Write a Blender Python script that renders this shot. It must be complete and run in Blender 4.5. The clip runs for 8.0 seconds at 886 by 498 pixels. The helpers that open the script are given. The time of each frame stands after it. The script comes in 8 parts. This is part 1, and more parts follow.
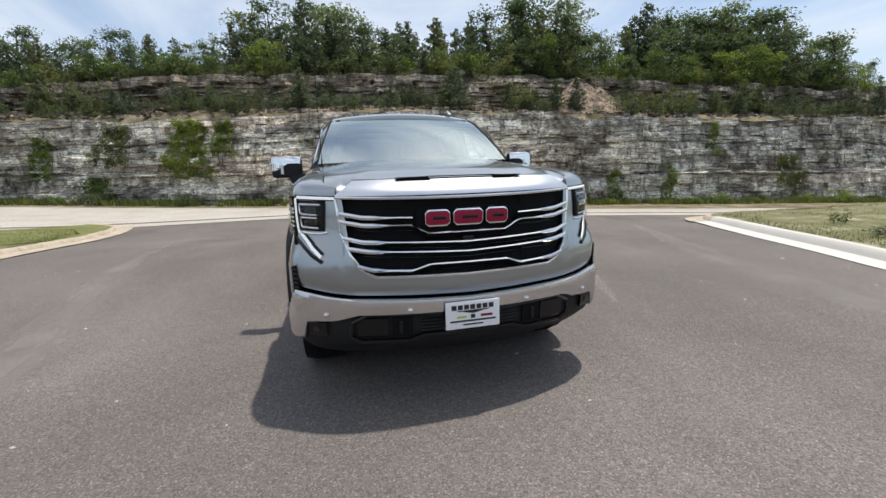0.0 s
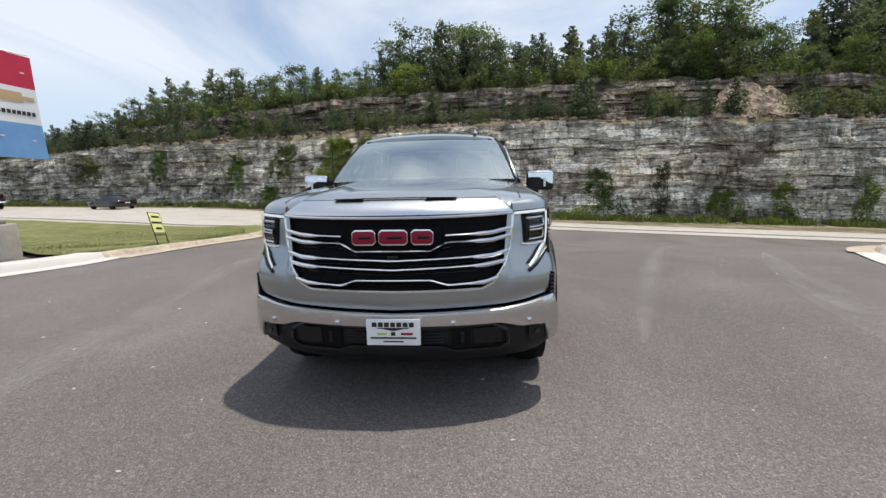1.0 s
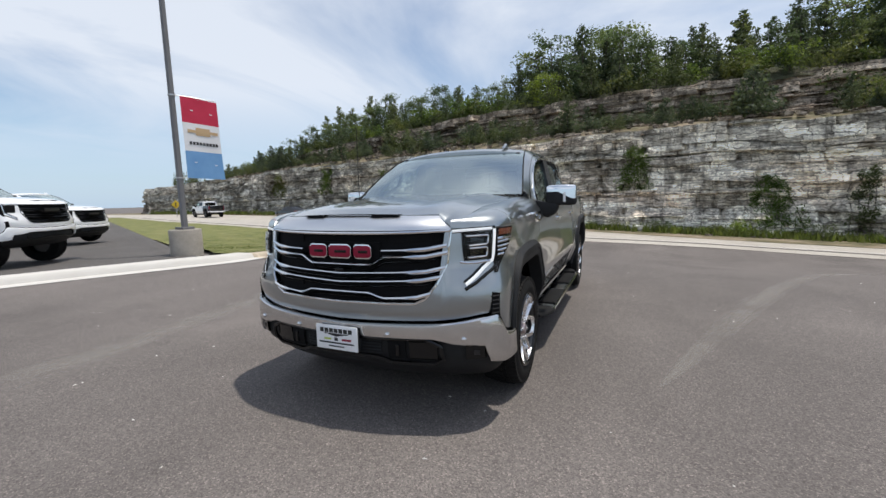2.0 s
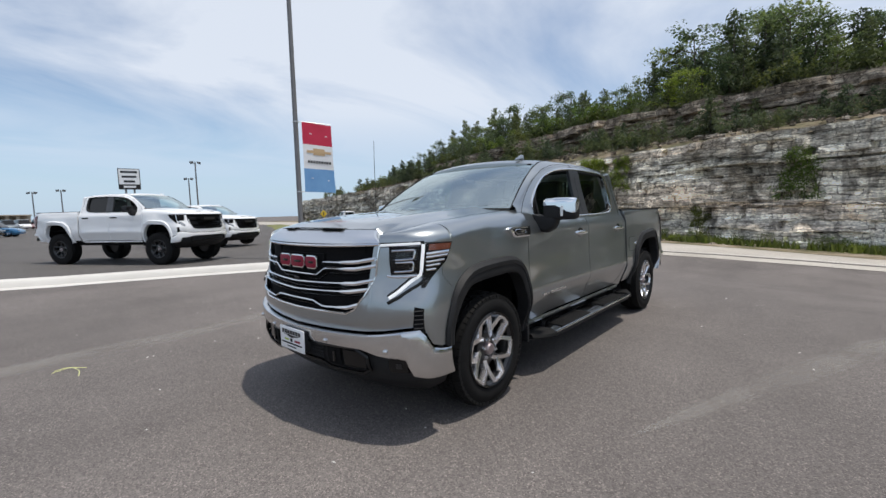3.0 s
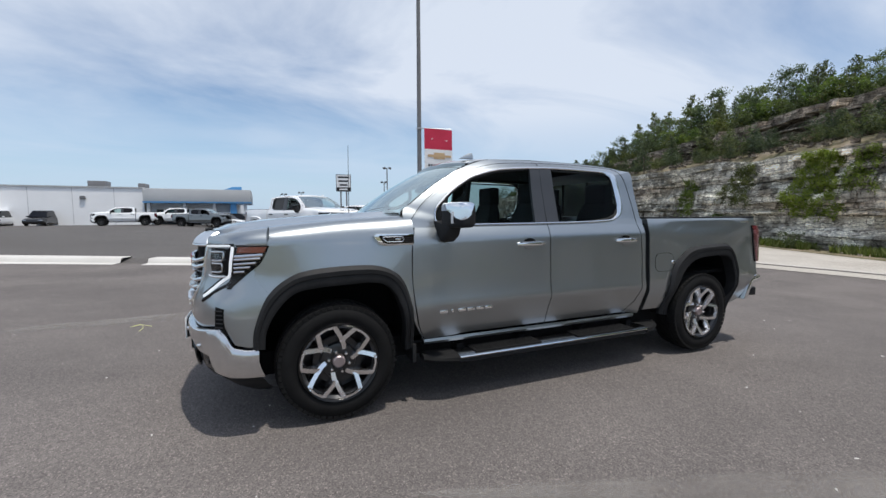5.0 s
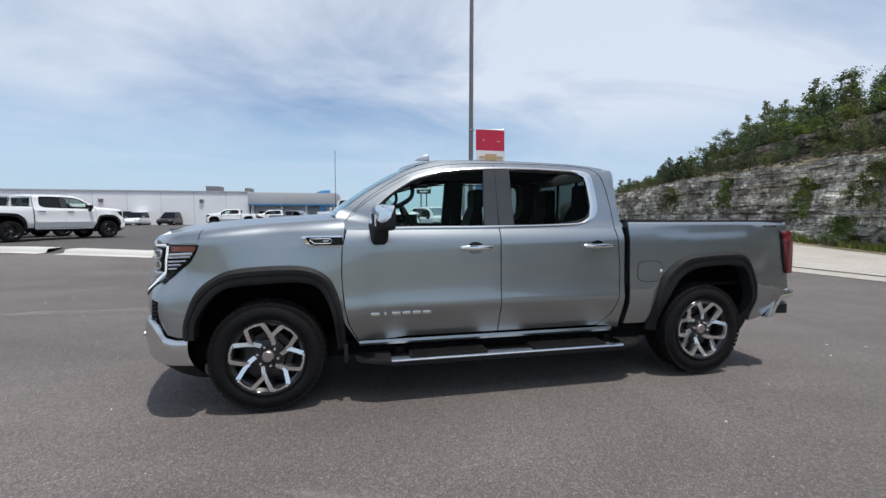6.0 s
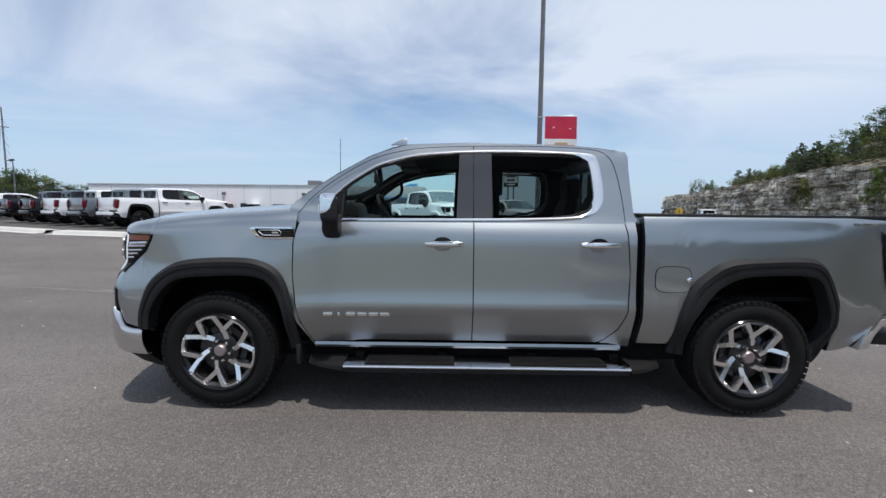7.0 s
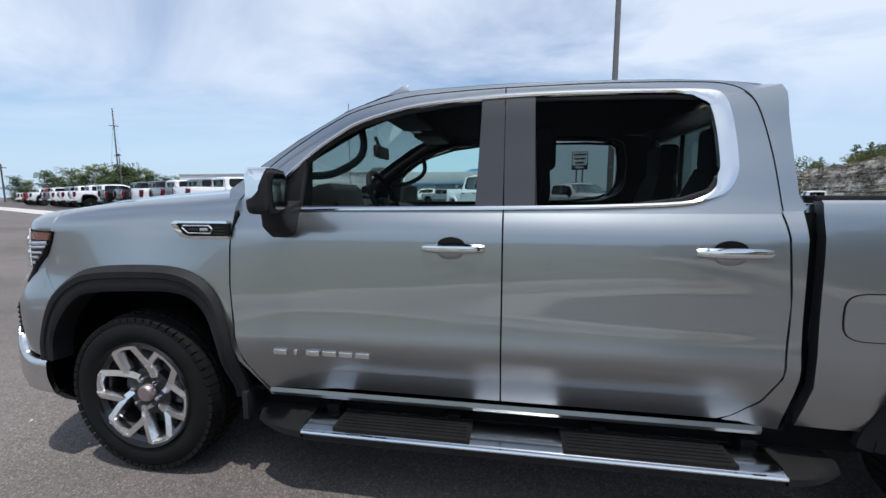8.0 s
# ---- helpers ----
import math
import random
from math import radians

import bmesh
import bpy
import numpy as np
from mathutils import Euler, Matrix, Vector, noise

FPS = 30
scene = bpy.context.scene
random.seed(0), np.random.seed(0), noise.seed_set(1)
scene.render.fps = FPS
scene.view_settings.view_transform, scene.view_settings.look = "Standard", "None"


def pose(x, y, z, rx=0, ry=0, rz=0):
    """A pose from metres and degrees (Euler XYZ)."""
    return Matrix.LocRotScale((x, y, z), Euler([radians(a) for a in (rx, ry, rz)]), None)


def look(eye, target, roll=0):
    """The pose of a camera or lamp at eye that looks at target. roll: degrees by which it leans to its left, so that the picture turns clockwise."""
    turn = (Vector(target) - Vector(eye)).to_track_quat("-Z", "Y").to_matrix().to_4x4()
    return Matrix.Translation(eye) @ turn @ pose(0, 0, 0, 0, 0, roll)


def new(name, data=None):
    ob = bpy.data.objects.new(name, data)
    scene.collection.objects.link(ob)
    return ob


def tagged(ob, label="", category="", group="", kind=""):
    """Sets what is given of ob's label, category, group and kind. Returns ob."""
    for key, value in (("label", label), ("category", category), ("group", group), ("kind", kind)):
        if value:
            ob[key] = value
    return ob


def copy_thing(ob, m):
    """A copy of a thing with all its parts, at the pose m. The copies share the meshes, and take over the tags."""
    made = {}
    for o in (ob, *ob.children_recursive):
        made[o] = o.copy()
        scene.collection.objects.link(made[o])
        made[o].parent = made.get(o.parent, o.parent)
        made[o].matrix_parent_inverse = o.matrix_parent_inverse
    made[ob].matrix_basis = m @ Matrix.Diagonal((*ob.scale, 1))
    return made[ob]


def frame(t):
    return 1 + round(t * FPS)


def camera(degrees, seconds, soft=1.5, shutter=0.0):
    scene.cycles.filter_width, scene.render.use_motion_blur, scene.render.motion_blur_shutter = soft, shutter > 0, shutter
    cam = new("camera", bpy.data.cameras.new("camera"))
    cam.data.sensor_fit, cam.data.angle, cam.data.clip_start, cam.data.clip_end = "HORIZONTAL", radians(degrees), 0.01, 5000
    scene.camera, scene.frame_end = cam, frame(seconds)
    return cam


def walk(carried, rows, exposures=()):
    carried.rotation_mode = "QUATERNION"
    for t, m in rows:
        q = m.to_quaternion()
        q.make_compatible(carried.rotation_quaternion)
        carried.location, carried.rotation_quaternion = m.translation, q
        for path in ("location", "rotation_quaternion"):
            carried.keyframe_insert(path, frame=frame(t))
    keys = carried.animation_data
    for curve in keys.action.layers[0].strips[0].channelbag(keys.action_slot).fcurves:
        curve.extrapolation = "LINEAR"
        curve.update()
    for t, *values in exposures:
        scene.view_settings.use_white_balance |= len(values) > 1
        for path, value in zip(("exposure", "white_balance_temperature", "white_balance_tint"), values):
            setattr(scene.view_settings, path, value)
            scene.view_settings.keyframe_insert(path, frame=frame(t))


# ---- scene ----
from mathutils.bvhtree import BVHTree

cam = camera(94.0, 8.0)
PATH = [
    (0, (-0.706, -3.155, 1.378), (-0.235, -1.248, 1.001), -1.63),
    (0.5, (-0.133, -3.280, 1.394), (0.039, -1.318, 1.049), -1.39),
    (1, (0.465, -3.312, 1.420), (0.308, -1.343, 1.110), -1.24),
    (1.5, (1.072, -3.271, 1.419), (0.580, -1.352, 1.145), -1.33),
    (2, (1.657, -3.076, 1.432), (0.845, -1.264, 1.191), -1.55),
    (2.2, (1.881, -2.968, 1.431), (0.951, -1.212, 1.207), -1.68),
    (3.3, (2.930, -2.203, 1.439), (1.492, -0.824, 1.268), -1.23),
    (3.5, (3.078, -2.032, 1.447), (1.574, -0.723, 1.278), -1.11),
    (4, (3.392, -1.549, 1.456), (1.755, -0.412, 1.290), -0.68),
    (4.5, (3.657, -1.012, 1.439), (1.913, -0.046, 1.273), -0.34),
    (4.7, (3.716, -0.785, 1.431), (1.935, 0.112, 1.267), -0.26),
    (6, (4.117, 0.655, 1.438), (2.165, 1.062, 1.287), -0.02),
    (6.5, (4.064, 1.189, 1.420), (2.080, 1.382, 1.258), 0.31),
    (7, (3.792, 1.617, 1.426), (1.800, 1.593, 1.242), 0.51),
    (7.5, (3.297, 1.867, 1.407), (1.320, 1.655, 1.192), 0.39),
    (8, (2.668, 1.836, 1.416), (0.712, 1.505, 1.163), -0.13),
]
# the clip's camera darkens and cools its picture on the way
EXPOSURES = [(0, 0.37, 6900, 10), (1, 0.35, 6850, 10), (2, 0.22, 6750, 10), (3.5, 0.17, 6660, 10), (5, 0.14, 6550, 10), (6.5, 0.12, 6480, 10), (8, 0.28, 6380, 10)]
walk(cam, [(t, look(eye, target, roll)) for t, eye, target, roll in PATH], EXPOSURES)

# ---- light ----
SUN_WAY = Vector((0.25, 0.14, 1.0)).normalized()
world = bpy.data.worlds.new("sky")
scene.world = world
world.use_nodes = True


def build_sky():
    nt = world.node_tree
    nt.nodes.clear()
    out = nt.nodes.new("ShaderNodeOutputWorld")
    bg = nt.nodes.new("ShaderNodeBackground")
    sky = nt.nodes.new("ShaderNodeTexSky")
    sky.sky_type = "NISHITA"
    sky.sun_disc = False
    sky.sun_elevation = math.asin(SUN_WAY.z)
    sky.sun_rotation = math.atan2(SUN_WAY.x, SUN_WAY.y)
    sky.air_density, sky.dust_density, sky.ozone_density = 1.0, 0.35, 2.0
    co = nt.nodes.new("ShaderNodeTexCoord")
    sep = nt.nodes.new("ShaderNodeSeparateXYZ")
    nt.links.new(co.outputs["Generated"], sep.inputs[0])
    # thin cirrus sheets: the sky's way projected on a high plane
    hi = nt.nodes.new("ShaderNodeMath"); hi.operation = "MAXIMUM"; hi.inputs[1].default_value = 0.02
    nt.links.new(sep.outputs["Z"], hi.inputs[0])
    lift = nt.nodes.new("ShaderNodeMath"); lift.operation = "ADD"; lift.inputs[1].default_value = 0.10
    nt.links.new(hi.outputs[0], lift.inputs[0])
    dx = nt.nodes.new("ShaderNodeMath"); dx.operation = "DIVIDE"
    dy = nt.nodes.new("ShaderNodeMath"); dy.operation = "DIVIDE"
    nt.links.new(sep.outputs["X"], dx.inputs[0]); nt.links.new(lift.outputs[0], dx.inputs[1])
    nt.links.new(sep.outputs["Y"], dy.inputs[0]); nt.links.new(lift.outputs[0], dy.inputs[1])
    pos = nt.nodes.new("ShaderNodeCombineXYZ")
    nt.links.new(dx.outputs[0], pos.inputs[0]); nt.links.new(dy.outputs[0], pos.inputs[1])
    mp = nt.nodes.new("ShaderNodeMapping")
    mp.inputs["Rotation"].default_value = (0, 0, radians(24))
    mp.inputs["Scale"].default_value = (0.55, 0.34, 1)
    mp.inputs["Location"].default_value = (0.35, 0.2, 0)
    nt.links.new(pos.outputs[0], mp.inputs[0])
    n1 = nt.nodes.new("ShaderNodeTexNoise")
    n1.inputs["Scale"].default_value, n1.inputs["Detail"].default_value = 1.1, 7
    n1.inputs["Roughness"].default_value, n1.inputs["Distortion"].default_value = 0.56, 0.7
    nt.links.new(mp.outputs[0], n1.inputs["Vector"])
    ramp = nt.nodes.new("ShaderNodeValToRGB")
    ramp.color_ramp.elements[0].position, ramp.color_ramp.elements[0].color = 0.33, (0.05, 0.05, 0.05, 1)
    ramp.color_ramp.elements[1].position, ramp.color_ramp.elements[1].color = 0.58, (0.90, 0.90, 0.90, 1)
    nt.links.new(n1.outputs["Fac"], ramp.inputs[0])
    mix = nt.nodes.new("ShaderNodeMix"); mix.data_type = "RGBA"
    # the sheets thin out towards the horizon
    fade = nt.nodes.new("ShaderNodeMapRange")
    fade.inputs["From Min"].default_value, fade.inputs["From Max"].default_value = 0.02, 0.22
    fade.inputs["To Min"].default_value, fade.inputs["To Max"].default_value = 0.22, 1.0
    nt.links.new(sep.outputs["Z"], fade.inputs["Value"])
    thin = nt.nodes.new("ShaderNodeMath"); thin.operation = "MULTIPLY"
    nt.links.new(ramp.outputs[0], thin.inputs[0]); nt.links.new(fade.outputs[0], thin.inputs[1])
    nt.links.new(thin.outputs[0], mix.inputs[0])
    nt.links.new(sky.outputs[0], mix.inputs[6])
    # thin cloud glows round the sun
    near = nt.nodes.new("ShaderNodeVectorMath"); near.operation = "DOT_PRODUCT"
    nt.links.new(co.outputs["Generated"], near.inputs[0])
    near.inputs[1].default_value = SUN_WAY
    glow = nt.nodes.new("ShaderNodeMapRange")
    glow.interpolation_type = "SMOOTHSTEP"
    glow.inputs["From Min"].default_value, glow.inputs["From Max"].default_value = 0.78, 1.0
    nt.links.new(near.outputs["Value"], glow.inputs["Value"])
    lit = nt.nodes.new("ShaderNodeMix"); lit.data_type = "RGBA"
    nt.links.new(glow.outputs[0], lit.inputs[0])
    lit.inputs[6].default_value = CLOUD
    lit.inputs[7].default_value = CLOUD_BY_SUN
    nt.links.new(lit.outputs[2], mix.inputs[7])
    # pale haze low over the land
    low = nt.nodes.new("ShaderNodeMapRange")
    low.inputs["From Min"].default_value, low.inputs["From Max"].default_value = 0.0, 0.25
    low.inputs["To Min"].default_value, low.inputs["To Max"].default_value = 0.85, 0.0
    nt.links.new(sep.outputs["Z"], low.inputs["Value"])
    hz = nt.nodes.new("ShaderNodeMix"); hz.data_type = "RGBA"
    nt.links.new(low.outputs[0], hz.inputs[0])
    nt.links.new(mix.outputs[2], hz.inputs[6])
    hz.inputs[7].default_value = HAZE
    nt.links.new(hz.outputs[2], bg.inputs[0])
    bg.inputs[1].default_value = SKY_STRENGTH
    nt.links.new(bg.outputs[0], out.inputs[0])


CLOUD = (5.65, 6.2, 7.1, 1)
CLOUD_BY_SUN = (16.0, 16.4, 16.6, 1)
HAZE = (3.2, 4.5, 6.15, 1)
SKY_STRENGTH = 0.12
build_sky()
sun = new("sun", bpy.data.lights.new("sun", "SUN"))
sun.data.energy, sun.data.angle, sun.data.color = 3.15, radians(1.2), (1.0, 0.955, 0.89)
sun.matrix_world = look(SUN_WAY * 60, (0, 0, 0))
# ---- materials ----
def shader(name, color, rough=0.5, metal=0.0, coat=0.0, spec=0.5):
    m = bpy.data.materials.new(name)
    m.use_nodes = True
    b = m.node_tree.nodes["Principled BSDF"]
    b.inputs["Base Color"].default_value = (*color, 1)
    b.inputs["Roughness"].default_value = rough
    b.inputs["Metallic"].default_value = metal
    b.inputs["Coat Weight"].default_value = coat
    b.inputs["Coat Roughness"].default_value = 0.03
    b.inputs["Specular IOR Level"].default_value = spec
    return m


def nodes_of(m):
    nt = m.node_tree
    return nt, nt.nodes["Principled BSDF"]


def noise_node(nt, scale, detail=4, rough=0.55, vec=None, stretch=None, distort=0.0):
    n = nt.nodes.new("ShaderNodeTexNoise")
    n.inputs["Scale"].default_value = scale
    n.inputs["Detail"].default_value = detail
    n.inputs["Roughness"].default_value = rough
    n.inputs["Distortion"].default_value = distort
    co = nt.nodes.new("ShaderNodeTexCoord")
    src = co.outputs["Object"] if vec is None else vec
    if stretch:
        mp = nt.nodes.new("ShaderNodeMapping")
        mp.inputs["Scale"].default_value = stretch
        nt.links.new(src, mp.inputs[0])
        src = mp.outputs[0]
    nt.links.new(src, n.inputs["Vector"])
    return n


def ramp_node(nt, fac, stops):
    r = nt.nodes.new("ShaderNodeValToRGB")
    el = r.color_ramp.elements
    while len(el) < len(stops):
        el.new(0.5)
    for e, (p, c) in zip(el, stops):
        e.position, e.color = p, (*c, 1)
    nt.links.new(fac, r.inputs[0])
    return r


def mix_node(nt, fac, a, b, how="MIX"):
    x = nt.nodes.new("ShaderNodeMix")
    x.data_type, x.blend_type = "RGBA", how
    for sock, v in ((0, fac), (6, a), (7, b)):
        if hasattr(v, "links"):
            nt.links.new(v, x.inputs[sock])
        elif sock == 0:
            x.inputs[0].default_value = v
        else:
            x.inputs[sock].default_value = (*v, 1)
    return x.outputs[2]


def bump_node(nt, bsdf, height, strength, distance):
    b = nt.nodes.new("ShaderNodeBump")
    b.inputs["Strength"].default_value, b.inputs["Distance"].default_value = strength, distance
    nt.links.new(height, b.inputs["Height"])
    nt.links.new(b.outputs[0], bsdf.inputs["Normal"])


def varied(name, stops, scale, rough=0.8, fine=None, bump=0.0, dist=0.01, stretch=None, metal=0.0, coat=0.0, detail=5):
    """A surface whose colour wanders between stops, with a finer grain and relief."""
    m = shader(name, stops[0][1], rough, metal, coat)
    nt, b = nodes_of(m)
    n = noise_node(nt, scale, detail, 0.6, stretch=stretch)
    r = ramp_node(nt, n.outputs["Fac"], stops)
    col = r.outputs[0]
    if fine:
        n2 = noise_node(nt, fine, 3, 0.6)
        g = ramp_node(nt, n2.outputs["Fac"], [(0.3, (0.72, 0.72, 0.72)), (0.7, (1.22, 1.22, 1.22))])
        col = mix_node(nt, 1.0, col, g.outputs[0], "MULTIPLY")
        if bump:
            bump_node(nt, b, n2.outputs["Fac"], bump, dist)
    elif bump:
        bump_node(nt, b, n.outputs["Fac"], bump, dist)
    nt.links.new(col, b.inputs["Base Color"])
    return m


def asphalt_material(name, low, high, stone):
    m = shader(name, low, 0.86, spec=0.35)
    nt, b = nodes_of(m)
    big = noise_node(nt, 0.30, 6, 0.66, distort=0.5)
    r = ramp_node(nt, big.outputs["Fac"], [(0.32, low), (0.68, high)])
    lanes = noise_node(nt, 0.9, 3, 0.5, stretch=(1.0, 0.18, 1))
    col = mix_node(nt, 0.35, r.outputs[0], ramp_node(nt, lanes.outputs["Fac"], [(0.35, low), (0.7, high)]).outputs[0])
    vo = nt.nodes.new("ShaderNodeTexVoronoi")
    vo.inputs["Scale"].default_value = 135
    co = nt.nodes.new("ShaderNodeTexCoord")
    nt.links.new(co.outputs["Object"], vo.inputs["Vector"])
    sepc = nt.nodes.new("ShaderNodeSeparateColor")
    nt.links.new(vo.outputs["Color"], sepc.inputs[0])
    grain = ramp_node(nt, sepc.outputs[0], [(0.0, (0.60, 0.59, 0.58)), (0.4, (0.94, 0.94, 0.94)), (0.9, (1.24, 1.23, 1.21)), (0.995, stone)])
    col = mix_node(nt, 1.0, col, grain.outputs[0], "MULTIPLY")
    spots = noise_node(nt, 26, 2, 0.5)
    sp = ramp_node(nt, spots.outputs["Fac"], [(0.35, (0.93, 0.93, 0.93)), (0.66, (1.06, 1.06, 1.06))])
    col = mix_node(nt, 1.0, col, sp.outputs[0], "MULTIPLY")
    nt.links.new(col, b.inputs["Base Color"])
    bump_node(nt, b, vo.outputs["Distance"], 0.45, 0.004)
    return m


def rock_material(name, tones, dirt):
    """Bedded limestone: level beds of several tones, stains, drip streaks, joints and a rough grain."""
    m = shader(name, tones[1], 0.92, spec=0.2)
    nt, b = nodes_of(m)
    wave = noise_node(nt, 0.5, 3, 0.6)
    bed = noise_node(nt, 1.0, 6, 0.72, stretch=(0.30, 0.30, 2.1), distort=0.5)
    base = ramp_node(nt, bed.outputs["Fac"], [(0.30, tones[0]), (0.42, tones[1]), (0.50, tones[2]), (0.58, tones[3]), (0.70, tones[4])])
    seam = noise_node(nt, 1.0, 4, 0.7, stretch=(0.65, 0.65, 8.0), distort=0.7)
    sm = ramp_node(nt, seam.outputs["Fac"], [(0.36, (0.30, 0.28, 0.27)), (0.43, (0.92, 0.92, 0.92)), (0.62, (1.0, 1.0, 1.0)), (0.72, (1.16, 1.14, 1.10))])
    col = mix_node(nt, 0.9, base.outputs[0], sm.outputs[0], "MULTIPLY")
    big = noise_node(nt, 0.24, 5, 0.62, distort=0.6)
    bg = ramp_node(nt, big.outputs["Fac"], [(0.34, dirt), (0.47, (0.98, 0.98, 0.965)), (0.66, (1.42, 1.41, 1.38))])
    col = mix_node(nt, 1.0, col, bg.outputs[0], "MULTIPLY")
    streak = noise_node(nt, 1.0, 4, 0.62, stretch=(1.5, 1.5, 0.13), distort=0.4)
    stc = ramp_node(nt, streak.outputs["Fac"], [(0.36, (0.34, 0.33, 0.33)), (0.46, (1.0, 1.0, 1.0)), (0.66, (1.0, 1.0, 1.0)), (0.74, (1.18, 1.16, 1.12))])
    col = mix_node(nt, 0.7, col, stc.outputs[0], "MULTIPLY")
    # joints: upright and level cracks that cut the beds into uneven blocks, coarse and fine
    co = nt.nodes.new("ShaderNodeTexCoord")
    sep = nt.nodes.new("ShaderNodeSeparateXYZ")
    nt.links.new(co.outputs["Object"], sep.inputs[0])
    wob = noise_node(nt, 0.9, 4, 0.65)
    wsep = nt.nodes.new("ShaderNodeSeparateColor")
    nt.links.new(wob.outputs["Color"], wsep.inputs[0])

    def shifted(value, by, much):
        ma = nt.nodes.new("ShaderNodeMath"); ma.operation = "MULTIPLY_ADD"
        ma.inputs[1].default_value = much
        nt.links.new(by, ma.inputs[0]); nt.links.new(value, ma.inputs[2])
        return ma.outputs[0]

    for wide, tall, gap, tilt, much in ((1.15, 0.46, 0.030, 0.9, 0.9), (0.47, 0.17, 0.016, 0.35, 0.8)):
        cmb = nt.nodes.new("ShaderNodeCombineXYZ")
        nt.links.new(shifted(shifted(sep.outputs["X"], wsep.outputs[0], 1.6), sep.outputs["Z"], tilt * 0.12), cmb.inputs[0])
        nt.links.new(shifted(sep.outputs["Z"], wsep.outputs[1], tilt), cmb.inputs[1])
        br = nt.nodes.new("ShaderNodeTexBrick")
        br.inputs["Scale"].default_value = 1.0
        br.inputs["Brick Width"].default_value, br.inputs["Row Height"].default_value = wide, tall
        br.inputs["Mortar Size"].default_value, br.inputs["Mortar Smooth"].default_value = gap, 0.6
        br.inputs["Color1"].default_value, br.inputs["Color2"].default_value = (0.55, 0.53, 0.52, 1), (1.45, 1.44, 1.42, 1)
        br.inputs["Mortar"].default_value = (0.16, 0.15, 0.145, 1)
        br.offset, br.squash, br.squash_frequency = 0.37, 0.72, 3
        nt.links.new(cmb.outputs[0], br.inputs["Vector"])
        some = ramp_node(nt, wave.outputs["Fac"], [(0.36, (much,) * 3), (0.62, (0.25,) * 3)] if wide < 1 else [(0.34, (0.3,) * 3), (0.50, (much,) * 3)])
        col = mix_node(nt, some.outputs[0], col, mix_node(nt, 1.0, col, br.outputs["Color"], "MULTIPLY"))
    # long darker and lighter stretches along the cut
    far_x = nt.nodes.new("ShaderNodeMapRange")
    far_x.inputs["From Min"].default_value, far_x.inputs["From Max"].default_value = -60.0, 60.0
    nt.links.new(shifted(sep.outputs["X"], wsep.outputs[2], 9.0), far_x.inputs["Value"])
    old = ramp_node(nt, far_x.outputs[0], [(0.20, (0.74, 0.74, 0.74)), (0.36, (0.84, 0.83, 0.81)), (0.47, (1.12, 1.11, 1.09)), (0.58, (1.06, 1.05, 1.04)), (0.66, (1.10, 1.09, 1.07)), (0.74, (0.86, 0.85, 0.84)), (0.90, (0.76, 0.76, 0.76))])
    col = mix_node(nt, 1.0, col, old.outputs[0], "MULTIPLY")
    # dark lichen in patches
    moss = noise_node(nt, 0.55, 6, 0.7, distort=0.8)
    ms = ramp_node(nt, moss.outputs["Fac"], [(0.40, (0.42, 0.41, 0.40)), (0.50, (1.0, 1.0, 1.0)), (0.66, (1.12, 1.11, 1.09))])
    col = mix_node(nt, 0.8, col, ms.outputs[0], "MULTIPLY")
    # whole beds of a pinkish brown cast
    cast = noise_node(nt, 1.0, 3, 0.6, stretch=(0.05, 0.05, 0.55))
    ct = ramp_node(nt, cast.outputs["Fac"], [(0.40, (0.95, 0.99, 1.0)), (0.55, (1.0, 1.0, 0.98)), (0.68, (1.04, 0.96, 0.90))])
    col = mix_node(nt, 1.0, col, ct.outputs[0], "MULTIPLY")
    fine = noise_node(nt, 5.0, 8, 0.74, stretch=(1, 1, 1.7))
    fr = ramp_node(nt, fine.outputs["Fac"], [(0.34, (0.28, 0.27, 0.26)), (0.48, (0.98, 0.98, 0.98)), (0.64, (1.55, 1.53, 1.50))])
    col = mix_node(nt, 0.85, col, fr.outputs[0], "MULTIPLY")
    nt.links.new(col, b.inputs["Base Color"])
    bump_node(nt, b, fine.outputs["Fac"], 0.9, 0.14)
    return m


def leaf_material(name, dark, light):
    """Leaves of uneven tone that let some light through."""
    m = shader(name, dark, 0.65, spec=0.25)
    nt, b = nodes_of(m)
    info = nt.nodes.new("ShaderNodeNewGeometry")
    ob = nt.nodes.new("ShaderNodeObjectInfo")
    r = ramp_node(nt, info.outputs["Random Per Island"], [(0.0, dark), (1.0, light)])
    hue = ramp_node(nt, ob.outputs["Random"], [(0.0, (0.70, 0.76, 0.80)), (0.6, (1.0, 1.0, 1.0)), (1.0, (1.55, 1.40, 1.0))])
    col = mix_node(nt, 1.0, r.outputs[0], hue.outputs[0], "MULTIPLY")
    nt.links.new(col, b.inputs["Base Color"])
    tr = nt.nodes.new("ShaderNodeBsdfTranslucent")
    nt.links.new(mix_node(nt, 1.0, col, (1.1, 1.25, 0.7), "MULTIPLY"), tr.inputs[0])
    mx = nt.nodes.new("ShaderNodeMixShader")
    mx.inputs[0].default_value = 0.42
    nt.links.new(b.outputs[0], mx.inputs[1])
    nt.links.new(tr.outputs[0], mx.inputs[2])
    nt.links.new(mx.outputs[0], nt.nodes["Material Output"].inputs[0])
    return m


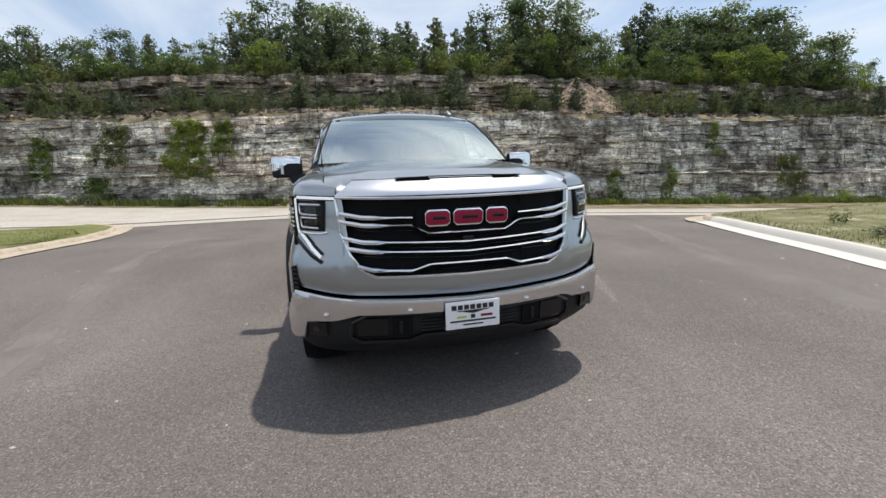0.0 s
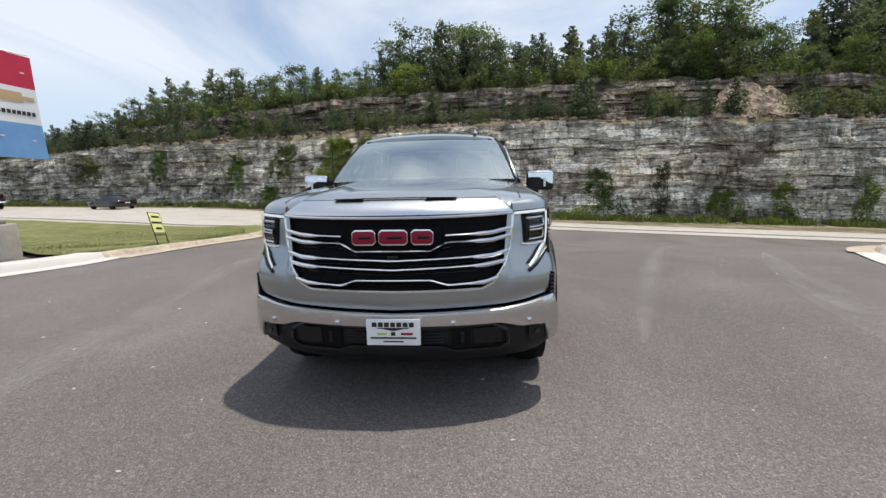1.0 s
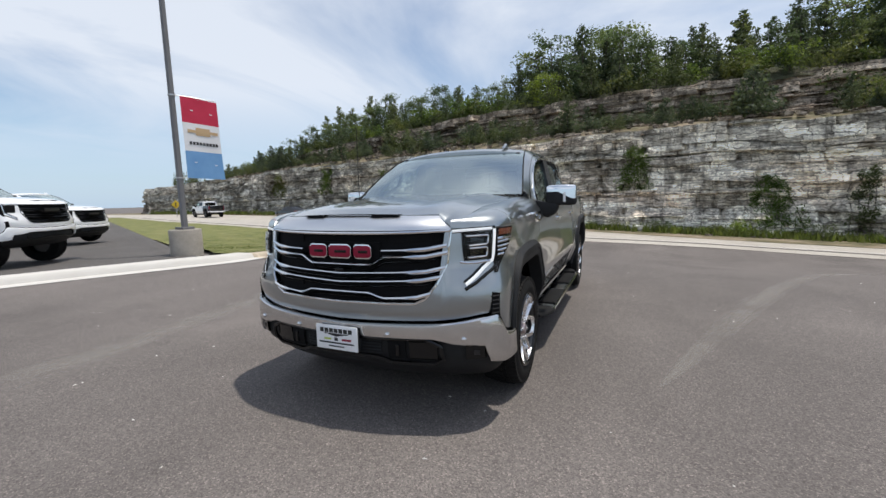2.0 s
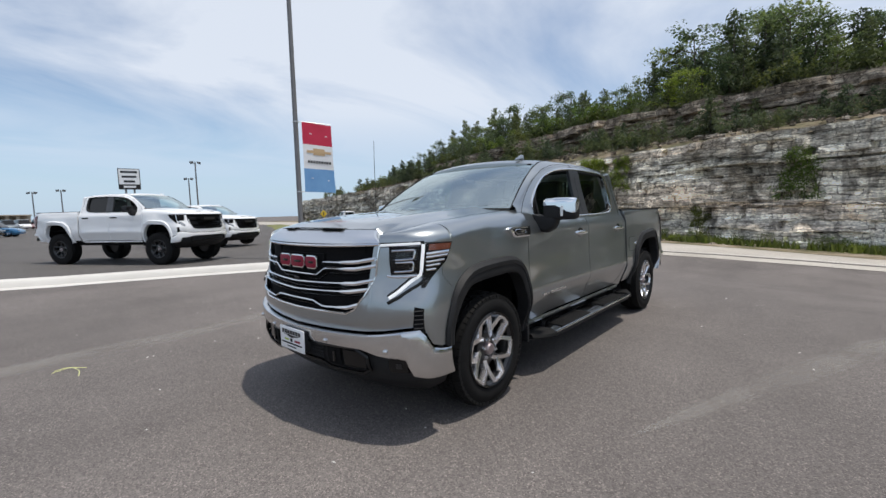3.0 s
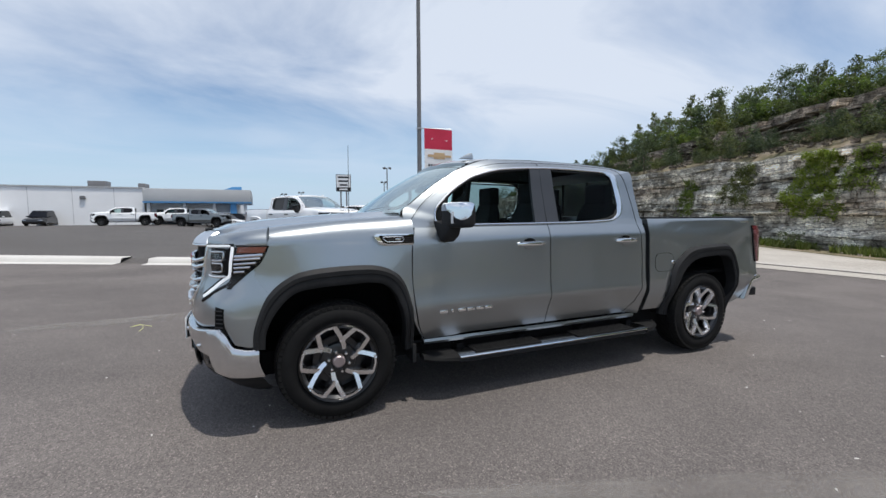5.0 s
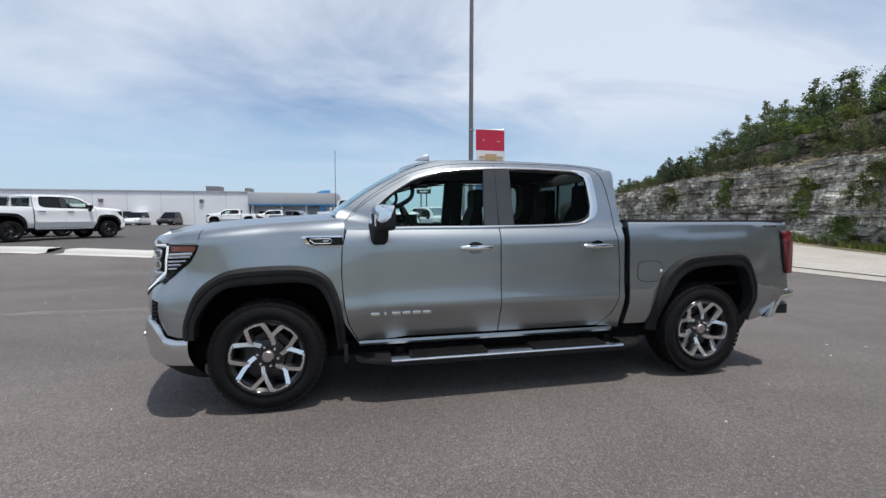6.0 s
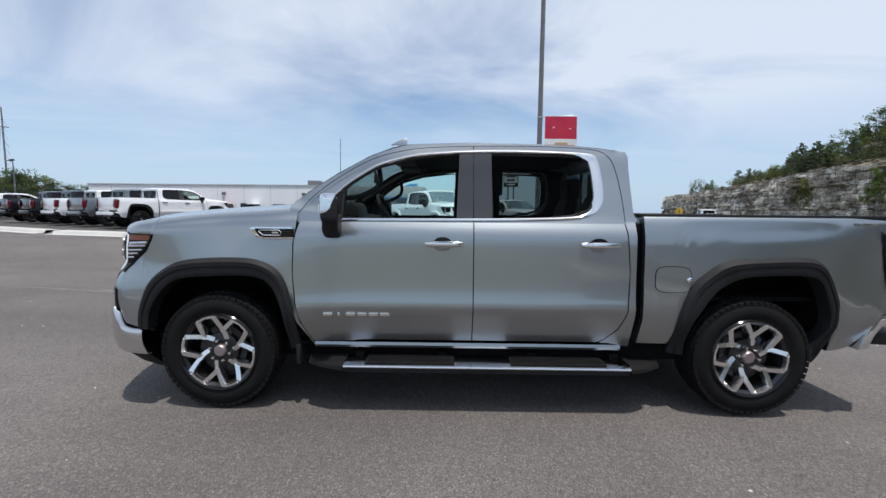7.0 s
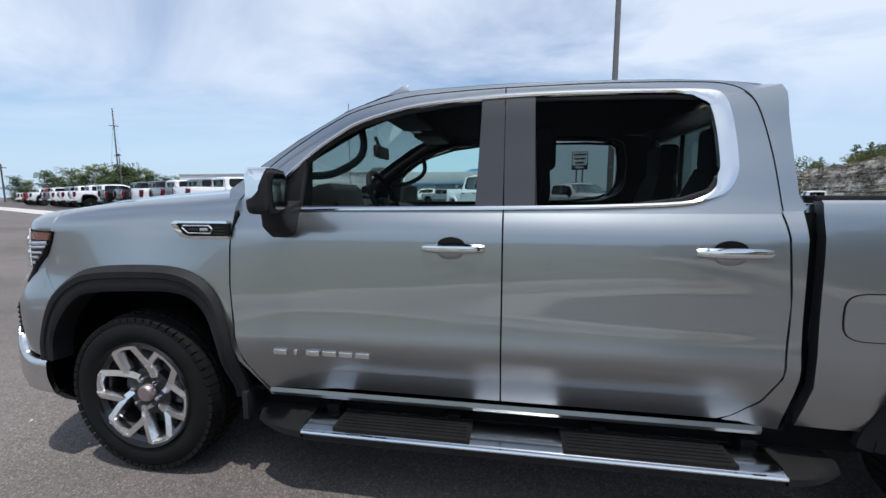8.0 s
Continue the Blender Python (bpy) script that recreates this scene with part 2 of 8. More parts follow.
def paint_material(name, color, metal=0.7, flake=True, rough=0.32):
    m = shader(name, color, rough, metal, 1.0)
    nt, b = nodes_of(m)
    if flake:
        n = noise_node(nt, 900, 2, 0.6)
        g = ramp_node(nt, n.outputs["Fac"], [(0.3, tuple(c * 0.93 for c in color)), (0.7, tuple(c * 1.07 for c in color))])
        d = noise_node(nt, 3.0, 4, 0.6)
        dust = ramp_node(nt, d.outputs["Fac"], [(0.45, (rough,) * 3), (0.75, (rough + 0.02,) * 3)])
        nt.links.new(g.outputs[0], b.inputs["Base Color"])
        nt.links.new(dust.outputs[0], b.inputs["Roughness"])
    return m


def glass_material(name, tint, clear, gloss=0.035, rough=0.02):
    """Car glass: mostly see-through with a tint, glossy over it, more so at a slant."""
    m = bpy.data.materials.new(name)
    m.use_nodes = True
    nt = m.node_tree
    nt.nodes.clear()
    out = nt.nodes.new("ShaderNodeOutputMaterial")
    tr = nt.nodes.new("ShaderNodeBsdfTransparent")
    tr.inputs[0].default_value = (*[t * clear for t in tint], 1)
    gl = nt.nodes.new("ShaderNodeBsdfGlossy")
    gl.inputs["Roughness"].default_value = rough
    gl.inputs["Color"].default_value = (*tint, 1)
    lw = nt.nodes.new("ShaderNodeLayerWeight")
    lw.inputs["Blend"].default_value = 0.5
    pw = nt.nodes.new("ShaderNodeMath"); pw.operation = "POWER"; pw.inputs[1].default_value = 4.5
    nt.links.new(lw.outputs["Facing"], pw.inputs[0])
    mr = nt.nodes.new("ShaderNodeMapRange")
    mr.inputs["To Min"].default_value, mr.inputs["To Max"].default_value = gloss, 1.0
    nt.links.new(pw.outputs[0], mr.inputs["Value"])
    mx = nt.nodes.new("ShaderNodeMixShader")
    nt.links.new(mr.outputs[0], mx.inputs[0])
    nt.links.new(tr.outputs[0], mx.inputs[1])
    nt.links.new(gl.outputs[0], mx.inputs[2])
    nt.links.new(mx.outputs[0], out.inputs[0])
    return m


def dust_material(name, color, much):
    """Pale dust lying thinly on the asphalt, worn through in places."""
    m = shader(name, color, 0.9, spec=0.2)
    nt, b = nodes_of(m)
    n = noise_node(nt, 1.6, 6, 0.7)
    r = ramp_node(nt, n.outputs["Fac"], [(0.35, (0.0, 0.0, 0.0)), (0.72, (much, much, much))])
    nt.links.new(r.outputs[0], b.inputs["Alpha"])
    return m


ASPHALT = asphalt_material("asphalt", (0.096, 0.086, 0.082), (0.168, 0.151, 0.143), (1.9, 1.85, 1.8))
LOT_ASPHALT = asphalt_material("lot_asphalt", (0.080, 0.074, 0.072), (0.105, 0.098, 0.094), (1.8, 1.8, 1.7))
ROAD = varied("road_concrete", [(0.3, (0.36, 0.33, 0.29)), (0.7, (0.46, 0.43, 0.385))], 0.5, 0.9, fine=14, bump=0.2, dist=0.01)
KERB = varied("kerb_concrete", [(0.3, (0.50, 0.48, 0.45)), (0.7, (0.58, 0.565, 0.535))], 0.9, 0.9)
KERB_TAN = varied("tan_kerb_concrete", [(0.3, (0.36, 0.30, 0.23)), (0.7, (0.50, 0.43, 0.34))], 1.6, 0.9, fine=9, bump=0.25, dist=0.005)
BASE_CONCRETE = varied("pole_base_concrete", [(0.3, (0.27, 0.245, 0.21)), (0.7, (0.36, 0.33, 0.29))], 3, 0.9, fine=60, bump=0.25, dist=0.004)
GRASS = varied("mown_grass", [(0.25, (0.085, 0.105, 0.028)), (0.5, (0.145, 0.155, 0.045)), (0.75, (0.24, 0.215, 0.09))], 1.3, 0.95, fine=28, bump=0.5, dist=0.03)
DIRT = varied("bare_soil", [(0.3, (0.10, 0.105, 0.040)), (0.55, (0.165, 0.160, 0.075)), (0.78, (0.36, 0.33, 0.26))], 1.5, 0.95, fine=12, bump=0.6, dist=0.04)
SLUMP = varied("slumped_soil", [(0.32, (0.06, 0.045, 0.033)), (0.46, (0.17, 0.125, 0.092)), (0.58, (0.28, 0.215, 0.165)), (0.76, (0.44, 0.37, 0.31))], 1.6, 0.95, fine=5.0, bump=0.8, dist=0.12)
SCRUB = varied("scrub_slope", [(0.25, (0.06, 0.06, 0.028)), (0.45, (0.13, 0.115, 0.06)), (0.6, (0.24, 0.19, 0.13)), (0.75, (0.36, 0.32, 0.27))], 0.6, 0.95, fine=3.0, bump=0.8, dist=0.2)
ROCK = rock_material("limestone", [(0.24, 0.222, 0.195), (0.51, 0.487, 0.44), (0.69, 0.665, 0.61), (0.82, 0.80, 0.75), (0.60, 0.53, 0.44)], (0.46, 0.43, 0.39))
UPPER_ROCK = rock_material("brown_ledge_rock", [(0.13, 0.12, 0.11), (0.29, 0.245, 0.205), (0.43, 0.372, 0.315), (0.57, 0.505, 0.44), (0.52, 0.395, 0.31)], (0.42, 0.39, 0.36))
BARK = varied("bark", [(0.3, (0.06, 0.05, 0.04)), (0.7, (0.13, 0.11, 0.09))], 3, 0.9, bump=0.4, stretch=(4, 4, 0.5))
LEAF = leaf_material("broad_leaves", (0.060, 0.084, 0.052), (0.168, 0.206, 0.122))
CEDAR = leaf_material("cedar_needles", (0.057, 0.074, 0.053), (0.138, 0.160, 0.102))
BRUSH = leaf_material("brush_leaves", (0.054, 0.068, 0.032), (0.132, 0.150, 0.070))
SPRING = leaf_material("young_leaves", (0.080, 0.120, 0.030), (0.21, 0.265, 0.075))
PAINT = paint_material("silver_grey_metallic_paint", (0.312, 0.338, 0.352), 0.94, rough=0.32)
WHITE_PAINT = paint_material("white_paint", (0.83, 0.84, 0.85), 0.0, False, 0.35)
GREY_PAINT = paint_material("grey_paint", (0.20, 0.22, 0.23), 0.6)
BLACK_PAINT = shader("black_paint", (0.006, 0.006, 0.007), 0.22, 0.0, 0.35)
RED_PAINT = paint_material("red_paint", (0.33, 0.012, 0.014), 0.3, False, 0.3)
BLUE_PAINT = paint_material("blue_paint", (0.03, 0.16, 0.33), 0.4, False, 0.3)
CHROME = shader("chrome", (0.80, 0.82, 0.84), 0.05, 1.0)
SATIN = varied("satin_chrome", [(0.3, (0.62, 0.62, 0.625)), (0.7, (0.66, 0.66, 0.665))], 6, 0.20, metal=1.0)
BRIGHT = shader("bright_trim", (0.78, 0.79, 0.80), 0.14, 1.0)
MACHINED = shader("machined_alloy", (0.82, 0.82, 0.83), 0.20, 1.0)
POCKET = shader("dark_wheel_paint", (0.016, 0.0165, 0.018), 0.30, 0.3, 0.4)
PLASTIC = varied("black_textured_plastic", [(0.3, (0.013, 0.0135, 0.0145)), (0.7, (0.021, 0.0215, 0.023))], 8, 0.6, fine=500, bump=0.15, dist=0.0008)
GLOSS_BLACK = shader("gloss_black", (0.006, 0.006, 0.0065), 0.12, 0.0, 0.0, 0.35)
# near-black for liners and hollows, their deep shade put into the colour
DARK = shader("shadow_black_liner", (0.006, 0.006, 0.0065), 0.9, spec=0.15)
RUBBER = varied("tyre_rubber", [(0.3, (0.0042, 0.0042, 0.0046)), (0.7, (0.0080, 0.0080, 0.0080))], 9, 0.76, fine=160, bump=0.2, dist=0.001)
TYRE_DUST = dust_material("pale_tyre_dust", (0.34, 0.32, 0.30), 0.34)
SEAT = varied("black_seat_leather", [(0.3, (0.010, 0.010, 0.011)), (0.7, (0.017, 0.017, 0.018))], 14, 0.6, bump=0.1)
TRIM_GREY = shader("grey_interior_trim", (0.035, 0.036, 0.038), 0.7)
HEADLINER = shader("dark_headliner", (0.012, 0.012, 0.0125), 0.9, spec=0.1)
SMOKED = shader("polished_board", (0.52, 0.53, 0.55), 0.15, 1.0)
LIP = shader("brushed_chrome_lip", (0.70, 0.71, 0.73), 0.33, 1.0)
PILLAR_BLACK = shader("satin_black_pillar_film", (0.030, 0.032, 0.037), 0.34, 0.0, 0.0, 0.6)
for m_ in (SEAT, TRIM_GREY):
    m_.node_tree.nodes["Principled BSDF"].inputs["Specular IOR Level"].default_value = 0.15
for m_ in (PLASTIC, RUBBER):
    m_.node_tree.nodes["Principled BSDF"].inputs["Specular IOR Level"].default_value = 0.22
PAINT.node_tree.nodes["Principled BSDF"].inputs["Coat IOR"].default_value = 1.80
HUB = shader("dull_hub_cap", (0.40, 0.34, 0.345), 0.42, 0.9)
GLASS = glass_material("clear_window_glass", (0.86, 1.0, 0.97), 0.90, 0.003)
PRIVACY = glass_material("tinted_rear_glass", (0.9, 1.0, 0.98), 0.44, 0.003)
SHIELD = glass_material("windscreen_glass", (0.90, 1.0, 0.98), 0.80, 0.50, 0.03)
LENS = glass_material("clear_lamp_lens", (1.0, 1.0, 1.0), 0.95, 0.02)
RED_LENS = shader("red_lamp_lens", (0.11, 0.003, 0.012), 0.12, 0.0, 1.0)
AMBER = shader("amber_reflector", (0.17, 0.050, 0.028), 0.2, 0.0, 0.6)
EMBLEM_RED = shader("red_emblem_enamel", (0.25, 0.008, 0.032), 0.42, 0.0, 0.0, 0.25)
WHITE_PLASTIC = shader("white_plate", (0.78, 0.79, 0.80), 0.4)
INK = shader("black_ink", (0.015, 0.015, 0.015), 0.5)
GREEN_INK = shader("yellow_green_ink", (0.42, 0.50, 0.10), 0.5)
POLE = varied("grey_pole_paint", [(0.3, (0.135, 0.135, 0.14)), (0.7, (0.17, 0.17, 0.175))], 2, 0.55)
STEEL = shader("galvanised_steel", (0.45, 0.46, 0.47), 0.45, 0.8)
FLAG_RED = varied("red_banner_cloth", [(0.3, (0.47, 0.018, 0.055)), (0.7, (0.54, 0.026, 0.07))], 2, 0.8)
FLAG_WHITE = varied("white_banner_cloth", [(0.3, (0.70, 0.71, 0.72)), (0.7, (0.78, 0.78, 0.79))], 2, 0.8)
FLAG_BLUE = varied("blue_banner_cloth", [(0.3, (0.13, 0.30, 0.56)), (0.7, (0.17, 0.36, 0.62))], 2, 0.8)
GOLD = shader("gold_print", (0.52, 0.36, 0.20), 0.6)
YELLOW = shader("yellow_sign", (0.62, 0.42, 0.02), 0.5)
YARD = shader("pale_yellow_sign_sheet", (0.72, 0.74, 0.30), 0.6)
STUCCO = varied("white_stucco", [(0.3, (0.78, 0.79, 0.80)), (0.7, (0.84, 0.845, 0.85))], 0.3, 0.9)
FASCIA_GREY = varied("grey_metal_panels", [(0.3, (0.40, 0.41, 0.42)), (0.7, (0.45, 0.46, 0.47))], 0.3, 0.6)
SIGN_BLUE = shader("blue_metal_band", (0.07, 0.25, 0.50), 0.4)
STORE_GLASS = shader("dark_shop_glass", (0.02, 0.03, 0.035), 0.08, 0.0, 0.5)
LAMP_GLOW = shader("daytime_lamp", (0.80, 0.82, 0.85), 0.25)
LAMP_GLOW.node_tree.nodes["Principled BSDF"].inputs["Emission Color"].default_value = (0.92, 0.97, 1.0, 1)
LAMP_GLOW.node_tree.nodes["Principled BSDF"].inputs["Emission Strength"].default_value = 0.28
# dark floor tones, with the shade under the trees put into the colour
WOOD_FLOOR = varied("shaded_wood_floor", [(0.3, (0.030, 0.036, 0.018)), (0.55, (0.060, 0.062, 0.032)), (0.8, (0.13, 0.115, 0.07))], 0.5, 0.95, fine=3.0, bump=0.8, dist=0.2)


# ---- building helpers ----
def thing(name, label="", category="", group="", at=None, kind=""):
    ob = new(name)
    ob.empty_display_size = 0.2
    if at is not None:
        ob.matrix_world = at
    return tagged(ob, label, category, group, kind)


def mesh_of(bm, name):
    me = bpy.data.meshes.new(name)
    bm.to_mesh(me)
    bm.free()
    return me


def smooth(me, angle=35):
    me.polygons.foreach_set("use_smooth", [True] * len(me.polygons))
    me.set_sharp_from_angle(angle=radians(angle))


def part(name, bm, material, parent, label="", angle=35):
    """One mesh under a thing or a part."""
    bmesh.ops.recalc_face_normals(bm, faces=bm.faces)
    me = mesh_of(bm, name)
    smooth(me, angle)
    me.materials.append(material)
    ob = new(name, me)
    if parent is not None:
        ob.parent = parent
    return tagged(ob, label) if label else ob


def solid(name, bm, material, label, category, group="", kind="", angle=35):
    ob = part(name, bm, material, None, "", angle)
    return tagged(ob, label, category, group, kind)


def box(bm, x0, x1, y0, y1, z0, z1, bevel=0.0, seg=2):
    vs = [bm.verts.new((x, y, z)) for x in (x0, x1) for y in (y0, y1) for z in (z0, z1)]
    fs = [bm.faces.new([vs[i] for i in q]) for q in ((0, 1, 3, 2), (4, 6, 7, 5), (0, 4, 5, 1), (2, 3, 7, 6), (0, 2, 6, 4), (1, 5, 7, 3))]
    if bevel > 0:
        es = list({e for f in fs for e in f.edges})
        bmesh.ops.bevel(bm, geom=es, offset=bevel, segments=seg, profile=0.6, affect="EDGES", clamp_overlap=True)
    return bm


def bx(x0, x1, y0, y1, z0, z1, bevel=0.0, seg=2):
    return box(bmesh.new(), x0, x1, y0, y1, z0, z1, bevel, seg)


def grid(bm, rows, close=False):
    """A sheet through rows of points, each row as long as the others."""
    vr = [[bm.verts.new(p) for p in r] for r in rows]
    n = len(rows[0])
    for a, b in zip(vr, vr[1:]):
        for j in range(n if close else n - 1):
            k = (j + 1) % n
            try:
                bm.faces.new((a[j], a[k], b[k], b[j]))
            except ValueError:
                pass
    return vr


def thick(bm, depth):
    """Gives a sheet thickness, inwards along the normals."""
    bmesh.ops.recalc_face_normals(bm, faces=bm.faces)
    bmesh.ops.solidify(bm, geom=list(bm.faces), thickness=depth)
    return bm


def sheet(rows, depth=0.0):
    bm = bmesh.new()
    grid(bm, rows)
    bmesh.ops.remove_doubles(bm, verts=bm.verts, dist=1e-5)
    if depth:
        thick(bm, depth)
    return bm


def tube(bm, pts, radii, n=8, cap=True):
    """A round bar through pts."""
    pts = [Vector(p) for p in pts]
    if not hasattr(radii, "__len__"):
        radii = [radii] * len(pts)
    rings, side = [], None
    for i, p in enumerate(pts):
        d = (pts[min(i + 1, len(pts) - 1)] - pts[max(i - 1, 0)]).normalized()
        if side is None:
            side = d.cross(Vector((0, 0, 1)) if abs(d.z) < 0.9 else Vector((1, 0, 0))).normalized()
        side = (side - d * side.dot(d)).normalized()
        up = d.cross(side)
        rings.append([p + (side * math.cos(2 * math.pi * k / n) + up * math.sin(2 * math.pi * k / n)) * radii[i] for k in range(n)])
    vr = grid(bm, rings, True)
    if cap:
        bm.faces.new(vr[0])
        bm.faces.new(vr[-1])
    return bm


def ring_lathe(bm, profile, n=48, axis_x=True):
    """Turns a profile of (x, r) about the x axis."""
    rows = []
    for k in range(n):
        a = 2 * math.pi * k / n
        rows.append([(x, r * math.cos(a), r * math.sin(a)) for x, r in profile])
    rows.append(rows[0])
    grid(bm, rows)
    bmesh.ops.remove_doubles(bm, verts=bm.verts, dist=1e-5)
    return bm


def prism(bm, outline, axis, a, b):
    """Extrudes a flat outline of (u, v) along an axis from a to b."""
    def at(u, v, w):
        return (w, u, v) if axis == "x" else (u, w, v) if axis == "y" else (u, v, w)
    lo = [bm.verts.new(at(u, v, a)) for u, v in outline]
    hi = [bm.verts.new(at(u, v, b)) for u, v in outline]
    bm.faces.new(lo)
    bm.faces.new(hi[::-1])
    for i in range(len(outline)):
        j = (i + 1) % len(outline)
        bm.faces.new((lo[i], lo[j], hi[j], hi[i]))
    return bm


def bevel_all(bm, offset, seg=2, angle=30):
    bmesh.ops.recalc_face_normals(bm, faces=bm.faces)
    es = [e for e in bm.edges if len(e.link_faces) == 2 and e.calc_face_angle(0) > radians(angle)]
    bmesh.ops.bevel(bm, geom=es, offset=offset, segments=seg, profile=0.6, affect="EDGES", clamp_overlap=True)
    return bm


def flip_x(bm):
    for v in bm.verts:
        v.co.x = -v.co.x
    bmesh.ops.reverse_faces(bm, faces=bm.faces)
    return bm


def along(points, x):
    """Straight-line interpolation of (x, value) pairs."""
    if x <= points[0][0]:
        return points[0][1]
    for (a, u), (b, v) in zip(points, points[1:]):
        if x <= b:
            return u + (v - u) * (x - a) / (b - a)
    return points[-1][1]


def curve_at(points, x):
    """Smooth interpolation of (x, value) pairs (monotone in x)."""
    n = len(points)
    if x <= points[0][0]:
        return points[0][1]
    if x >= points[-1][0]:
        return points[-1][1]
    for i in range(n - 1):
        (a, u), (b, v) = points[i], points[i + 1]
        if x <= b:
            h, t = b - a, (x - a) / (b - a)
            def slope(k):
                if 0 < k < n - 1:
                    return (points[k + 1][1] - points[k - 1][1]) / (points[k + 1][0] - points[k - 1][0])
                return (points[1][1] - points[0][1]) / (points[1][0] - points[0][0]) if k == 0 else (points[-1][1] - points[-2][1]) / (points[-1][0] - points[-2][0])
            m0, m1 = slope(i) * h, slope(i + 1) * h
            return (2 * t**3 - 3 * t**2 + 1) * u + (t**3 - 2 * t**2 + t) * m0 + (-2 * t**3 + 3 * t**2) * v + (t**3 - t**2) * m1


def flow(points, k=4, closed=False):
    """A soft line through points, k steps between each two."""
    n, out = len(points), []
    for i in range(n if closed else n - 1):
        q = [points[(i + d) % n] if closed else points[min(max(i + d, 0), n - 1)] for d in (-1, 0, 1, 2)]
        for j in range(k):
            t = j / k
            out.append(tuple(0.5 * (2 * b + (c - a) * t + (2 * a - 5 * b + 4 * c - d) * t * t + (3 * b - a - 3 * c + d) * t**3) for a, b, c, d in zip(*q)))
    return out if closed else out + [tuple(points[-1])]


def spaced(a, b, n):
    return [a + (b - a) * i / (n - 1) for i in range(n)]
# ---- ground ----
CLIFF = [(75, 26), (45, 26.8), (30, 27.3), (12, 28.0), (0, 29.2), (-11, 31.5), (-29, 37.0), (-40, 39.8), (-55, 42.5), (-78.6, 43.5), (-79.8, 46.0), (-80.5, 60.0)]
BASE_Z = [(-96, 0.2), (-60, 0.0), (-40, -0.2), (-25, -0.3), (-11, -0.75), (0, -1.05), (8, -1.38), (20, -1.8), (30, -2.2), (52, -3.0), (90, -4.0)]


def lie(x, y):
    """Height of the land: level by the vehicles, falling gently to the road."""
    u = min(max((y - 3) / 14, 0), 1)
    left = min(max((-6 - x) / 4, 0), 1) * min(0.03 * max(-y - 1.2, 0), 0.28)
    return along(BASE_Z, x) * u * u * (3 - 2 * u) + left


def cliff_y(x):
    return along([(a, b) for a, b in sorted(CLIFF)], x)


KERB_LINE = [(-160, -86.0), (-75, -44.0), (-30.7, -21.3), (-22, -16.9), (-15.6, -13.9), (-11.2, -12.65), (-6.2, -11.35), (-0.9, -9.86), (1.6, -8.80), (3.6, -7.80)]


def kerb_x(y):
    return along(KERB_LINE, y)


def lot_z(x, y):
    d = max((kerb_x(y) - x) * 0.9, 0)
    # level with the kerb far off, dipping behind it near the entrance
    near = min(max((y + 9) / 6, 0), 1)
    return lie(kerb_x(y), y) + 0.125 + 0.014 * min(d, 6) * (1 - near) - 0.025 * min(d, 3) * near


def ground_sheet():
    xs = [-1600, -700, -300, -160, -110] + [x * 1.0 for x in range(-90, -14, 3)] + [x * 1.0 for x in range(-13, -3, 1)] + [x * 1.0 for x in range(-3, 71, 3)] + [90, 140, 300, 700, 1600]
    ys = [-1600, -700, -300, -120, -60, -40] + [y * 1.0 for y in range(-30, -12, 3)] + [y * 1.0 for y in range(-12, 1, 1)] + [y * 1.0 for y in range(1, 46, 1)] + [60, 120, 300, 700, 1600]
    bm = bmesh.new()
    grid(bm, [[(x, y, lie(x, y)) for x in xs] for y in ys])
    return solid("ground", bm, ASPHALT, "worn grey asphalt forecourt falling gently to the road", "ground", kind="structure", angle=60)


ground_sheet()


def ribbon(name, near, far, lift, material, label, category, cols=6, steps=3.0, kind="structure"):
    """A strip of paving between two lines of (x, y), laid on the land."""
    def dense(line):
        out = []
        seg = [math.dist(a, b) for a, b in zip(line, line[1:])]
        n = max(int(sum(seg) / steps), 2)
        for i in range(n + 1):
            d = sum(seg) * i / n
            for (a, b), s in zip(zip(line, line[1:]), seg):
                if d <= s + 1e-9:
                    out.append((a[0] + (b[0] - a[0]) * d / s, a[1] + (b[1] - a[1]) * d / s))
                    break
                d -= s
            else:
                out.append(line[-1])
        return out
    a = dense(near)
    n = len(a)
    # the far line with as many stations
    seg = [math.dist(p, q) for p, q in zip(far, far[1:])]
    b = []
    for i in range(n):
        d = sum(seg) * i / (n - 1)
        for (p, q), s in zip(zip(far, far[1:]), seg):
            if d <= s + 1e-9:
                b.append((p[0] + (q[0] - p[0]) * d / s, p[1] + (q[1] - p[1]) * d / s))
                break
            d -= s
        else:
            b.append(far[-1])
    rows = []
    for p, q in zip(a, b):
        row = []
        for j in range(cols + 1):
            x, y = p[0] + (q[0] - p[0]) * j / cols, p[1] + (q[1] - p[1]) * j / cols
            row.append((x, y, lie(x, y) + lift))
        rows.append(row)
    bm = bmesh.new()
    grid(bm, rows)
    return solid(name, bm, material, label, category, kind=kind, angle=60)


ROAD_NEAR = [(75, 12), (45, 14.5), (30, 16.5), (18, 18.0), (5, 20.3), (-4, 20.0), (-10, 18.0), (-14, 17.0), (-24, 18.8), (-40, 23.5), (-57, 29.0), (-96, 33)]
ROAD_FAR = [(75, 18.5), (45, 20.6), (30, 21.8), (23, 22.3), (6.3, 24.8), (-6, 27.6), (-20, 31.6), (-33, 35.4), (-54, 40.0), (-80, 41.4), (-96, 41.2)]
ribbon("road", ROAD_NEAR, ROAD_FAR, 0.02, ROAD, "pale concrete highway below the rock cut", "road")
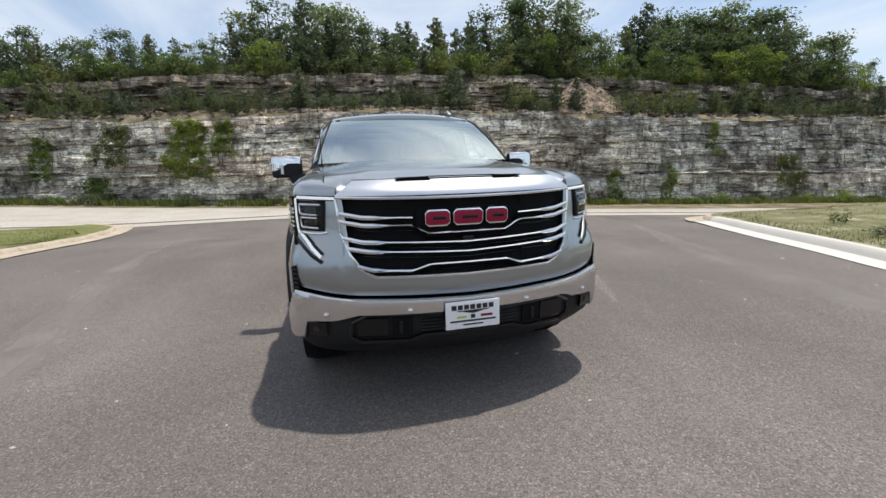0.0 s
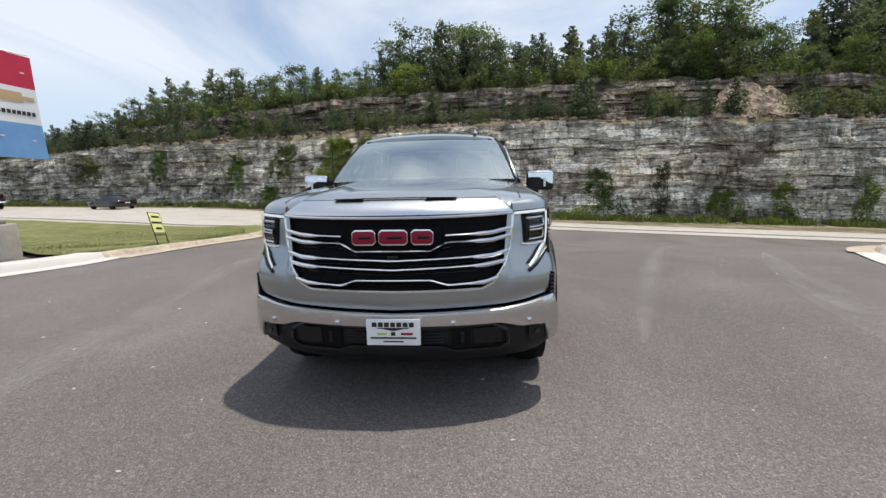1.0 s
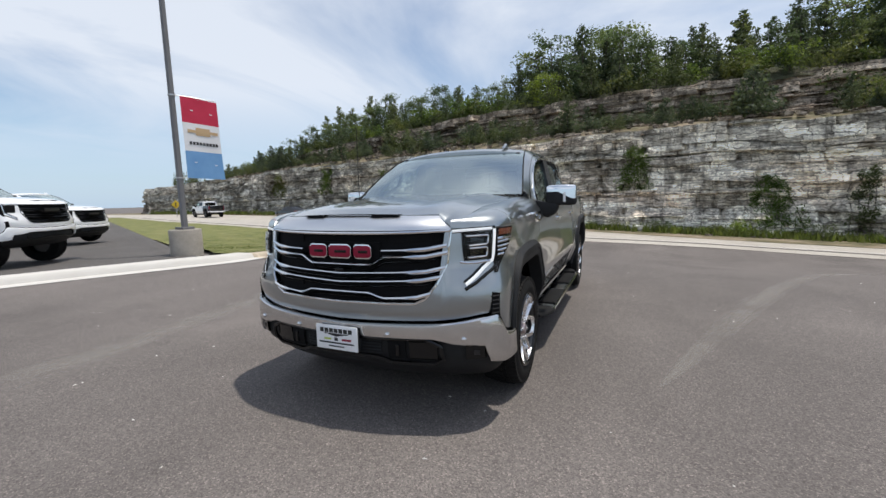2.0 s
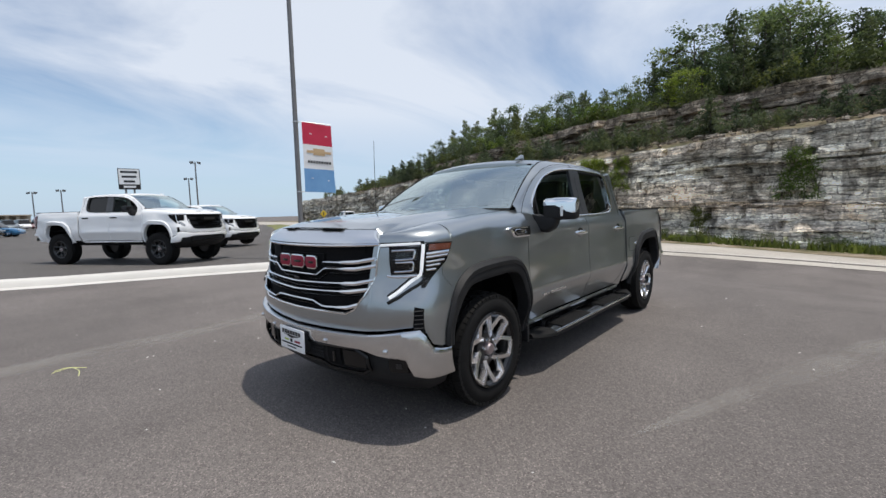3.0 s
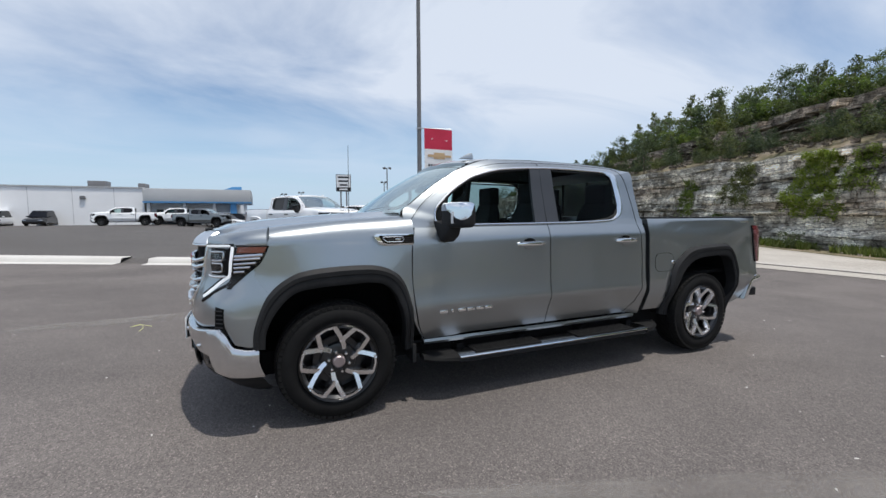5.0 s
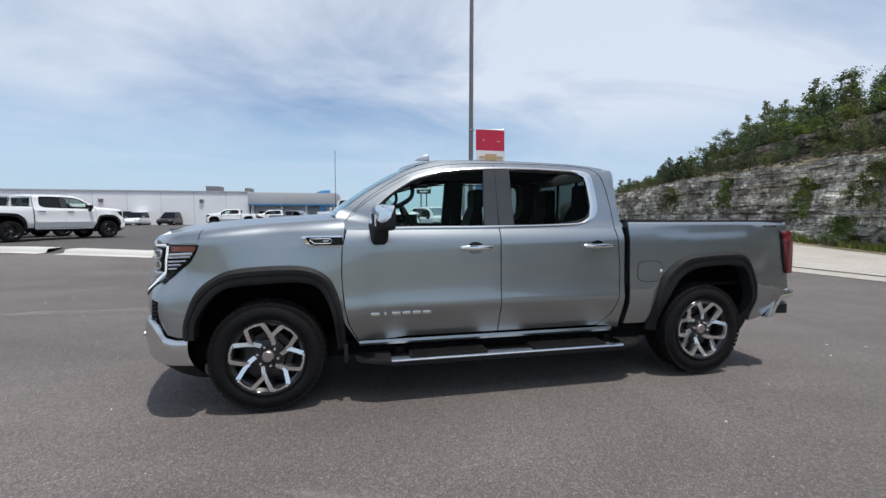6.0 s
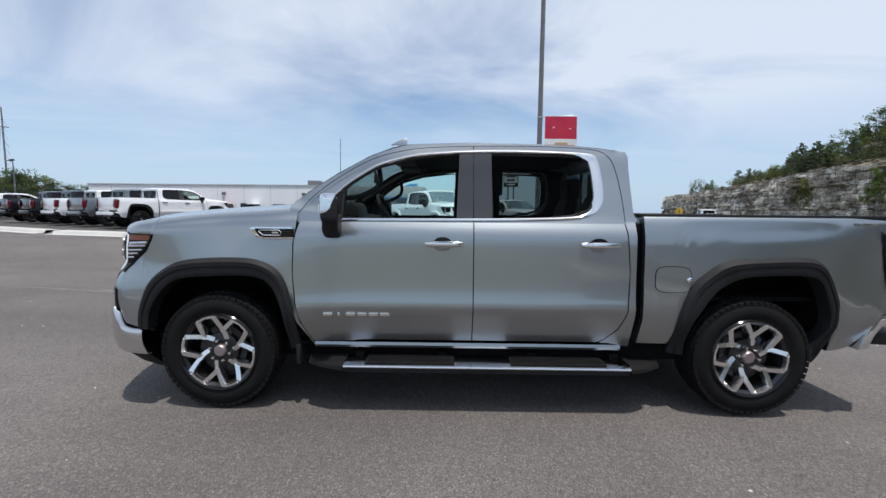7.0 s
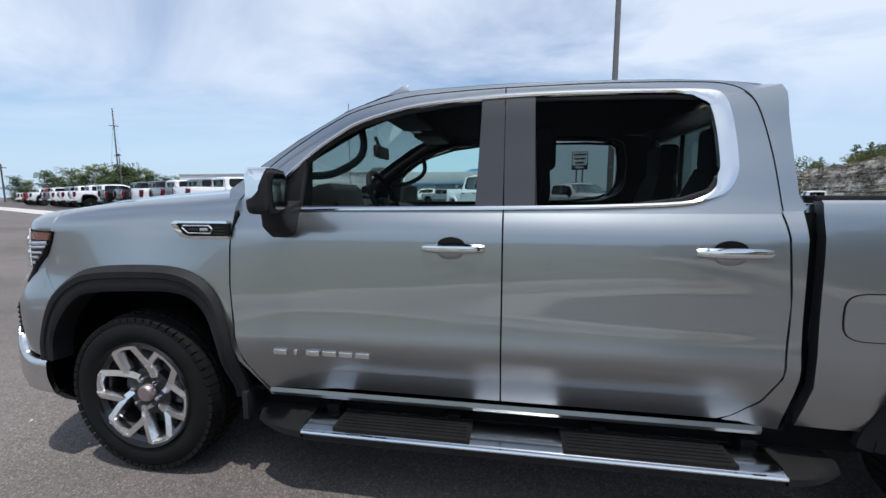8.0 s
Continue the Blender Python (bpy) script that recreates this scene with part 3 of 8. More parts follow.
ribbon("road_shoulder_joint", [(x, y + 1.45) for x, y in ROAD_NEAR], [(x, y + 1.85) for x, y in ROAD_NEAR], 0.026, LOT_ASPHALT, "dark tarred joint along the road shoulder", "road marking", 1)
ribbon("road_edge_line", [(x, y + 2.15) for x, y in ROAD_NEAR], [(x, y + 2.32) for x, y in ROAD_NEAR], 0.026, KERB, "white painted edge line on the road", "road marking", 1)
ribbon("verge", [(x, y - 0.25) for x, y in ROAD_FAR], [(x, y + 1.2) for x, y in CLIFF], 0.035, SCRUB, "strip of rough grass and gravel between road and rock", "verge")


def lot_sheet():
    rows = []
    for y in [-160, -110, -80] + list(range(-60, 5, 4)) + [3.5]:
        k = kerb_x(y) - 0.5
        rows.append([(k + 0.46, y, lie(k + 0.5, y) + 0.004)] + [(k - d, y + (d * 0.46 if y > 3 else 0), lot_z(k - d, y) + (0.0 if d else -0.0)) for d in (0, 1, 2.5, 4.5, 7, 12, 20, 35, 60, 110, 200)])
    bm = bmesh.new()
    grid(bm, rows)
    return solid("parking_lot", bm, LOT_ASPHALT, "dark asphalt sales lot behind the kerb", "parking lot", kind="structure", angle=60)


lot_sheet()


def kerb_run(name, line, inner, material, label, height=0.14, gutter=0.32, top=0.2):
    """A kerb with its gutter pan along a line; inner says on which side the raised ground lies (1: left of the way)."""
    pts = [Vector((x, y)) for x, y in line]
    rows = []
    for i, p in enumerate(pts):
        d = (pts[min(i + 1, len(pts) - 1)] - pts[max(i - 1, 0)]).normalized()
        n = Vector((-d.y, d.x)) * inner
        z = lie(p.x, p.y)
        prof = [(-gutter, 0.006), (-gutter, 0.012), (0, 0.022), (0.025, 0.075), (0.055, height - 0.02), (0.085, height), (0.085 + top, height + 0.004), (0.10 + top, height - 0.01), (0.10 + top, -0.1)]
        rows.append([(p.x + n.x * a, p.y + n.y * a, z + h) for a, h in prof])
    bm = bmesh.new()
    grid(bm, rows)
    return solid(name, bm, material, label, "kerb", kind="structure", angle=28)


def kline(y0, y1, n):
    return [(kerb_x(y) + 0.05, y) for y in spaced(y0, y1, n)]


kerb_run("kerb", kline(-4.3, -9.0, 10), -1, KERB, "pale concrete kerb with gutter along the sales lot", 0.15, 0.34, 0.5)
kerb_run("kerb", kline(-9.6, -15.5, 14), -1, KERB, "pale concrete kerb with gutter along the sales lot", 0.15, 0.34, 0.5)
kerb_run("kerb", kline(-16.1, -90, 50), -1, KERB, "pale concrete kerb with gutter along the sales lot", 0.15, 0.34, 0.5)


def rounded(line, n=4):
    """Cuts corners twice so that a line bends softly."""
    for _ in range(2):
        out = [line[0]]
        for (ax, ay), (bx_, by) in zip(line, line[1:]):
            out += [(ax * 0.75 + bx_ * 0.25, ay * 0.75 + by * 0.25), (ax * 0.25 + bx_ * 0.75, ay * 0.25 + by * 0.75)]
        line = out + [line[-1]]
    return line


LEFT_WHITE = kline(-3.6, 1.4, 10) + rounded(kline(2.0, 3.1, 3) + [(-7.66, 3.95), (-7.60, 4.5), (-7.72, 5.1)])
LEFT_TAN = rounded([(-7.72, 5.1), (-7.85, 6.6), (-8.2, 8.2), (-8.5, 9.4), (-9.1, 12.3), (-9.5, 14.6), (-9.8, 16.6), (-10.3, 18.3), (-11.6, 18.9)])
kerb_run("kerb", LEFT_WHITE, 1, KERB, "pale concrete kerb with gutter turning from the sales lot round the grass", 0.15, 0.34, 0.45)
kerb_run("kerb", LEFT_TAN, 1, KERB_TAN, "tan concrete kerb curving round the grass", 0.13, 0.5, 0.2)
RIGHT_LINE = rounded([(12.8, 6.6), (10.9, 6.95), (9.75, 6.85), (8.6, 5.75), (7.55, 4.13), (7.09, 3.08), (6.85, 2.33), (6.48, 1.18), (6.07, 0.17), (5.75, -1.2), (5.6, -4.0), (5.6, -9)])
kerb_run("kerb", RIGHT_LINE[15:], 1, KERB, "pale concrete kerb with a broken tan nose", 0.14, 0.34, 0.10)
kerb_run("kerb", RIGHT_LINE[:16], 1, KERB_TAN, "tan concrete nose of the kerb", 0.12, 0.42, 0.10)


def patch(name, outline, lift, material, label, category, wave=0.03, cell=0.7, kind="structure"):
    """A piece of ground inside an outline, gently uneven."""
    bm = bmesh.new()
    face = bm.faces.new([bm.verts.new((x, y, 0)) for x, y in outline])
    bmesh.ops.triangulate(bm, faces=[face])
    bmesh.ops.subdivide_edges(bm, edges=[e for e in bm.edges if e.calc_length() > 3], cuts=3, use_grid_fill=True)
    bmesh.ops.subdivide_edges(bm, edges=[e for e in bm.edges if e.calc_length() > 2], cuts=2, use_grid_fill=True)
    for v in bm.verts:
        v.co.z = lie(v.co.x, v.co.y) + lift + wave * noise.noise((v.co.x * 0.5, v.co.y * 0.5, 3))
    return solid(name, bm, material, label, category, kind=kind, angle=60)


def inset(line, d, side):
    pts = [Vector(p) for p in line]
    out = []
    for i, p in enumerate(pts):
        t = (pts[min(i + 1, len(pts) - 1)] - pts[max(i - 1, 0)]).normalized()
        out.append((p.x - t.y * d * side, p.y + t.x * d * side))
    return out


left_edge = inset(LEFT_WHITE[-3:] + LEFT_TAN[1:], 0.2, 1)
patch("lawn", left_edge + [(-14, 17.4), (-24, 18.6), (-40, 23.2), (-60, 29.5), (-60, 27.2), (-31.5, 14.6), (-20.3, 9.6), (-13.7, 6.75), (-10.3, 5.65), (-9.2, 5.0)], 0.125, GRASS, "mown grass island beside the entrance", "lawn", 0.05)
right_edge = inset(RIGHT_LINE, 0.2, 1)
patch("verge_grass", right_edge + [(30, -9), (60, -5), (60, 10), (30, 13.5), (18, 13.0)], 0.13, DIRT, "patchy grass and bare soil behind the kerb", "grass", 0.06)


# ---- grass blades ----
def blades(name, n, inside, lift, material, label, tall, seed):
    """Short blades and tufts standing on a lawn."""
    rnd = random.Random(seed)
    verts, faces = [], []
    while len(faces) < n:
        x, y = inside(rnd)
        if x is None:
            continue
        z, h, a = lie(x, y) + lift, rnd.uniform(0.5, 1.0) * tall, rnd.uniform(0, 6.28)
        i = len(verts)
        w = h * 0.16
        lx, ly = rnd.gauss(0, 0.35) * h, rnd.gauss(0, 0.35) * h
        verts += [(x - w * math.cos(a), y - w * math.sin(a), z - 0.02), (x + w * math.cos(a), y + w * math.sin(a), z - 0.02), (x + lx, y + ly, z + h)]
        faces.append((i, i + 1, i + 2))
    me = bpy.data.meshes.new(name)
    me.from_pydata(verts, [], faces)
    me.materials.append(material)
    return tagged(new(name, me), label, "grass", kind="stuff")


def lawn_spot(rnd):
    y = rnd.uniform(4.9, 17.0)
    edge = along([(4.9, -8.05), (6.6, -8.2), (8.2, -8.55), (9.4, -8.85), (12.3, -9.55), (15.0, -10.2), (17, -11.4)], y)
    x = edge - rnd.random() ** 1.6 * 9
    return (x, y) if y > 5.2 + (-9.5 - x) * 0.42 else (None, None)


def island_spot(rnd):
    y = rnd.uniform(-2, 8.2)
    edge = along([(-2, 6.1), (0.2, 6.45), (1.2, 6.85), (2.3, 7.2), (3.1, 7.45), (4.1, 7.95), (5.4, 8.85), (6.5, 10.2), (8.2, 14)], y)
    x = edge + rnd.random() ** 1.5 * 9
    return (x, y) if noise.noise((x * 0.7, y * 0.7, 4)) > -0.15 else (None, None)


BLADE = leaf_material("grass_blades", (0.095, 0.125, 0.030), (0.22, 0.235, 0.080))
DRY_BLADE = leaf_material("dry_grass_blades", (0.12, 0.125, 0.045), (0.30, 0.27, 0.13))
blades("grass_blades", 16000, lawn_spot, 0.125, BLADE, "short green and yellowing grass blades", 0.045, 61)
blades("dry_grass_blades", 9000, island_spot, 0.13, DRY_BLADE, "patchy dry grass on the bare island", 0.045, 62)


def foot_spot(rnd):
    x = rnd.uniform(-74, 54)
    return (x, cliff_y(x) - 0.15 - 1.5 * rnd.random() ** 1.4) if noise.noise((x * 0.35, 2, 9)) > -0.25 else (None, None)


blades("weeds", 14000, foot_spot, 0.0, BLADE, "rank weeds along the foot of the rock", 0.62, 63)


# ---- marks on the asphalt ----
def tyre_mark(line, width):
    """A faint track, thin films one over another, so that it fades to its edges."""
    pts = [Vector(p) for p in rounded(line)]
    bm = bmesh.new()
    for k, share in enumerate((1.15, 0.6)):
        rows = []
        for i, p in enumerate(pts):
            d = (pts[min(i + 1, len(pts) - 1)] - pts[max(i - 1, 0)]).normalized()
            n = Vector((-d.y, d.x))
            wob = (1 + 0.35 * noise.noise((p.x * 1.3, p.y * 1.3, k))) * min(1, (i + k * 0.6) / 7, (len(pts) - 1 - i + k * 0.6) / 7)
            rows.append([(p.x + n.x * a * width * share * wob, p.y + n.y * a * width * share * wob, lie(p.x, p.y) + 0.004 + 0.001 * k) for a in (-1, 1)])
        grid(bm, rows)
    return solid("tyre_mark", bm, TYRE_DUST, "faint pale tyre track on the asphalt", "tyre mark", kind="structure", angle=60)


tyre_mark([(1.9, 0.2), (2.5, 1.7), (3.7, 4.4), (5.3, 7.6), (7.4, 11.4), (9.8, 15.2)], 0.13)
tyre_mark([(3.9, -3.0), (4.1, -0.4), (5.0, 3.0), (6.4, 5.6)], 0.3)
tyre_mark([(-3.4, -6.2), (-3.0, -3.0), (-3.2, 0.4), (-4.2, 4.4), (-5.0, 9.0)], 0.22)


def flecks():
    """Pale chips of stone and dry leaf scattered on the asphalt."""
    rnd = random.Random(31)
    verts, faces = [], []
    for _ in range(150):
        x, y, s = rnd.uniform(-6.5, 5.6), rnd.uniform(-5.5, 7.0), rnd.uniform(0.004, 0.013)
        a, i, z = rnd.uniform(0, 6.28), len(verts), lie(x, y) + 0.001
        for k in range(4):
            b, r = a + k * 1.57, s * rnd.uniform(0.6, 1.4) * (1.5 if k % 2 else 0.7)
            verts.append((x + r * math.cos(b), y + r * math.sin(b), z))
        verts.append((x, y, z + s * rnd.uniform(0.5, 0.9)))
        faces += [(i, i + 1, i + 4), (i + 1, i + 2, i + 4), (i + 2, i + 3, i + 4), (i + 3, i, i + 4)]
    me = bpy.data.meshes.new("gravel_chips")
    me.from_pydata(verts, [], faces)
    me.materials.append(KERB)
    tagged(new("gravel_chips", me), "pale chips of stone scattered on the asphalt", "gravel", kind="stuff")


flecks()


# ---- rock cut ----
def station(line, step):
    seg = [math.dist(a, b) for a, b in zip(line, line[1:])]
    total, out = sum(seg), []
    n = int(total / step)
    for i in range(n + 1):
        d = total * i / n
        for (a, b), s in zip(zip(line, line[1:]), seg):
            if d <= s + 1e-9:
                t = Vector((b[0] - a[0], b[1] - a[1])) / s
                out.append((a[0] + t.x * d, a[1] + t.y * d, t))
                break
            d -= s
    return out


FACES = {}


def strata(name, line, low, high, layers, step, rough, seed, label, material, lean=0.10, ledge=0.0):
    """A bedded rock face: beds of uneven height cut by upright joints, each block standing out or fallen back, with open seams between the beds."""
    rnd = random.Random(seed)
    st = station(line, step)
    cuts = [0.0]
    while cuts[-1] < 1:
        cuts.append(cuts[-1] + rnd.choice((0.45, 0.6, 0.8, 1.2, 1.9)) * rnd.uniform(0.8, 1.25) / layers)
    cuts = [c / cuts[-1] for c in cuts]
    # each row: share of the height, the bed it belongs to, how deep its seam lies
    levels = []
    for k, (c0, c1) in enumerate(zip(cuts, cuts[1:])):
        seam = min(0.012, (c1 - c0) * 0.25)
        levels += [(c0, k, 0.0), (c1 - seam, k, 0.0)]
        if rnd.random() < 0.55:
            levels += [(c1 - seam, k, 1.0), (c1, k, 1.0)]
    blocks = []
    for k in range(len(cuts)):
        off, left, shared = [], 0, rnd.uniform(-0.5, 0.5)
        for _ in st:
            if left <= 0:
                out, left = rnd.uniform(-1, 1), int(rnd.choice((0.5, 0.9, 1.6, 3.0)) * rnd.uniform(0.7, 1.3) / step) + 1
                joint = rnd.random() < 0.6
            left -= 1
            off.append(((out + shared) * rough * 0.5, 0.22 if joint and left == 0 else 0.0))
        blocks.append(off)
    verts, faces, width = [], [], len(st)
    for row, (c, k, deep) in enumerate(levels):
        for (x, y, t), (o, crack) in zip(st, blocks[k]):
            n = Vector((t.y, -t.x))
            if n.y > 0:
                n = -n
            z0, z1 = low(x), high(x) + 0.35 * noise.noise((x * 0.22, 5.0, seed))
            z = z0 + (z1 - z0) * c + 0.14 * noise.noise((x * 0.35, k * 0.7, seed)) * (1 if 0 < c < 1 else 0)
            bulge = 0.75 * noise.noise((x * 0.16, y * 0.16 + seed, z * 0.22)) + 0.30 * noise.noise((x * 0.7, 9 + seed, z * 0.5))
            seam = deep * 0.30 * min(max(0.25 + 1.7 * noise.noise((x * 0.26, k * 3.1, seed)), 0), 1)
            d = o + bulge - lean * (z - z0) + 0.06 * noise.noise((x * 3, y * 3, z * 3)) - seam - crack
            if ledge and z < ledge + 0.35 * noise.noise((x * 0.05, 3.0, seed)):
                d += 0.42
            verts.append((x + n.x * d, y + n.y * d, z))
        if row:
            a, b = (row - 1) * width, row * width
            faces += [(a + j, a + j + 1, b + j + 1, b + j) for j in range(width - 1)]
    me = bpy.data.meshes.new(name)
    me.from_pydata(verts, [], faces)
    me.materials.append(material)
    FACES[name] = BVHTree.FromPolygons(verts, faces)
    return tagged(new(name, me), label, "rock face", kind="structure")


LOW_TOP = [(-96, 4.6), (-78, 4.6), (-55, 5.5), (-40, 6.0), (-25, 5.85), (-10, 5.55), (2, 5.85), (8, 5.9), (16, 5.5), (28, 5.2), (52, 5.2), (80, 5.0)]
UP_TOP = [(-96, 4.4), (-78, 4.7), (-68, 5.6), (-62, 6.5), (-55, 7.5), (-45, 8.6), (-33, 9.6), (-15, 10.0), (0, 9.9), (15, 9.85), (30, 9.6), (45, 9.2), (80, 8.4)]
UP_LOW = [(-96, 4.2), (-78, 4.5), (-68, 5.3), (-62, 5.9), (-55, 6.5), (-45, 7.3), (-28, 7.6), (-10, 7.4), (15, 7.0), (40, 6.5), (80, 6.0)]
UPPER = [(x, y + 7.0) for x, y in CLIFF]
strata("cliff_lower", CLIFF, lambda x: lie(x, cliff_y(x)) - 0.4, lambda x: along(LOW_TOP, x), 22, 0.20, 0.50, 11, "weathered grey limestone road cut in level beds", ROCK, ledge=0.36)
strata("cliff_upper", UPPER, lambda x: along(UP_LOW, x) - 0.2, lambda x: along(UP_TOP, x), 9, 0.22, 0.95, 23, "upper ledge of broken brown and grey rock", UPPER_ROCK)


def slope(name, line, offsets, heights, label, wave, material=None):
    rows = []
    for o, h in zip(offsets, heights):
        rows.append([(x, y + o, h(x) + wave * noise.noise((x * 0.3, (y + o) * 0.3, 2.0)) + wave * 0.5 * noise.noise((x * 0.9, (y + o) * 0.9, 7.0))) for x, y, _ in station(line, 0.8)])
    bm = bmesh.new()
    grid(bm, rows)
    return solid(name, bm, material or SCRUB, label, "slope", kind="structure", angle=60)


slope("bench", CLIFF, (0.9, 1.6, 3.0, 4.5, 6.0, 8.2), [lambda x, f=f: along(LOW_TOP, x) * (1 - f) + along(UP_LOW, x) * f - 0.12 for f in (-0.12, 0.16, 0.42, 0.62, 0.82, 1)], "scrubby bench of soil and rubble between the ledges", 0.25)
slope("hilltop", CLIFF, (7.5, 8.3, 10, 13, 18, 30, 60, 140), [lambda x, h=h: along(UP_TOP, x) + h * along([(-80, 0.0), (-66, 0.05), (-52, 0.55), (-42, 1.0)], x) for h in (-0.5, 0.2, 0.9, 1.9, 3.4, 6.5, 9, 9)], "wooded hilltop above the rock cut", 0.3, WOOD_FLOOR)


# ---- trees and brush ----
def leaf_quads(verts, faces, centre, n, spread, size, rnd, up=0.0):
    """n small leaf sprays about a centre; up turns their faces to the sky."""
    for _ in range(n):
        d = Vector((rnd.gauss(0, 1), rnd.gauss(0, 1), rnd.gauss(0, 1)))
        d = d.normalized() * (rnd.random() ** 0.4)
        p = centre + Vector((d.x * spread[0], d.y * spread[1], d.z * spread[2]))
        face = Vector((rnd.gauss(0, 1) + d.x * up, rnd.gauss(0, 1) + d.y * up, rnd.gauss(0, 1) + up * 2.2)).normalized()
        a = face.cross(Vector((rnd.gauss(0, 1), rnd.gauss(0, 1), rnd.gauss(0, 1)))).normalized()
        b = face.cross(a)
        s = size * rnd.uniform(0.55, 1.35)
        i = len(verts)
        verts += [p - a * s, p + b * s * 0.6, p + a * s, p - b * s * 0.6]
        faces.append((i, i + 1, i + 2, i + 3))


def leaf_part(name, verts, faces, material, parent):
    me = bpy.data.meshes.new(name)
    me.from_pydata([tuple(v) for v in verts], [], faces)
    me.materials.append(material)
    ob = new(name, me)
    ob.parent = parent
    return ob


def broad_tree(seed, height=6.5, airy=1.0, material=None):
    """A broadleaf tree: tapered trunk, limbs, and clumps of leaves down to the ground cover."""
    rnd = random.Random(seed)
    tree = thing("broadleaf_tree", "leafy green broadleaf tree on the hilltop", "tree", "trees on the hilltop", at=pose(0, 0, -60))
    bm = bmesh.new()
    trunk = [Vector((0, 0, -0.06 * height))]
    for k in range(1, 6):
        trunk.append(Vector((rnd.uniform(-0.012, 0.012) * k, rnd.uniform(-0.012, 0.012) * k, 0.165 * k)) * height)
    tube(bm, trunk, [height * 0.020 * (1 - 0.15 * k) for k in range(6)], 7)
    verts, faces = [], []
    for k in range(int(19 * airy)):
        f = rnd.random()
        base = trunk[1 + min(int(f * 5), 4)]
        ang = rnd.uniform(0, 6.28)
        reach = height * rnd.uniform(0.15, 0.42) * (1.2 - 0.50 * f)
        tip = base + Vector((math.cos(ang) * reach, math.sin(ang) * reach, height * rnd.uniform(0.02, 0.15)))
        tube(bm, [base, (base + tip) / 2 + Vector((0, 0, height * 0.015)), tip], [height * 0.009, height * 0.005, height * 0.002], 4)
        for q in (0.5, 1.0):
            c = base.lerp(tip, q) + Vector((rnd.gauss(0, 1), rnd.gauss(0, 1), rnd.gauss(0, 1))) * height * 0.03
            r = height * rnd.uniform(0.065, 0.13)
            leaf_quads(verts, faces, c, 40, (r * 1.5, r * 1.5, r * 0.75), height * 0.0212, rnd, 0.9)
    leaf_quads(verts, faces, Vector((0, 0, height * 0.50)), int(260 * airy), (height * 0.27, height * 0.27, height * 0.46), height * 0.020, rnd, 0.3)
    # low boughs and brush about the foot
    for q in range(11):
        ang, out = rnd.uniform(0, 6.28), height * rnd.uniform(0.02, 0.26)
        leaf_quads(verts, faces, Vector((math.cos(ang) * out, math.sin(ang) * out, height * rnd.uniform(0.01, 0.30))), 30, (height * 0.13, height * 0.13, height * 0.085), height * 0.020, rnd, 0.6)
    for q in range(4):
        c = trunk[-1] + Vector((rnd.gauss(0, 0.07), rnd.gauss(0, 0.07), rnd.uniform(-0.02, 0.14))) * height
        leaf_quads(verts, faces, c, 44, (height * 0.085, height * 0.085, height * 0.05), height * 0.019, rnd, 0.9)
    part("trunk", bm, BARK, tree)
    leaf_part("crown", verts, faces, material or LEAF, tree)
    return tree


def cedar_tree(seed, height=5.0, wide=1.0, leaves=6):
    """A cedar: dense sprays in a ragged cone down to the ground."""
    rnd = random.Random(seed)
    tree = thing("cedar_tree", "dark green cedar with a ragged pointed crown", "tree", "cedars on the slope", at=pose(0, 0, -60))
    bm = bmesh.new()
    tube(bm, [(0, 0, -0.05 * height), (0.01 * height, 0, height * 0.5), (0, 0.01 * height, height * 0.97)], [height * 0.020, height * 0.012, height * 0.002], 6)
    verts, faces = [], []
    z = height * 0.04
    while z < height * 0.99:
        f = 1 - z / height
        for _ in range(int(2 + 8 * f)):
            ang = rnd.uniform(0, 6.28)
            reach = height * (0.02 + 0.22 * f ** 0.75) * rnd.uniform(0.5, 1.15) * wide
            tip = Vector((math.cos(ang) * reach, math.sin(ang) * reach, z + reach * 0.30))
            for q in (0.4, 0.75, 1.0):
                leaf_quads(verts, faces, Vector((0, 0, z)).lerp(tip, q), leaves, (height * 0.045,) * 2 + (height * 0.034,), height * (0.022 if leaves > 5 else 0.030), rnd, 0.5)
        z += height * 0.05
    part("trunk", bm, BARK, tree)
    leaf_part("crown", verts, faces, CEDAR, tree)
    return tree


def bush(seed, size=1.0, material=None, label="scrubby green bush on the rock"):
    rnd = random.Random(seed)
    b = thing("bush", label, "bush", "bushes on the rock cut", at=pose(0, 0, -60))
    verts, faces = [], []
    for k in range(9):
        ang = rnd.uniform(0, 6.28)
        tip = Vector((math.cos(ang) * size * 0.6, math.sin(ang) * size * 0.45, size * rnd.uniform(0.3, 1.0)))
        if k < 1:
            part("branch", tube(bmesh.new(), [(0, 0, -0.1), tip * 0.5, tip], [0.02, 0.012, 0.004], 4), BARK, b)
        leaf_quads(verts, faces, tip, 30, (size * 0.3, size * 0.3, size * 0.24), size * 0.058, rnd, 0.6)
        leaf_quads(verts, faces, tip * 0.6, 18, (size * 0.32, size * 0.32, size * 0.24), size * 0.058, rnd, 0.3)
    leaf_part("foliage", verts, faces, material or BRUSH, b)
    return b


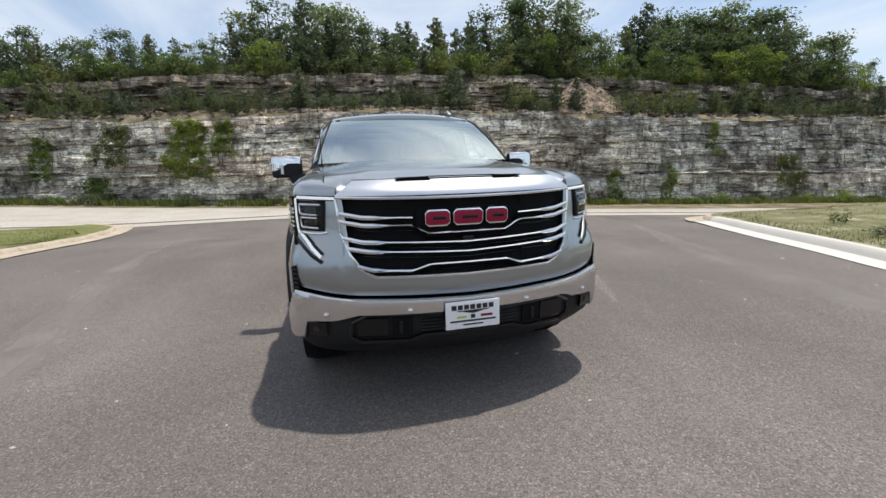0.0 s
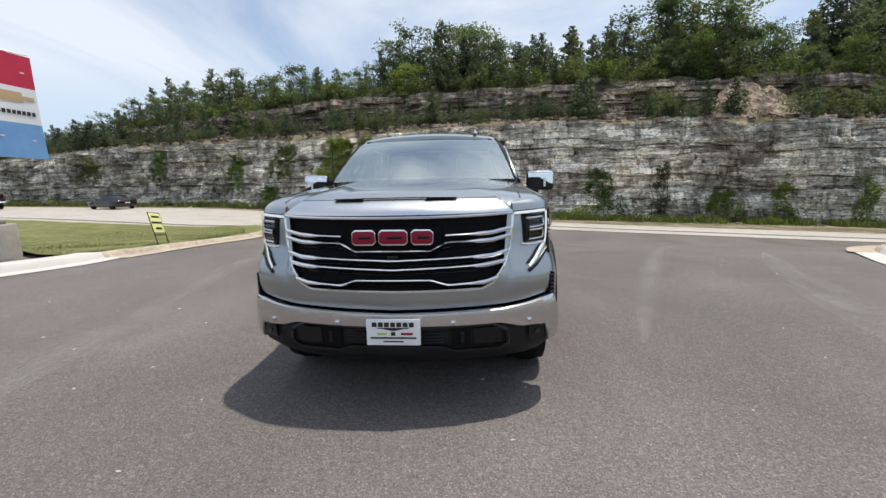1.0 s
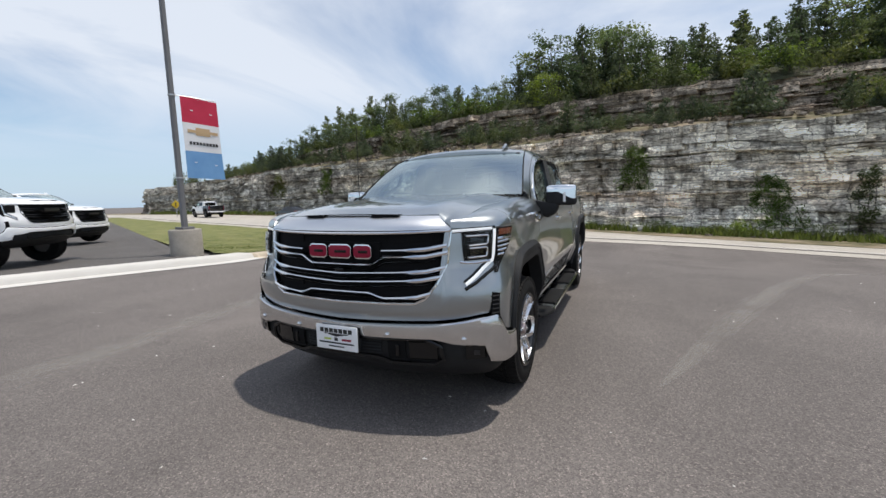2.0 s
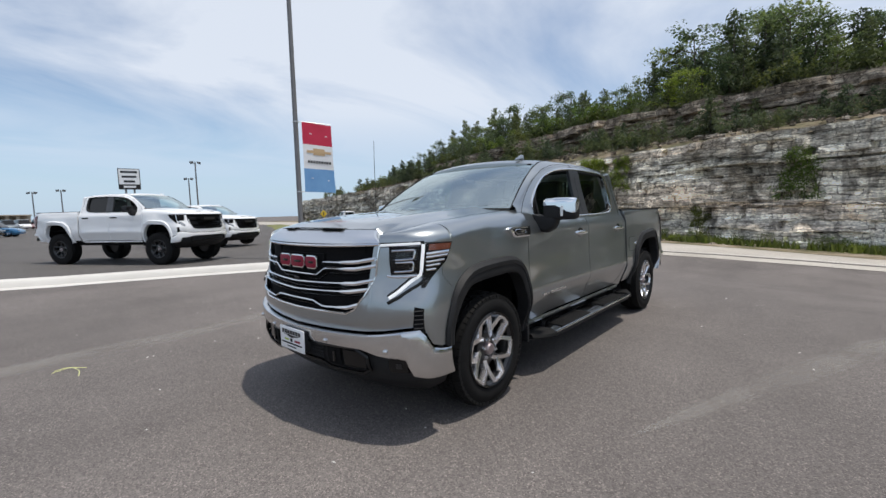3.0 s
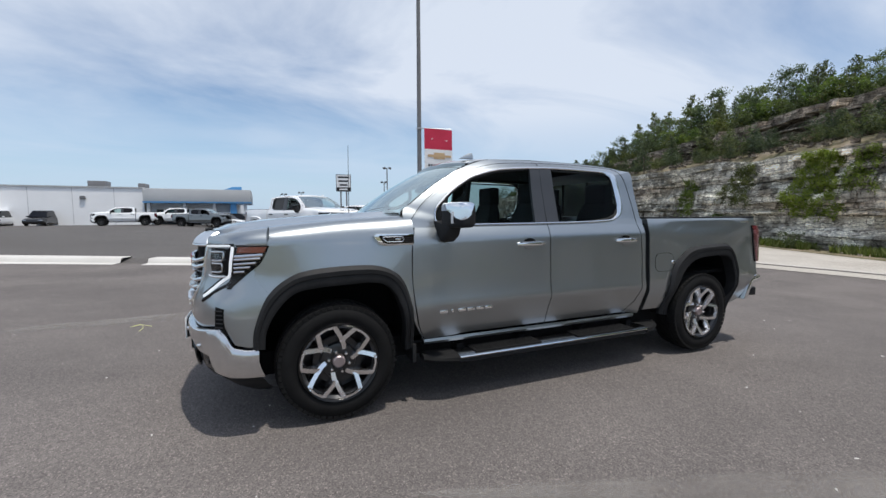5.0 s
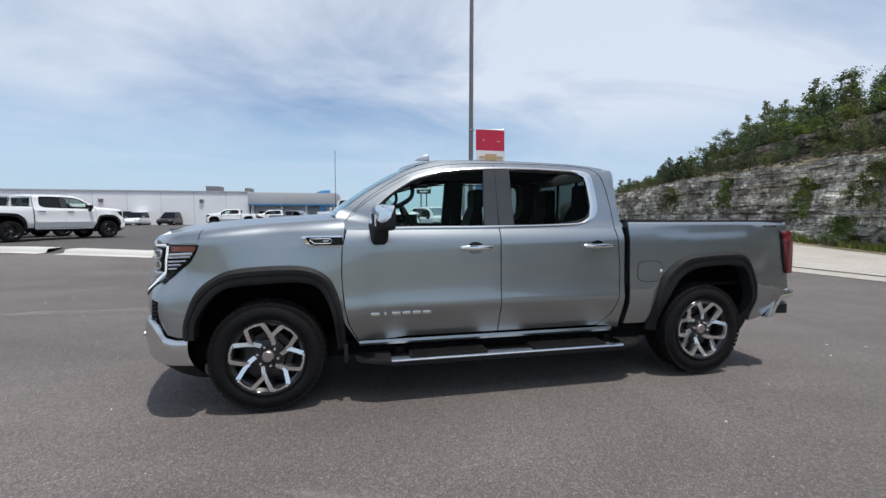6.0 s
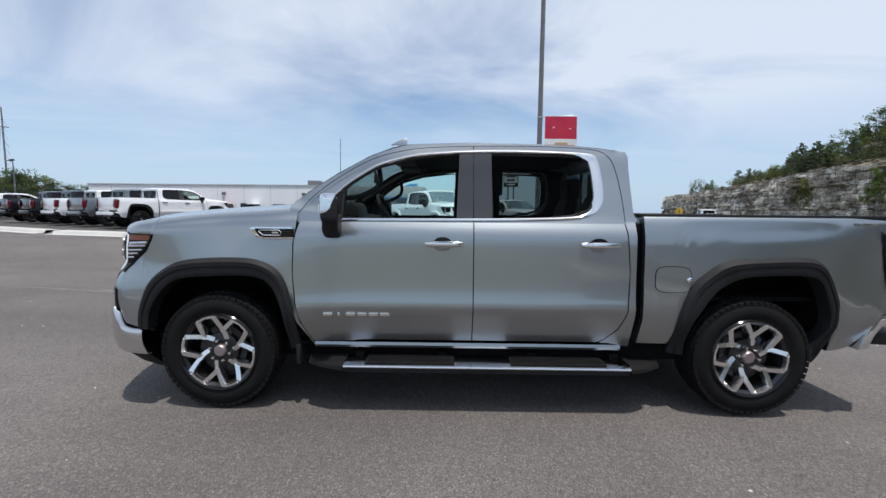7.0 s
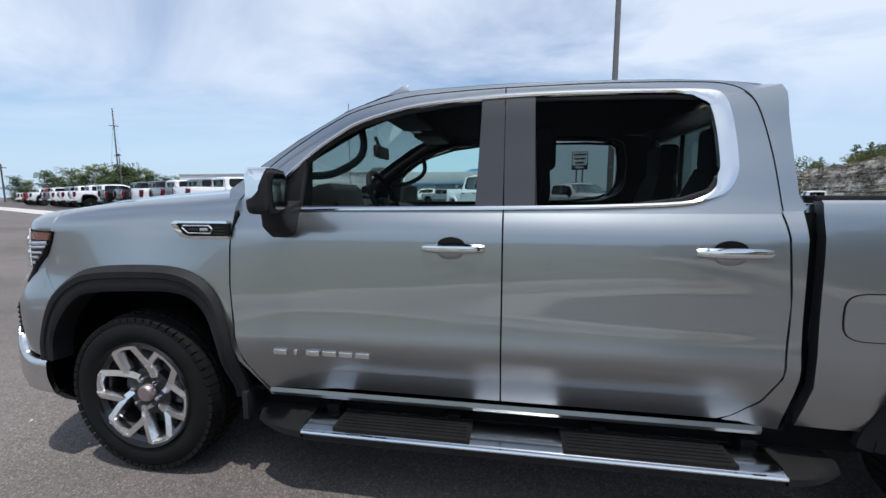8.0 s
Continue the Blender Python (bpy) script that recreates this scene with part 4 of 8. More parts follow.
def vine(seed, x0, x1, z0, z1, n, material, lean=0.0):
    """Creeper hanging on the rock face: strands and leaf sprays that follow the stone."""
    rnd = random.Random(seed)
    v = thing("vine", "green creeper hanging on the rock face", "creeper", "creepers on the rock", at=pose((x0 + x1) / 2, cliff_y((x0 + x1) / 2), z0))
    home = v.matrix_world.translation
    tree = FACES["cliff_lower"]
    verts, faces = [], []

    def on_rock(x, z):
        hit = tree.ray_cast(Vector((x, cliff_y(x) - 6, z)), Vector((0, 1, 0)))[0]
        return (hit if hit else Vector((x, cliff_y(x), z))) - home
    for k in range(n):
        f = rnd.random() ** 0.8
        mid = (x0 + x1) / 2 + lean * f
        half = (x1 - x0) / 2 * (1 - 0.55 * f)
        x = mid + half * rnd.uniform(-1, 1) + 0.5 * noise.noise((seed, f * 6, 0.5))
        z = z0 + (z1 - z0) * f
        c = on_rock(x, z) + Vector((0, -rnd.uniform(0.02, 0.22), 0))
        leaf_quads(verts, faces, c, 22, (0.26, 0.10, 0.28), 0.062, rnd)
    for k in range(4):
        x = x0 + (x1 - x0) * (k + 0.5) / 4
        pts = [on_rock(x + 0.2 * noise.noise((k, i * 0.4, seed)) + lean * i / 6, z0 + (z1 - z0) * 0.9 * i / 6) + Vector((0, -0.05, 0)) for i in range(7)]
        part("strand", tube(bmesh.new(), pts, 0.018, 4), BARK, v)
    leaf_part("foliage", verts, faces, material, v)
    return v


def plant(template, spots, rnd):
    """Stands copies of a plant at (x, y, z, scale)."""
    for k, (x, y, z, s) in enumerate(spots):
        m = pose(x, y, z, 0, 0, rnd.uniform(0, 360)) @ Matrix.Diagonal((s * rnd.uniform(0.9, 1.15), s * rnd.uniform(0.9, 1.15), s, 1))
        if k == 0:
            template.matrix_world = m
        else:
            copy_thing_at(template, m)


def copy_thing_at(ob, m):
    keep = ob.matrix_basis.copy()
    ob.matrix_basis = Matrix.Identity(4)
    c = copy_thing(ob, m)
    ob.matrix_basis = keep
    return c


# tops of the wood as heights along the ridge
RIDGE = [(-80, 5.6), (-68, 7.8), (-62, 10.6), (-52, 13.2), (-46, 14.6), (-41, 16.4), (-37, 15.0), (-33, 16.9), (-30, 16.4), (-27, 15.0), (-23, 16.4), (-19, 15.6), (-15, 14.8), (-12, 15.1), (-7, 17.7), (-4, 18.7), (0, 19.0), (3, 16.8), (6, 16.2), (10, 16.5), (13, 15.9), (16, 17.4), (20, 19.8), (25, 18.4), (28, 16.0), (33, 17.4), (42, 19.2), (50, 19.5), (59, 17.2), (65, 13.7), (69, 11.5), (80, 10.0)]


def plant_hill():
    rnd = random.Random(5)
    spots = {k: [] for k in range(9)}
    x = -64.0
    while x < 70:
        top = along(RIDGE, x)
        for row, (dy, frac) in enumerate(((8.6, 0.42), (10.8, 0.72), (13.5, 1.0), (17.5, 1.0))):
            if row == 3 and x < -40:
                continue
            xx = x + rnd.uniform(-0.8, 0.8)
            y = cliff_y(xx) + dy + rnd.uniform(-0.9, 0.9)
            z = along(UP_TOP, xx) + (0.2, 0.7, 1.5, 2.6)[row]
            h = max((top - z) * frac * rnd.uniform(0.84, 1.10), 1.8)
            tall = along(RIDGE, xx) > 17.1
            if row > 1 and tall and rnd.random() < 0.85:
                k = rnd.randint(0, 2)
            elif row == 0 and rnd.random() < 0.4:
                k = 7
            elif rnd.random() < (0.7 if -8 < xx < 16 else 0.45):
                k = rnd.randint(3, 5)
            else:
                k = rnd.choice((0, 1, 2, 6, 6))
            if 3 <= k <= 5:
                h *= rnd.uniform(0.92, 1.22)
            spots[k].append((xx, y, z - 0.15, h))
        x += 2.15 if x > -50 else 2.6
    for k in range(8):
        if not spots[k]:
            continue
        if k in (0, 1, 2):
            t = broad_tree(40 + k, 1.0, 1.0)
        elif k in (6, 7):
            t = broad_tree(40 + k, 1.0, 0.8, SPRING if k == 7 else LEAF)
            if k == 7:
                tagged(t, "young bright green tree at the wood's edge")
        else:
            t = cedar_tree(60 + k, 1.0, 1.25)
        plant(t, spots[k], rnd)
    # cedars and brush on the bench
    small = {0: [], 1: [], 2: []}
    for _ in range(290):
        xx = rnd.uniform(-72, 54)
        o = rnd.uniform(1.4, 6.4)
        f = o / 7
        z = along(LOW_TOP, xx) * (1 - f) + along(UP_LOW, xx) * f - 0.1
        small[rnd.choice((0, 0, 0, 0, 1, 2))].append((xx, cliff_y(xx) + o, z, rnd.uniform(0.5, 1.25) * (1.7 if rnd.random() < 0.3 else 1)))
    plant(cedar_tree(81, 1.0, 1.6, 4), [(a, b, c, s * 1.7) for a, b, c, s in small[0]], rnd)
    plant(bush(82, 1.0, CEDAR), small[1], rnd)
    plant(bush(83), small[2], rnd)
    # brush at the foot of the rock and at its upper rim
    foot = []
    for _ in range(100):
        xx = rnd.uniform(-75, 55)
        foot.append((xx, cliff_y(xx) - rnd.uniform(0.5, 1.5), lie(xx, cliff_y(xx)) - 0.02, rnd.uniform(0.3, 0.8) * (1.7 if rnd.random() < 0.2 else 1)))
    plant(bush(84), foot[:50], rnd)
    plant(bush(85, 1.0, SPRING), foot[50:], rnd)
    rim = []
    for _ in range(92):
        xx = rnd.uniform(-68, 60)
        rim.append((xx, cliff_y(xx) + rnd.uniform(7.0, 8.8), along(UP_TOP, xx) - 0.05, rnd.uniform(0.9, 2.1)))
    plant(bush(86), rim[:70], rnd)
    plant(bush(87, 1.0, SPRING, "bright green bush at the wood's edge"), rim[70:], rnd)
    for k, (x0, x1, z0, z1, n, lean) in enumerate(((-13.2, -9.4, 1.2, 5.4, 380, 0.0), (-9.8, -8.0, 2.6, 5.3, 90, 0.3), (-18.6, -15.2, 2.2, 5.2, 150, 0.3), (-19.6, -16.6, -0.3, 1.4, 90, 0.0), (8.8, 11.6, -1.2, 2.2, 150, -0.8), (12.9, 14.3, -1.2, 2.6, 70, 0.3), (21.6, 23.2, -1.7, 0.9, 70, 0.0), (26.2, 28.2, -1.9, 1.3, 80, 0.1), (37.6, 42.4, -1.4, 1.7, 190, 0.3), (0.9, 3.2, 1.6, 4.6, 120, 0.2), (16.5, 19.6, -1.5, 0.4, 110, 0.2), (-3.5, -2.2, -0.9, 1.2, 50, 0.1), (-24, -21.5, 1.2, 4.6, 130, 0.5), (-34, -31, 2.5, 5.5, 120, -0.4), (-45, -41, 2.2, 5.2, 120, 0.5), (31.5, 33, 2.0, 4.9, 60, 0.0))):
        vine(200 + k, x0, x1, z0, z1, n, BRUSH if k % 3 == 2 else SPRING, lean)
    # broken stone lying on the bench and along the foot of the rock
    verts, faces = [], []
    for k in range(1500):
        xx = rnd.uniform(-70, 54)
        if k % 4:
            o = rnd.uniform(0.9, 6.9)
            f = o / 7
            p = Vector((xx, cliff_y(xx) + o, along(LOW_TOP, xx) * (1 - f) + along(UP_LOW, xx) * f - 0.02))
            s = rnd.uniform(0.05, 0.26)
        else:
            p = Vector((xx, cliff_y(xx) - rnd.uniform(0.2, 1.6), lie(xx, cliff_y(xx)) + 0.02))
            s = rnd.uniform(0.05, 0.22)
        i = len(verts)
        for sx in (-1, 1):
            for sy in (-1, 1):
                for sz in (-0.5, 0.5):
                    verts.append(p + Vector((sx * rnd.uniform(0.6, 1.2), sy * rnd.uniform(0.5, 1.0), sz * rnd.uniform(0.6, 1.3))) * s)
        faces += [tuple(i + q for q in f) for f in ((0, 1, 3, 2), (4, 6, 7, 5), (0, 4, 5, 1), (2, 3, 7, 6), (0, 2, 6, 4), (1, 5, 7, 3))]
    me = bpy.data.meshes.new("rubble")
    me.from_pydata([tuple(v) for v in verts], [], faces)
    me.materials.append(UPPER_ROCK)
    tagged(new("rubble", me), "broken brown and grey stones on the ledge", "rubble", kind="stuff")
    # a slump of soil and stones that breaks the upper ledge
    rows = []
    for v in spaced(0, 1, 22):
        row = []
        for u in spaced(-1, 1, 26):
            xx = 23.4 - 1.2 * v + u * (1.6 + 2.6 * v)
            yy = cliff_y(xx) + 8.2 - 5.4 * v
            hump = (1 - abs(u) ** 2.2) * (0.50 - 0.25 * v)
            base = along(UP_TOP, xx) * (1 - v) ** 1.15 + (along(LOW_TOP, xx) * 0.62 + along(UP_LOW, xx) * 0.38) * (1 - (1 - v) ** 1.15)
            row.append((xx, yy, base - 0.42 + hump + 0.40 * noise.noise((xx * 0.9, yy * 0.9, v * 4)) + 0.12 * noise.noise((xx * 3.1, yy * 3.1, 7))))
        rows.append(row)
    solid("soil_slump", sheet(rows, 0.2), SLUMP, "pinkish brown slump of soil and stones on the ledge", "soil", kind="structure")
    island = bush(90, 0.55, BRUSH, "low clipped bush on the dry grass island")
    island.matrix_world = pose(8.6, 2.7, 0.12) @ Matrix.Diagonal((0.55, 0.50, 0.58, 1))
    copy_thing_at(island, pose(7.75, 1.25, 0.12, 0, 0, 70) @ Matrix.Diagonal((1.3, 1.1, 0.45, 1)))


plant_hill()
# ---- pickup truck ----
# y runs from nose (negative) to tail, x to the driver's side; front axle at y = 0
WHEELBASE = 3.735
SIDE = [(0.40, 0.890), (0.48, 0.917), (0.52, 0.934), (0.56, 0.953), (0.60, 0.970), (0.64, 0.986), (0.68, 0.997), (0.72, 1.001), (0.765, 0.9985), (0.82, 0.988), (0.92, 0.979), (1.05, 0.9745), (1.18, 0.9715), (1.255, 0.968), (1.285, 0.957), (1.32, 0.940), (1.36, 0.918)]
TUCK = [(0.40, 0.020), (0.50, 0.024), (0.56, 0.030), (0.60, 0.034), (0.64, 0.034), (0.68, 0.027), (0.72, 0.011), (0.75, 0.0)]
PLAN_A = [(0, -0.955), (0.25, -0.946), (0.5, -0.903), (0.68, -0.824), (0.79, -0.760), (0.88, -0.700), (0.945, -0.612), (0.978, -0.455), (0.986, -0.25)]
PLAN_B = [(0, -0.985), (0.27, -0.972), (0.54, -0.925), (0.74, -0.862), (0.865, -0.803), (0.952, -0.738), (0.999, -0.650), (1.010, -0.515), (1.008, -0.36)]
DOOR_FRONT = [(0.46, 0.68), (0.50, 0.645), (0.62, 0.59), (0.75, 0.56), (0.97, 0.538), (1.21, 0.545), (1.36, 0.58)]
DOOR_REAR = [(0.48, 2.66), (0.52, 2.74), (0.60, 2.82), (0.73, 2.862), (1.0, 2.875), (1.3, 2.85), (1.36, 2.84)]
HOOD_EDGE = [(-0.90, 1.275), (-0.80, 1.300), (-0.70, 1.318), (-0.50, 1.352), (-0.30, 1.378), (0.05, 1.408), (0.39, 1.432), (0.65, 1.45)]
HOOD_MID = [(-0.95, 1.29), (-0.905, 1.335), (-0.86, 1.352), (-0.5, 1.405), (0.0, 1.448), (0.5, 1.478)]


def plan(points, s):
    """A point of a plan line, s counted in its stations; left of the middle for s < 0."""
    a = abs(s)
    px = curve_at([(i, p[0]) for i, p in enumerate(points)], a)
    py = curve_at([(i, p[1]) for i, p in enumerate(points)], a)
    return (px if s >= 0 else -px), py


def nose(s, z, out=0.0):
    """The front of the body, from the middle (s = 0) round to the fender (s = 7 to 8)."""
    w = min(max((1.06 - z) / 0.20, 0), 1)
    w = w * w * (3 - 2 * w)
    ax, ay = plan(PLAN_A, s)
    bx_, by = plan(PLAN_B, s)
    x, y = ax + (bx_ - ax) * w, ay + (by - ay) * w
    y += max(z - 1.15, 0) * 0.16 + max(0.50 - z, 0) * 0.35
    if out:
        qx, qy = plan(PLAN_A, s + 0.1)
        rx, ry = plan(PLAN_A, s - 0.1)
        t = Vector((qx - rx, qy - ry)).normalized()
        x, y = x + t.y * out, y - t.x * out
    return Vector((x, y, z))


def s_of_x(x, z=1.2):
    """The station at which the nose is x wide at height z."""
    lo, hi = 0.0, 8.0
    for _ in range(24):
        mid = (lo + hi) / 2
        if nose(mid, z).x < abs(x):
            lo = mid
        else:
            hi = mid
    return lo * (1 if x >= 0 else -1)


def side_x(y, z):
    x = curve_at(SIDE, z)
    for c in (0.0, 3.76):
        x += 0.030 * math.exp(-((y - c) / 0.55) ** 2) * math.exp(-((z - 0.97) / 0.24) ** 2)
    # the doors tuck under below their lower crease
    k = min(max((y - 0.50) / 0.5, 0), 1) * min(max((3.10 - y) / 0.35, 0), 1)
    x -= k * curve_at(TUCK, z)
    lean = min(max((0.50 - y) / 0.55, 0), 1)
    x -= 0.030 * lean * lean * (3 - 2 * lean) * min(max((z - 1.00) / 0.26, 0), 1)
    if y < -0.2:
        x -= 0.10 * (-0.2 - y) ** 2 + 0.01 * (-0.2 - y)
    if y > 4.2:
        x -= 0.10 * (y - 4.2) ** 2 + 0.02 * (y - 4.2)
    return x


def skin_x(y, z):
    """The side, drawn into the nose's corner ahead of the front wheel."""
    w = min(max((0.14 - y) / 0.56, 0), 1)
    w = w * w * (3 - 2 * w)
    x = side_x(y, z)
    if w == 0:
        return x
    lo, hi = 4.0, 8.0
    for _ in range(20):
        mid = (lo + hi) / 2
        if nose(mid, z).y < y:
            lo = mid
        else:
            hi = mid
    return x + (nose(lo, z).x - x) * w


# wheel arches: a long slant ahead, a flat top and a tight corner behind
ARCH_FRONT = flow([(-0.538, 0.595), (-0.528, 0.72), (-0.447, 0.92), (-0.31, 1.035), (-0.15, 1.080), (0.13, 1.093), (0.30, 1.078), (0.42, 1.02), (0.49, 0.92), (0.537, 0.74), (0.568, 0.45)], 5)
ARCH_FRONT_IN = flow([(-0.468, 0.585), (-0.455, 0.70), (-0.39, 0.825), (-0.285, 0.925), (-0.15, 0.955), (0.13, 0.97), (0.26, 0.965), (0.35, 0.935), (0.42, 0.85), (0.475, 0.68), (0.497, 0.43)], 5)
ARCH_REAR = flow([(3.175, 0.44), (3.211, 0.64), (3.275, 0.90), (3.385, 1.02), (3.52, 1.10), (3.80, 1.125), (4.06, 1.128), (4.165, 1.085), (4.23, 0.99), (4.28, 0.83), (4.286, 0.62), (4.262, 0.47), (4.20, 0.38)], 4)
ARCH_REAR_IN = flow([(3.29, 0.42), (3.303, 0.65), (3.385, 0.80), (3.48, 0.915), (3.62, 0.985), (3.80, 1.005), (4.05, 1.005), (4.15, 0.97), (4.20, 0.875), (4.235, 0.72), (4.215, 0.60), (4.17, 0.50), (4.13, 0.40)], 4)
FENDER_FRONT = [(0.90, -0.425), (0.94, -0.425), (1.02, -0.497), (1.08, -0.53), (1.13, -0.50), (1.20, -0.46), (1.262, -0.434), (1.30, -0.420)]


def over_arch(arch, y, low, lap=0.02):
    """The lower edge of a panel cut out by an arch."""
    pts = [(a, b) for a, b in arch if arch[0][0] + 0.02 < a]
    top = max(range(len(pts)), key=lambda i: pts[i][0])
    pts = pts[:top + 1]
    return low if y <= pts[0][0] or y >= pts[-1][0] else max(low, along(pts, y) - lap)


def panel(rows, off):
    """A closed shell: a sheet of points and the same sheet moved by off, joined along the rim."""
    bm = bmesh.new()
    a = grid(bm, rows)
    o = Vector(off)
    b = grid(bm, [[Vector(p) + o for p in r] for r in rows])
    ra = a[0] + [r[-1] for r in a[1:]] + a[-1][-2::-1] + [r[0] for r in a[-2:0:-1]]
    rb = b[0] + [r[-1] for r in b[1:]] + b[-1][-2::-1] + [r[0] for r in b[-2:0:-1]]
    for i in range(len(ra)):
        j = (i + 1) % len(ra)
        bm.faces.new((ra[i], ra[j], rb[j], rb[i]))
    bmesh.ops.remove_doubles(bm, verts=bm.verts, dist=1e-5)
    return bm


def both(name, make, material, parent, label="", angle=35):
    """The part on the driver's side and its mirror image."""
    return part(name, make(), material, parent, label, angle), part(name, flip_x(make()), material, parent, label, angle)


def bar(path, w, tall):
    """A flat bar along a path of points whose normal is roughly outwards (-y): w deep, tall high, or of a height for each point."""
    rows = []
    for k, p in enumerate(path):
        p = Vector(p)
        h = tall[k] if hasattr(tall, "__len__") else tall
        rows.append([(p.x, p.y + w / 2, p.z - h / 2), (p.x, p.y - w * 0.35, p.z - h / 2), (p.x, p.y - w / 2, p.z), (p.x, p.y - w * 0.35, p.z + h / 2), (p.x, p.y + w / 2, p.z + h / 2)])
    bm = bmesh.new()
    vr = grid(bm, [r + [r[0]] for r in rows])
    bm.faces.new(vr[0][:5])
    bm.faces.new(vr[-1][:5])
    bmesh.ops.remove_doubles(bm, verts=bm.verts, dist=1e-5)
    return bm


def nose_patch(corners, out, nu=8, nv=4):
    """A sheet on the nose inside four (s, z) corners: low inner, low outer, high outer, high inner."""
    rows = []
    for j in range(nv + 1):
        v = j / nv
        row = []
        for i in range(nu + 1):
            u = i / nu
            lo = [corners[0][k] * (1 - u) + corners[1][k] * u for k in (0, 1)]
            hi = [corners[3][k] * (1 - u) + corners[2][k] * u for k in (0, 1)]
            row.append(nose(lo[0] * (1 - v) + hi[0] * v, lo[1] * (1 - v) + hi[1] * v, out))
        rows.append(row)
    return rows


# -- wheels --
def build_wheel(truck, at, hero, spoke_mat, radius=0.42, width=0.275, rim=0.278, far=False):
    """A wheel whose outer face looks to +x, hub centre at its origin."""
    wheel = part("wheel", ring_lathe(bmesh.new(), [(-width * 0.72, 0.05), (-width * 0.72, rim - 0.03), (-0.03, rim - 0.040), (-0.012, rim - 0.022), (-0.03, rim - 0.036), (-0.16, rim - 0.05), (-0.17, 0.05)], 24 if far else 48), POCKET, truck, "dark alloy wheel")
    wheel.matrix_basis = at
    w = width
    prof = [(-w, rim - 0.005), (-w, radius - 0.06), (-w + 0.012, radius - 0.035), (-w + 0.035, radius - 0.014), (-w * 0.5, radius - 0.008), (-0.035, radius - 0.014), (-0.012, radius - 0.035), (0.0, radius - 0.075), (0.004, radius - 0.10), (-0.004, rim + 0.02), (-0.012, rim - 0.005)]
    part("tyre", ring_lathe(bmesh.new(), prof, 32 if far else 72), RUBBER, wheel, "black all-terrain tyre")
    n = 56 if hero else 16 if far else 28
    bm = bmesh.new()
    for k in range(n):
        a0 = 2 * math.pi * k / n
        for j, (x0, x1) in enumerate(((-w + 0.008, -w * 0.72), (-w * 0.66, -w * 0.40), (-w * 0.34, -0.075), (-0.068, -0.006))):
            if not hero and j in ((0, 1, 2) if far else (1,)):
                continue
            sh = 0.5 * (j % 2)
            a = a0 + sh * 2 * math.pi / n
            da = math.pi / n * (0.80 if j in (0, 3) else 0.78)
            r0, r1 = radius - 0.03, radius + (0.0 if 0 < j < 3 else -0.008)
            q = []
            for r in (r0, r1):
                for x, tw in ((x0, 0.0), (x1, 0.25 * math.pi / n)):
                    for sg in (-1, 1):
                        rr = r - (0.010 if (j == 3 and x == x1) or (j == 0 and x == x0) else 0)
                        an = a + sg * da + tw
                        q.append(bm.verts.new((x, rr * math.cos(an), rr * math.sin(an))))
            for f in ((0, 1, 3, 2), (4, 6, 7, 5), (0, 4, 5, 1), (2, 3, 7, 6), (0, 2, 6, 4), (1, 5, 7, 3)):
                bm.faces.new([q[i] for i in f])
    part("tread", bm, RUBBER, wheel)
    # rim lip
    part("rim", ring_lathe(bmesh.new(), [(-0.05, rim - 0.030), (-0.012, rim - 0.022), (0.0, rim - 0.014), (0.004, rim - 0.004), (-0.006, rim + 0.004), (-0.04, rim - 0.002)], 28 if far else 64), GLOSS_BLACK if hero else spoke_mat, wheel, "dark rim lip" if hero else "rim lip")
    # six forked spokes, joined along the rim
    part("wheel_centre", ring_lathe(bmesh.new(), [(-0.085, 0.128), (-0.062, 0.120), (-0.056, 0.095), (-0.056, 0.05)], 36), POCKET, wheel)

    def blade(points, deep, tilt=0.0, bm=None):
        """A spoke: a machined face, tilted a little, on dark slanting flanks."""
        rows = []
        for i, (r, th, hw, x) in enumerate(points):
            c = Vector((r * math.cos(th), r * math.sin(th)))
            q0, q1 = points[max(i - 1, 0)], points[min(i + 1, len(points) - 1)]
            d = Vector((q1[0] * math.cos(q1[1]) - q0[0] * math.cos(q0[1]), q1[0] * math.sin(q1[1]) - q0[0] * math.sin(q0[1]))).normalized()
            t = Vector((-d.y, d.x))
            rows.append([(x + dx, c.x + t.x * hw * k, c.y + t.y * hw * k) for k, dx in ((-1.5, -deep), (-1.0, -0.004 - tilt), (-0.9, -tilt), (0.9, tilt), (1.0, tilt - 0.004), (1.5, -deep))])
        bm = bm or bmesh.new()
        vr = grid(bm, rows)
        bm.faces.new(vr[0])
        bm.faces.new(vr[-1])
        return bm
    step = 2 * math.pi / 6
    joined = bmesh.new() if far else None
    for k in range(6):
        a = step * (k + 0.05)
        root = [(0.088, a - 0.30, 0.016, -0.052), (0.115, a - 0.16, 0.017, -0.046), (0.150, a - 0.02, 0.018, -0.036)]
        arms = [[(0.140, a, 0.016, -0.038), (0.165, a + 0.06 * arm, 0.0165, -0.032), (0.215, a + 0.205 * arm, 0.0165, -0.018), (rim - 0.012, a + 0.300 * arm, 0.018, -0.005)] for arm in (-1, 1)]
        bridge = [(rim - 0.021, a + 0.270, 0.013, -0.006), (rim - 0.019, a + step / 2, 0.011, -0.004), (rim - 0.021, a + step - 0.270, 0.013, -0.006)]
        if far:
            for q in [root] + arms + [bridge]:
                blade(q, 0.04, 0.002, joined)
            continue
        part("spoke_root", blade(root, 0.04, 0.004), spoke_mat if hero else POCKET, wheel, angle=25)
        for q, arm in zip(arms, (-1, 1)):
            part("spoke", blade(q, 0.045, 0.0025 * arm), spoke_mat, wheel, angle=25)
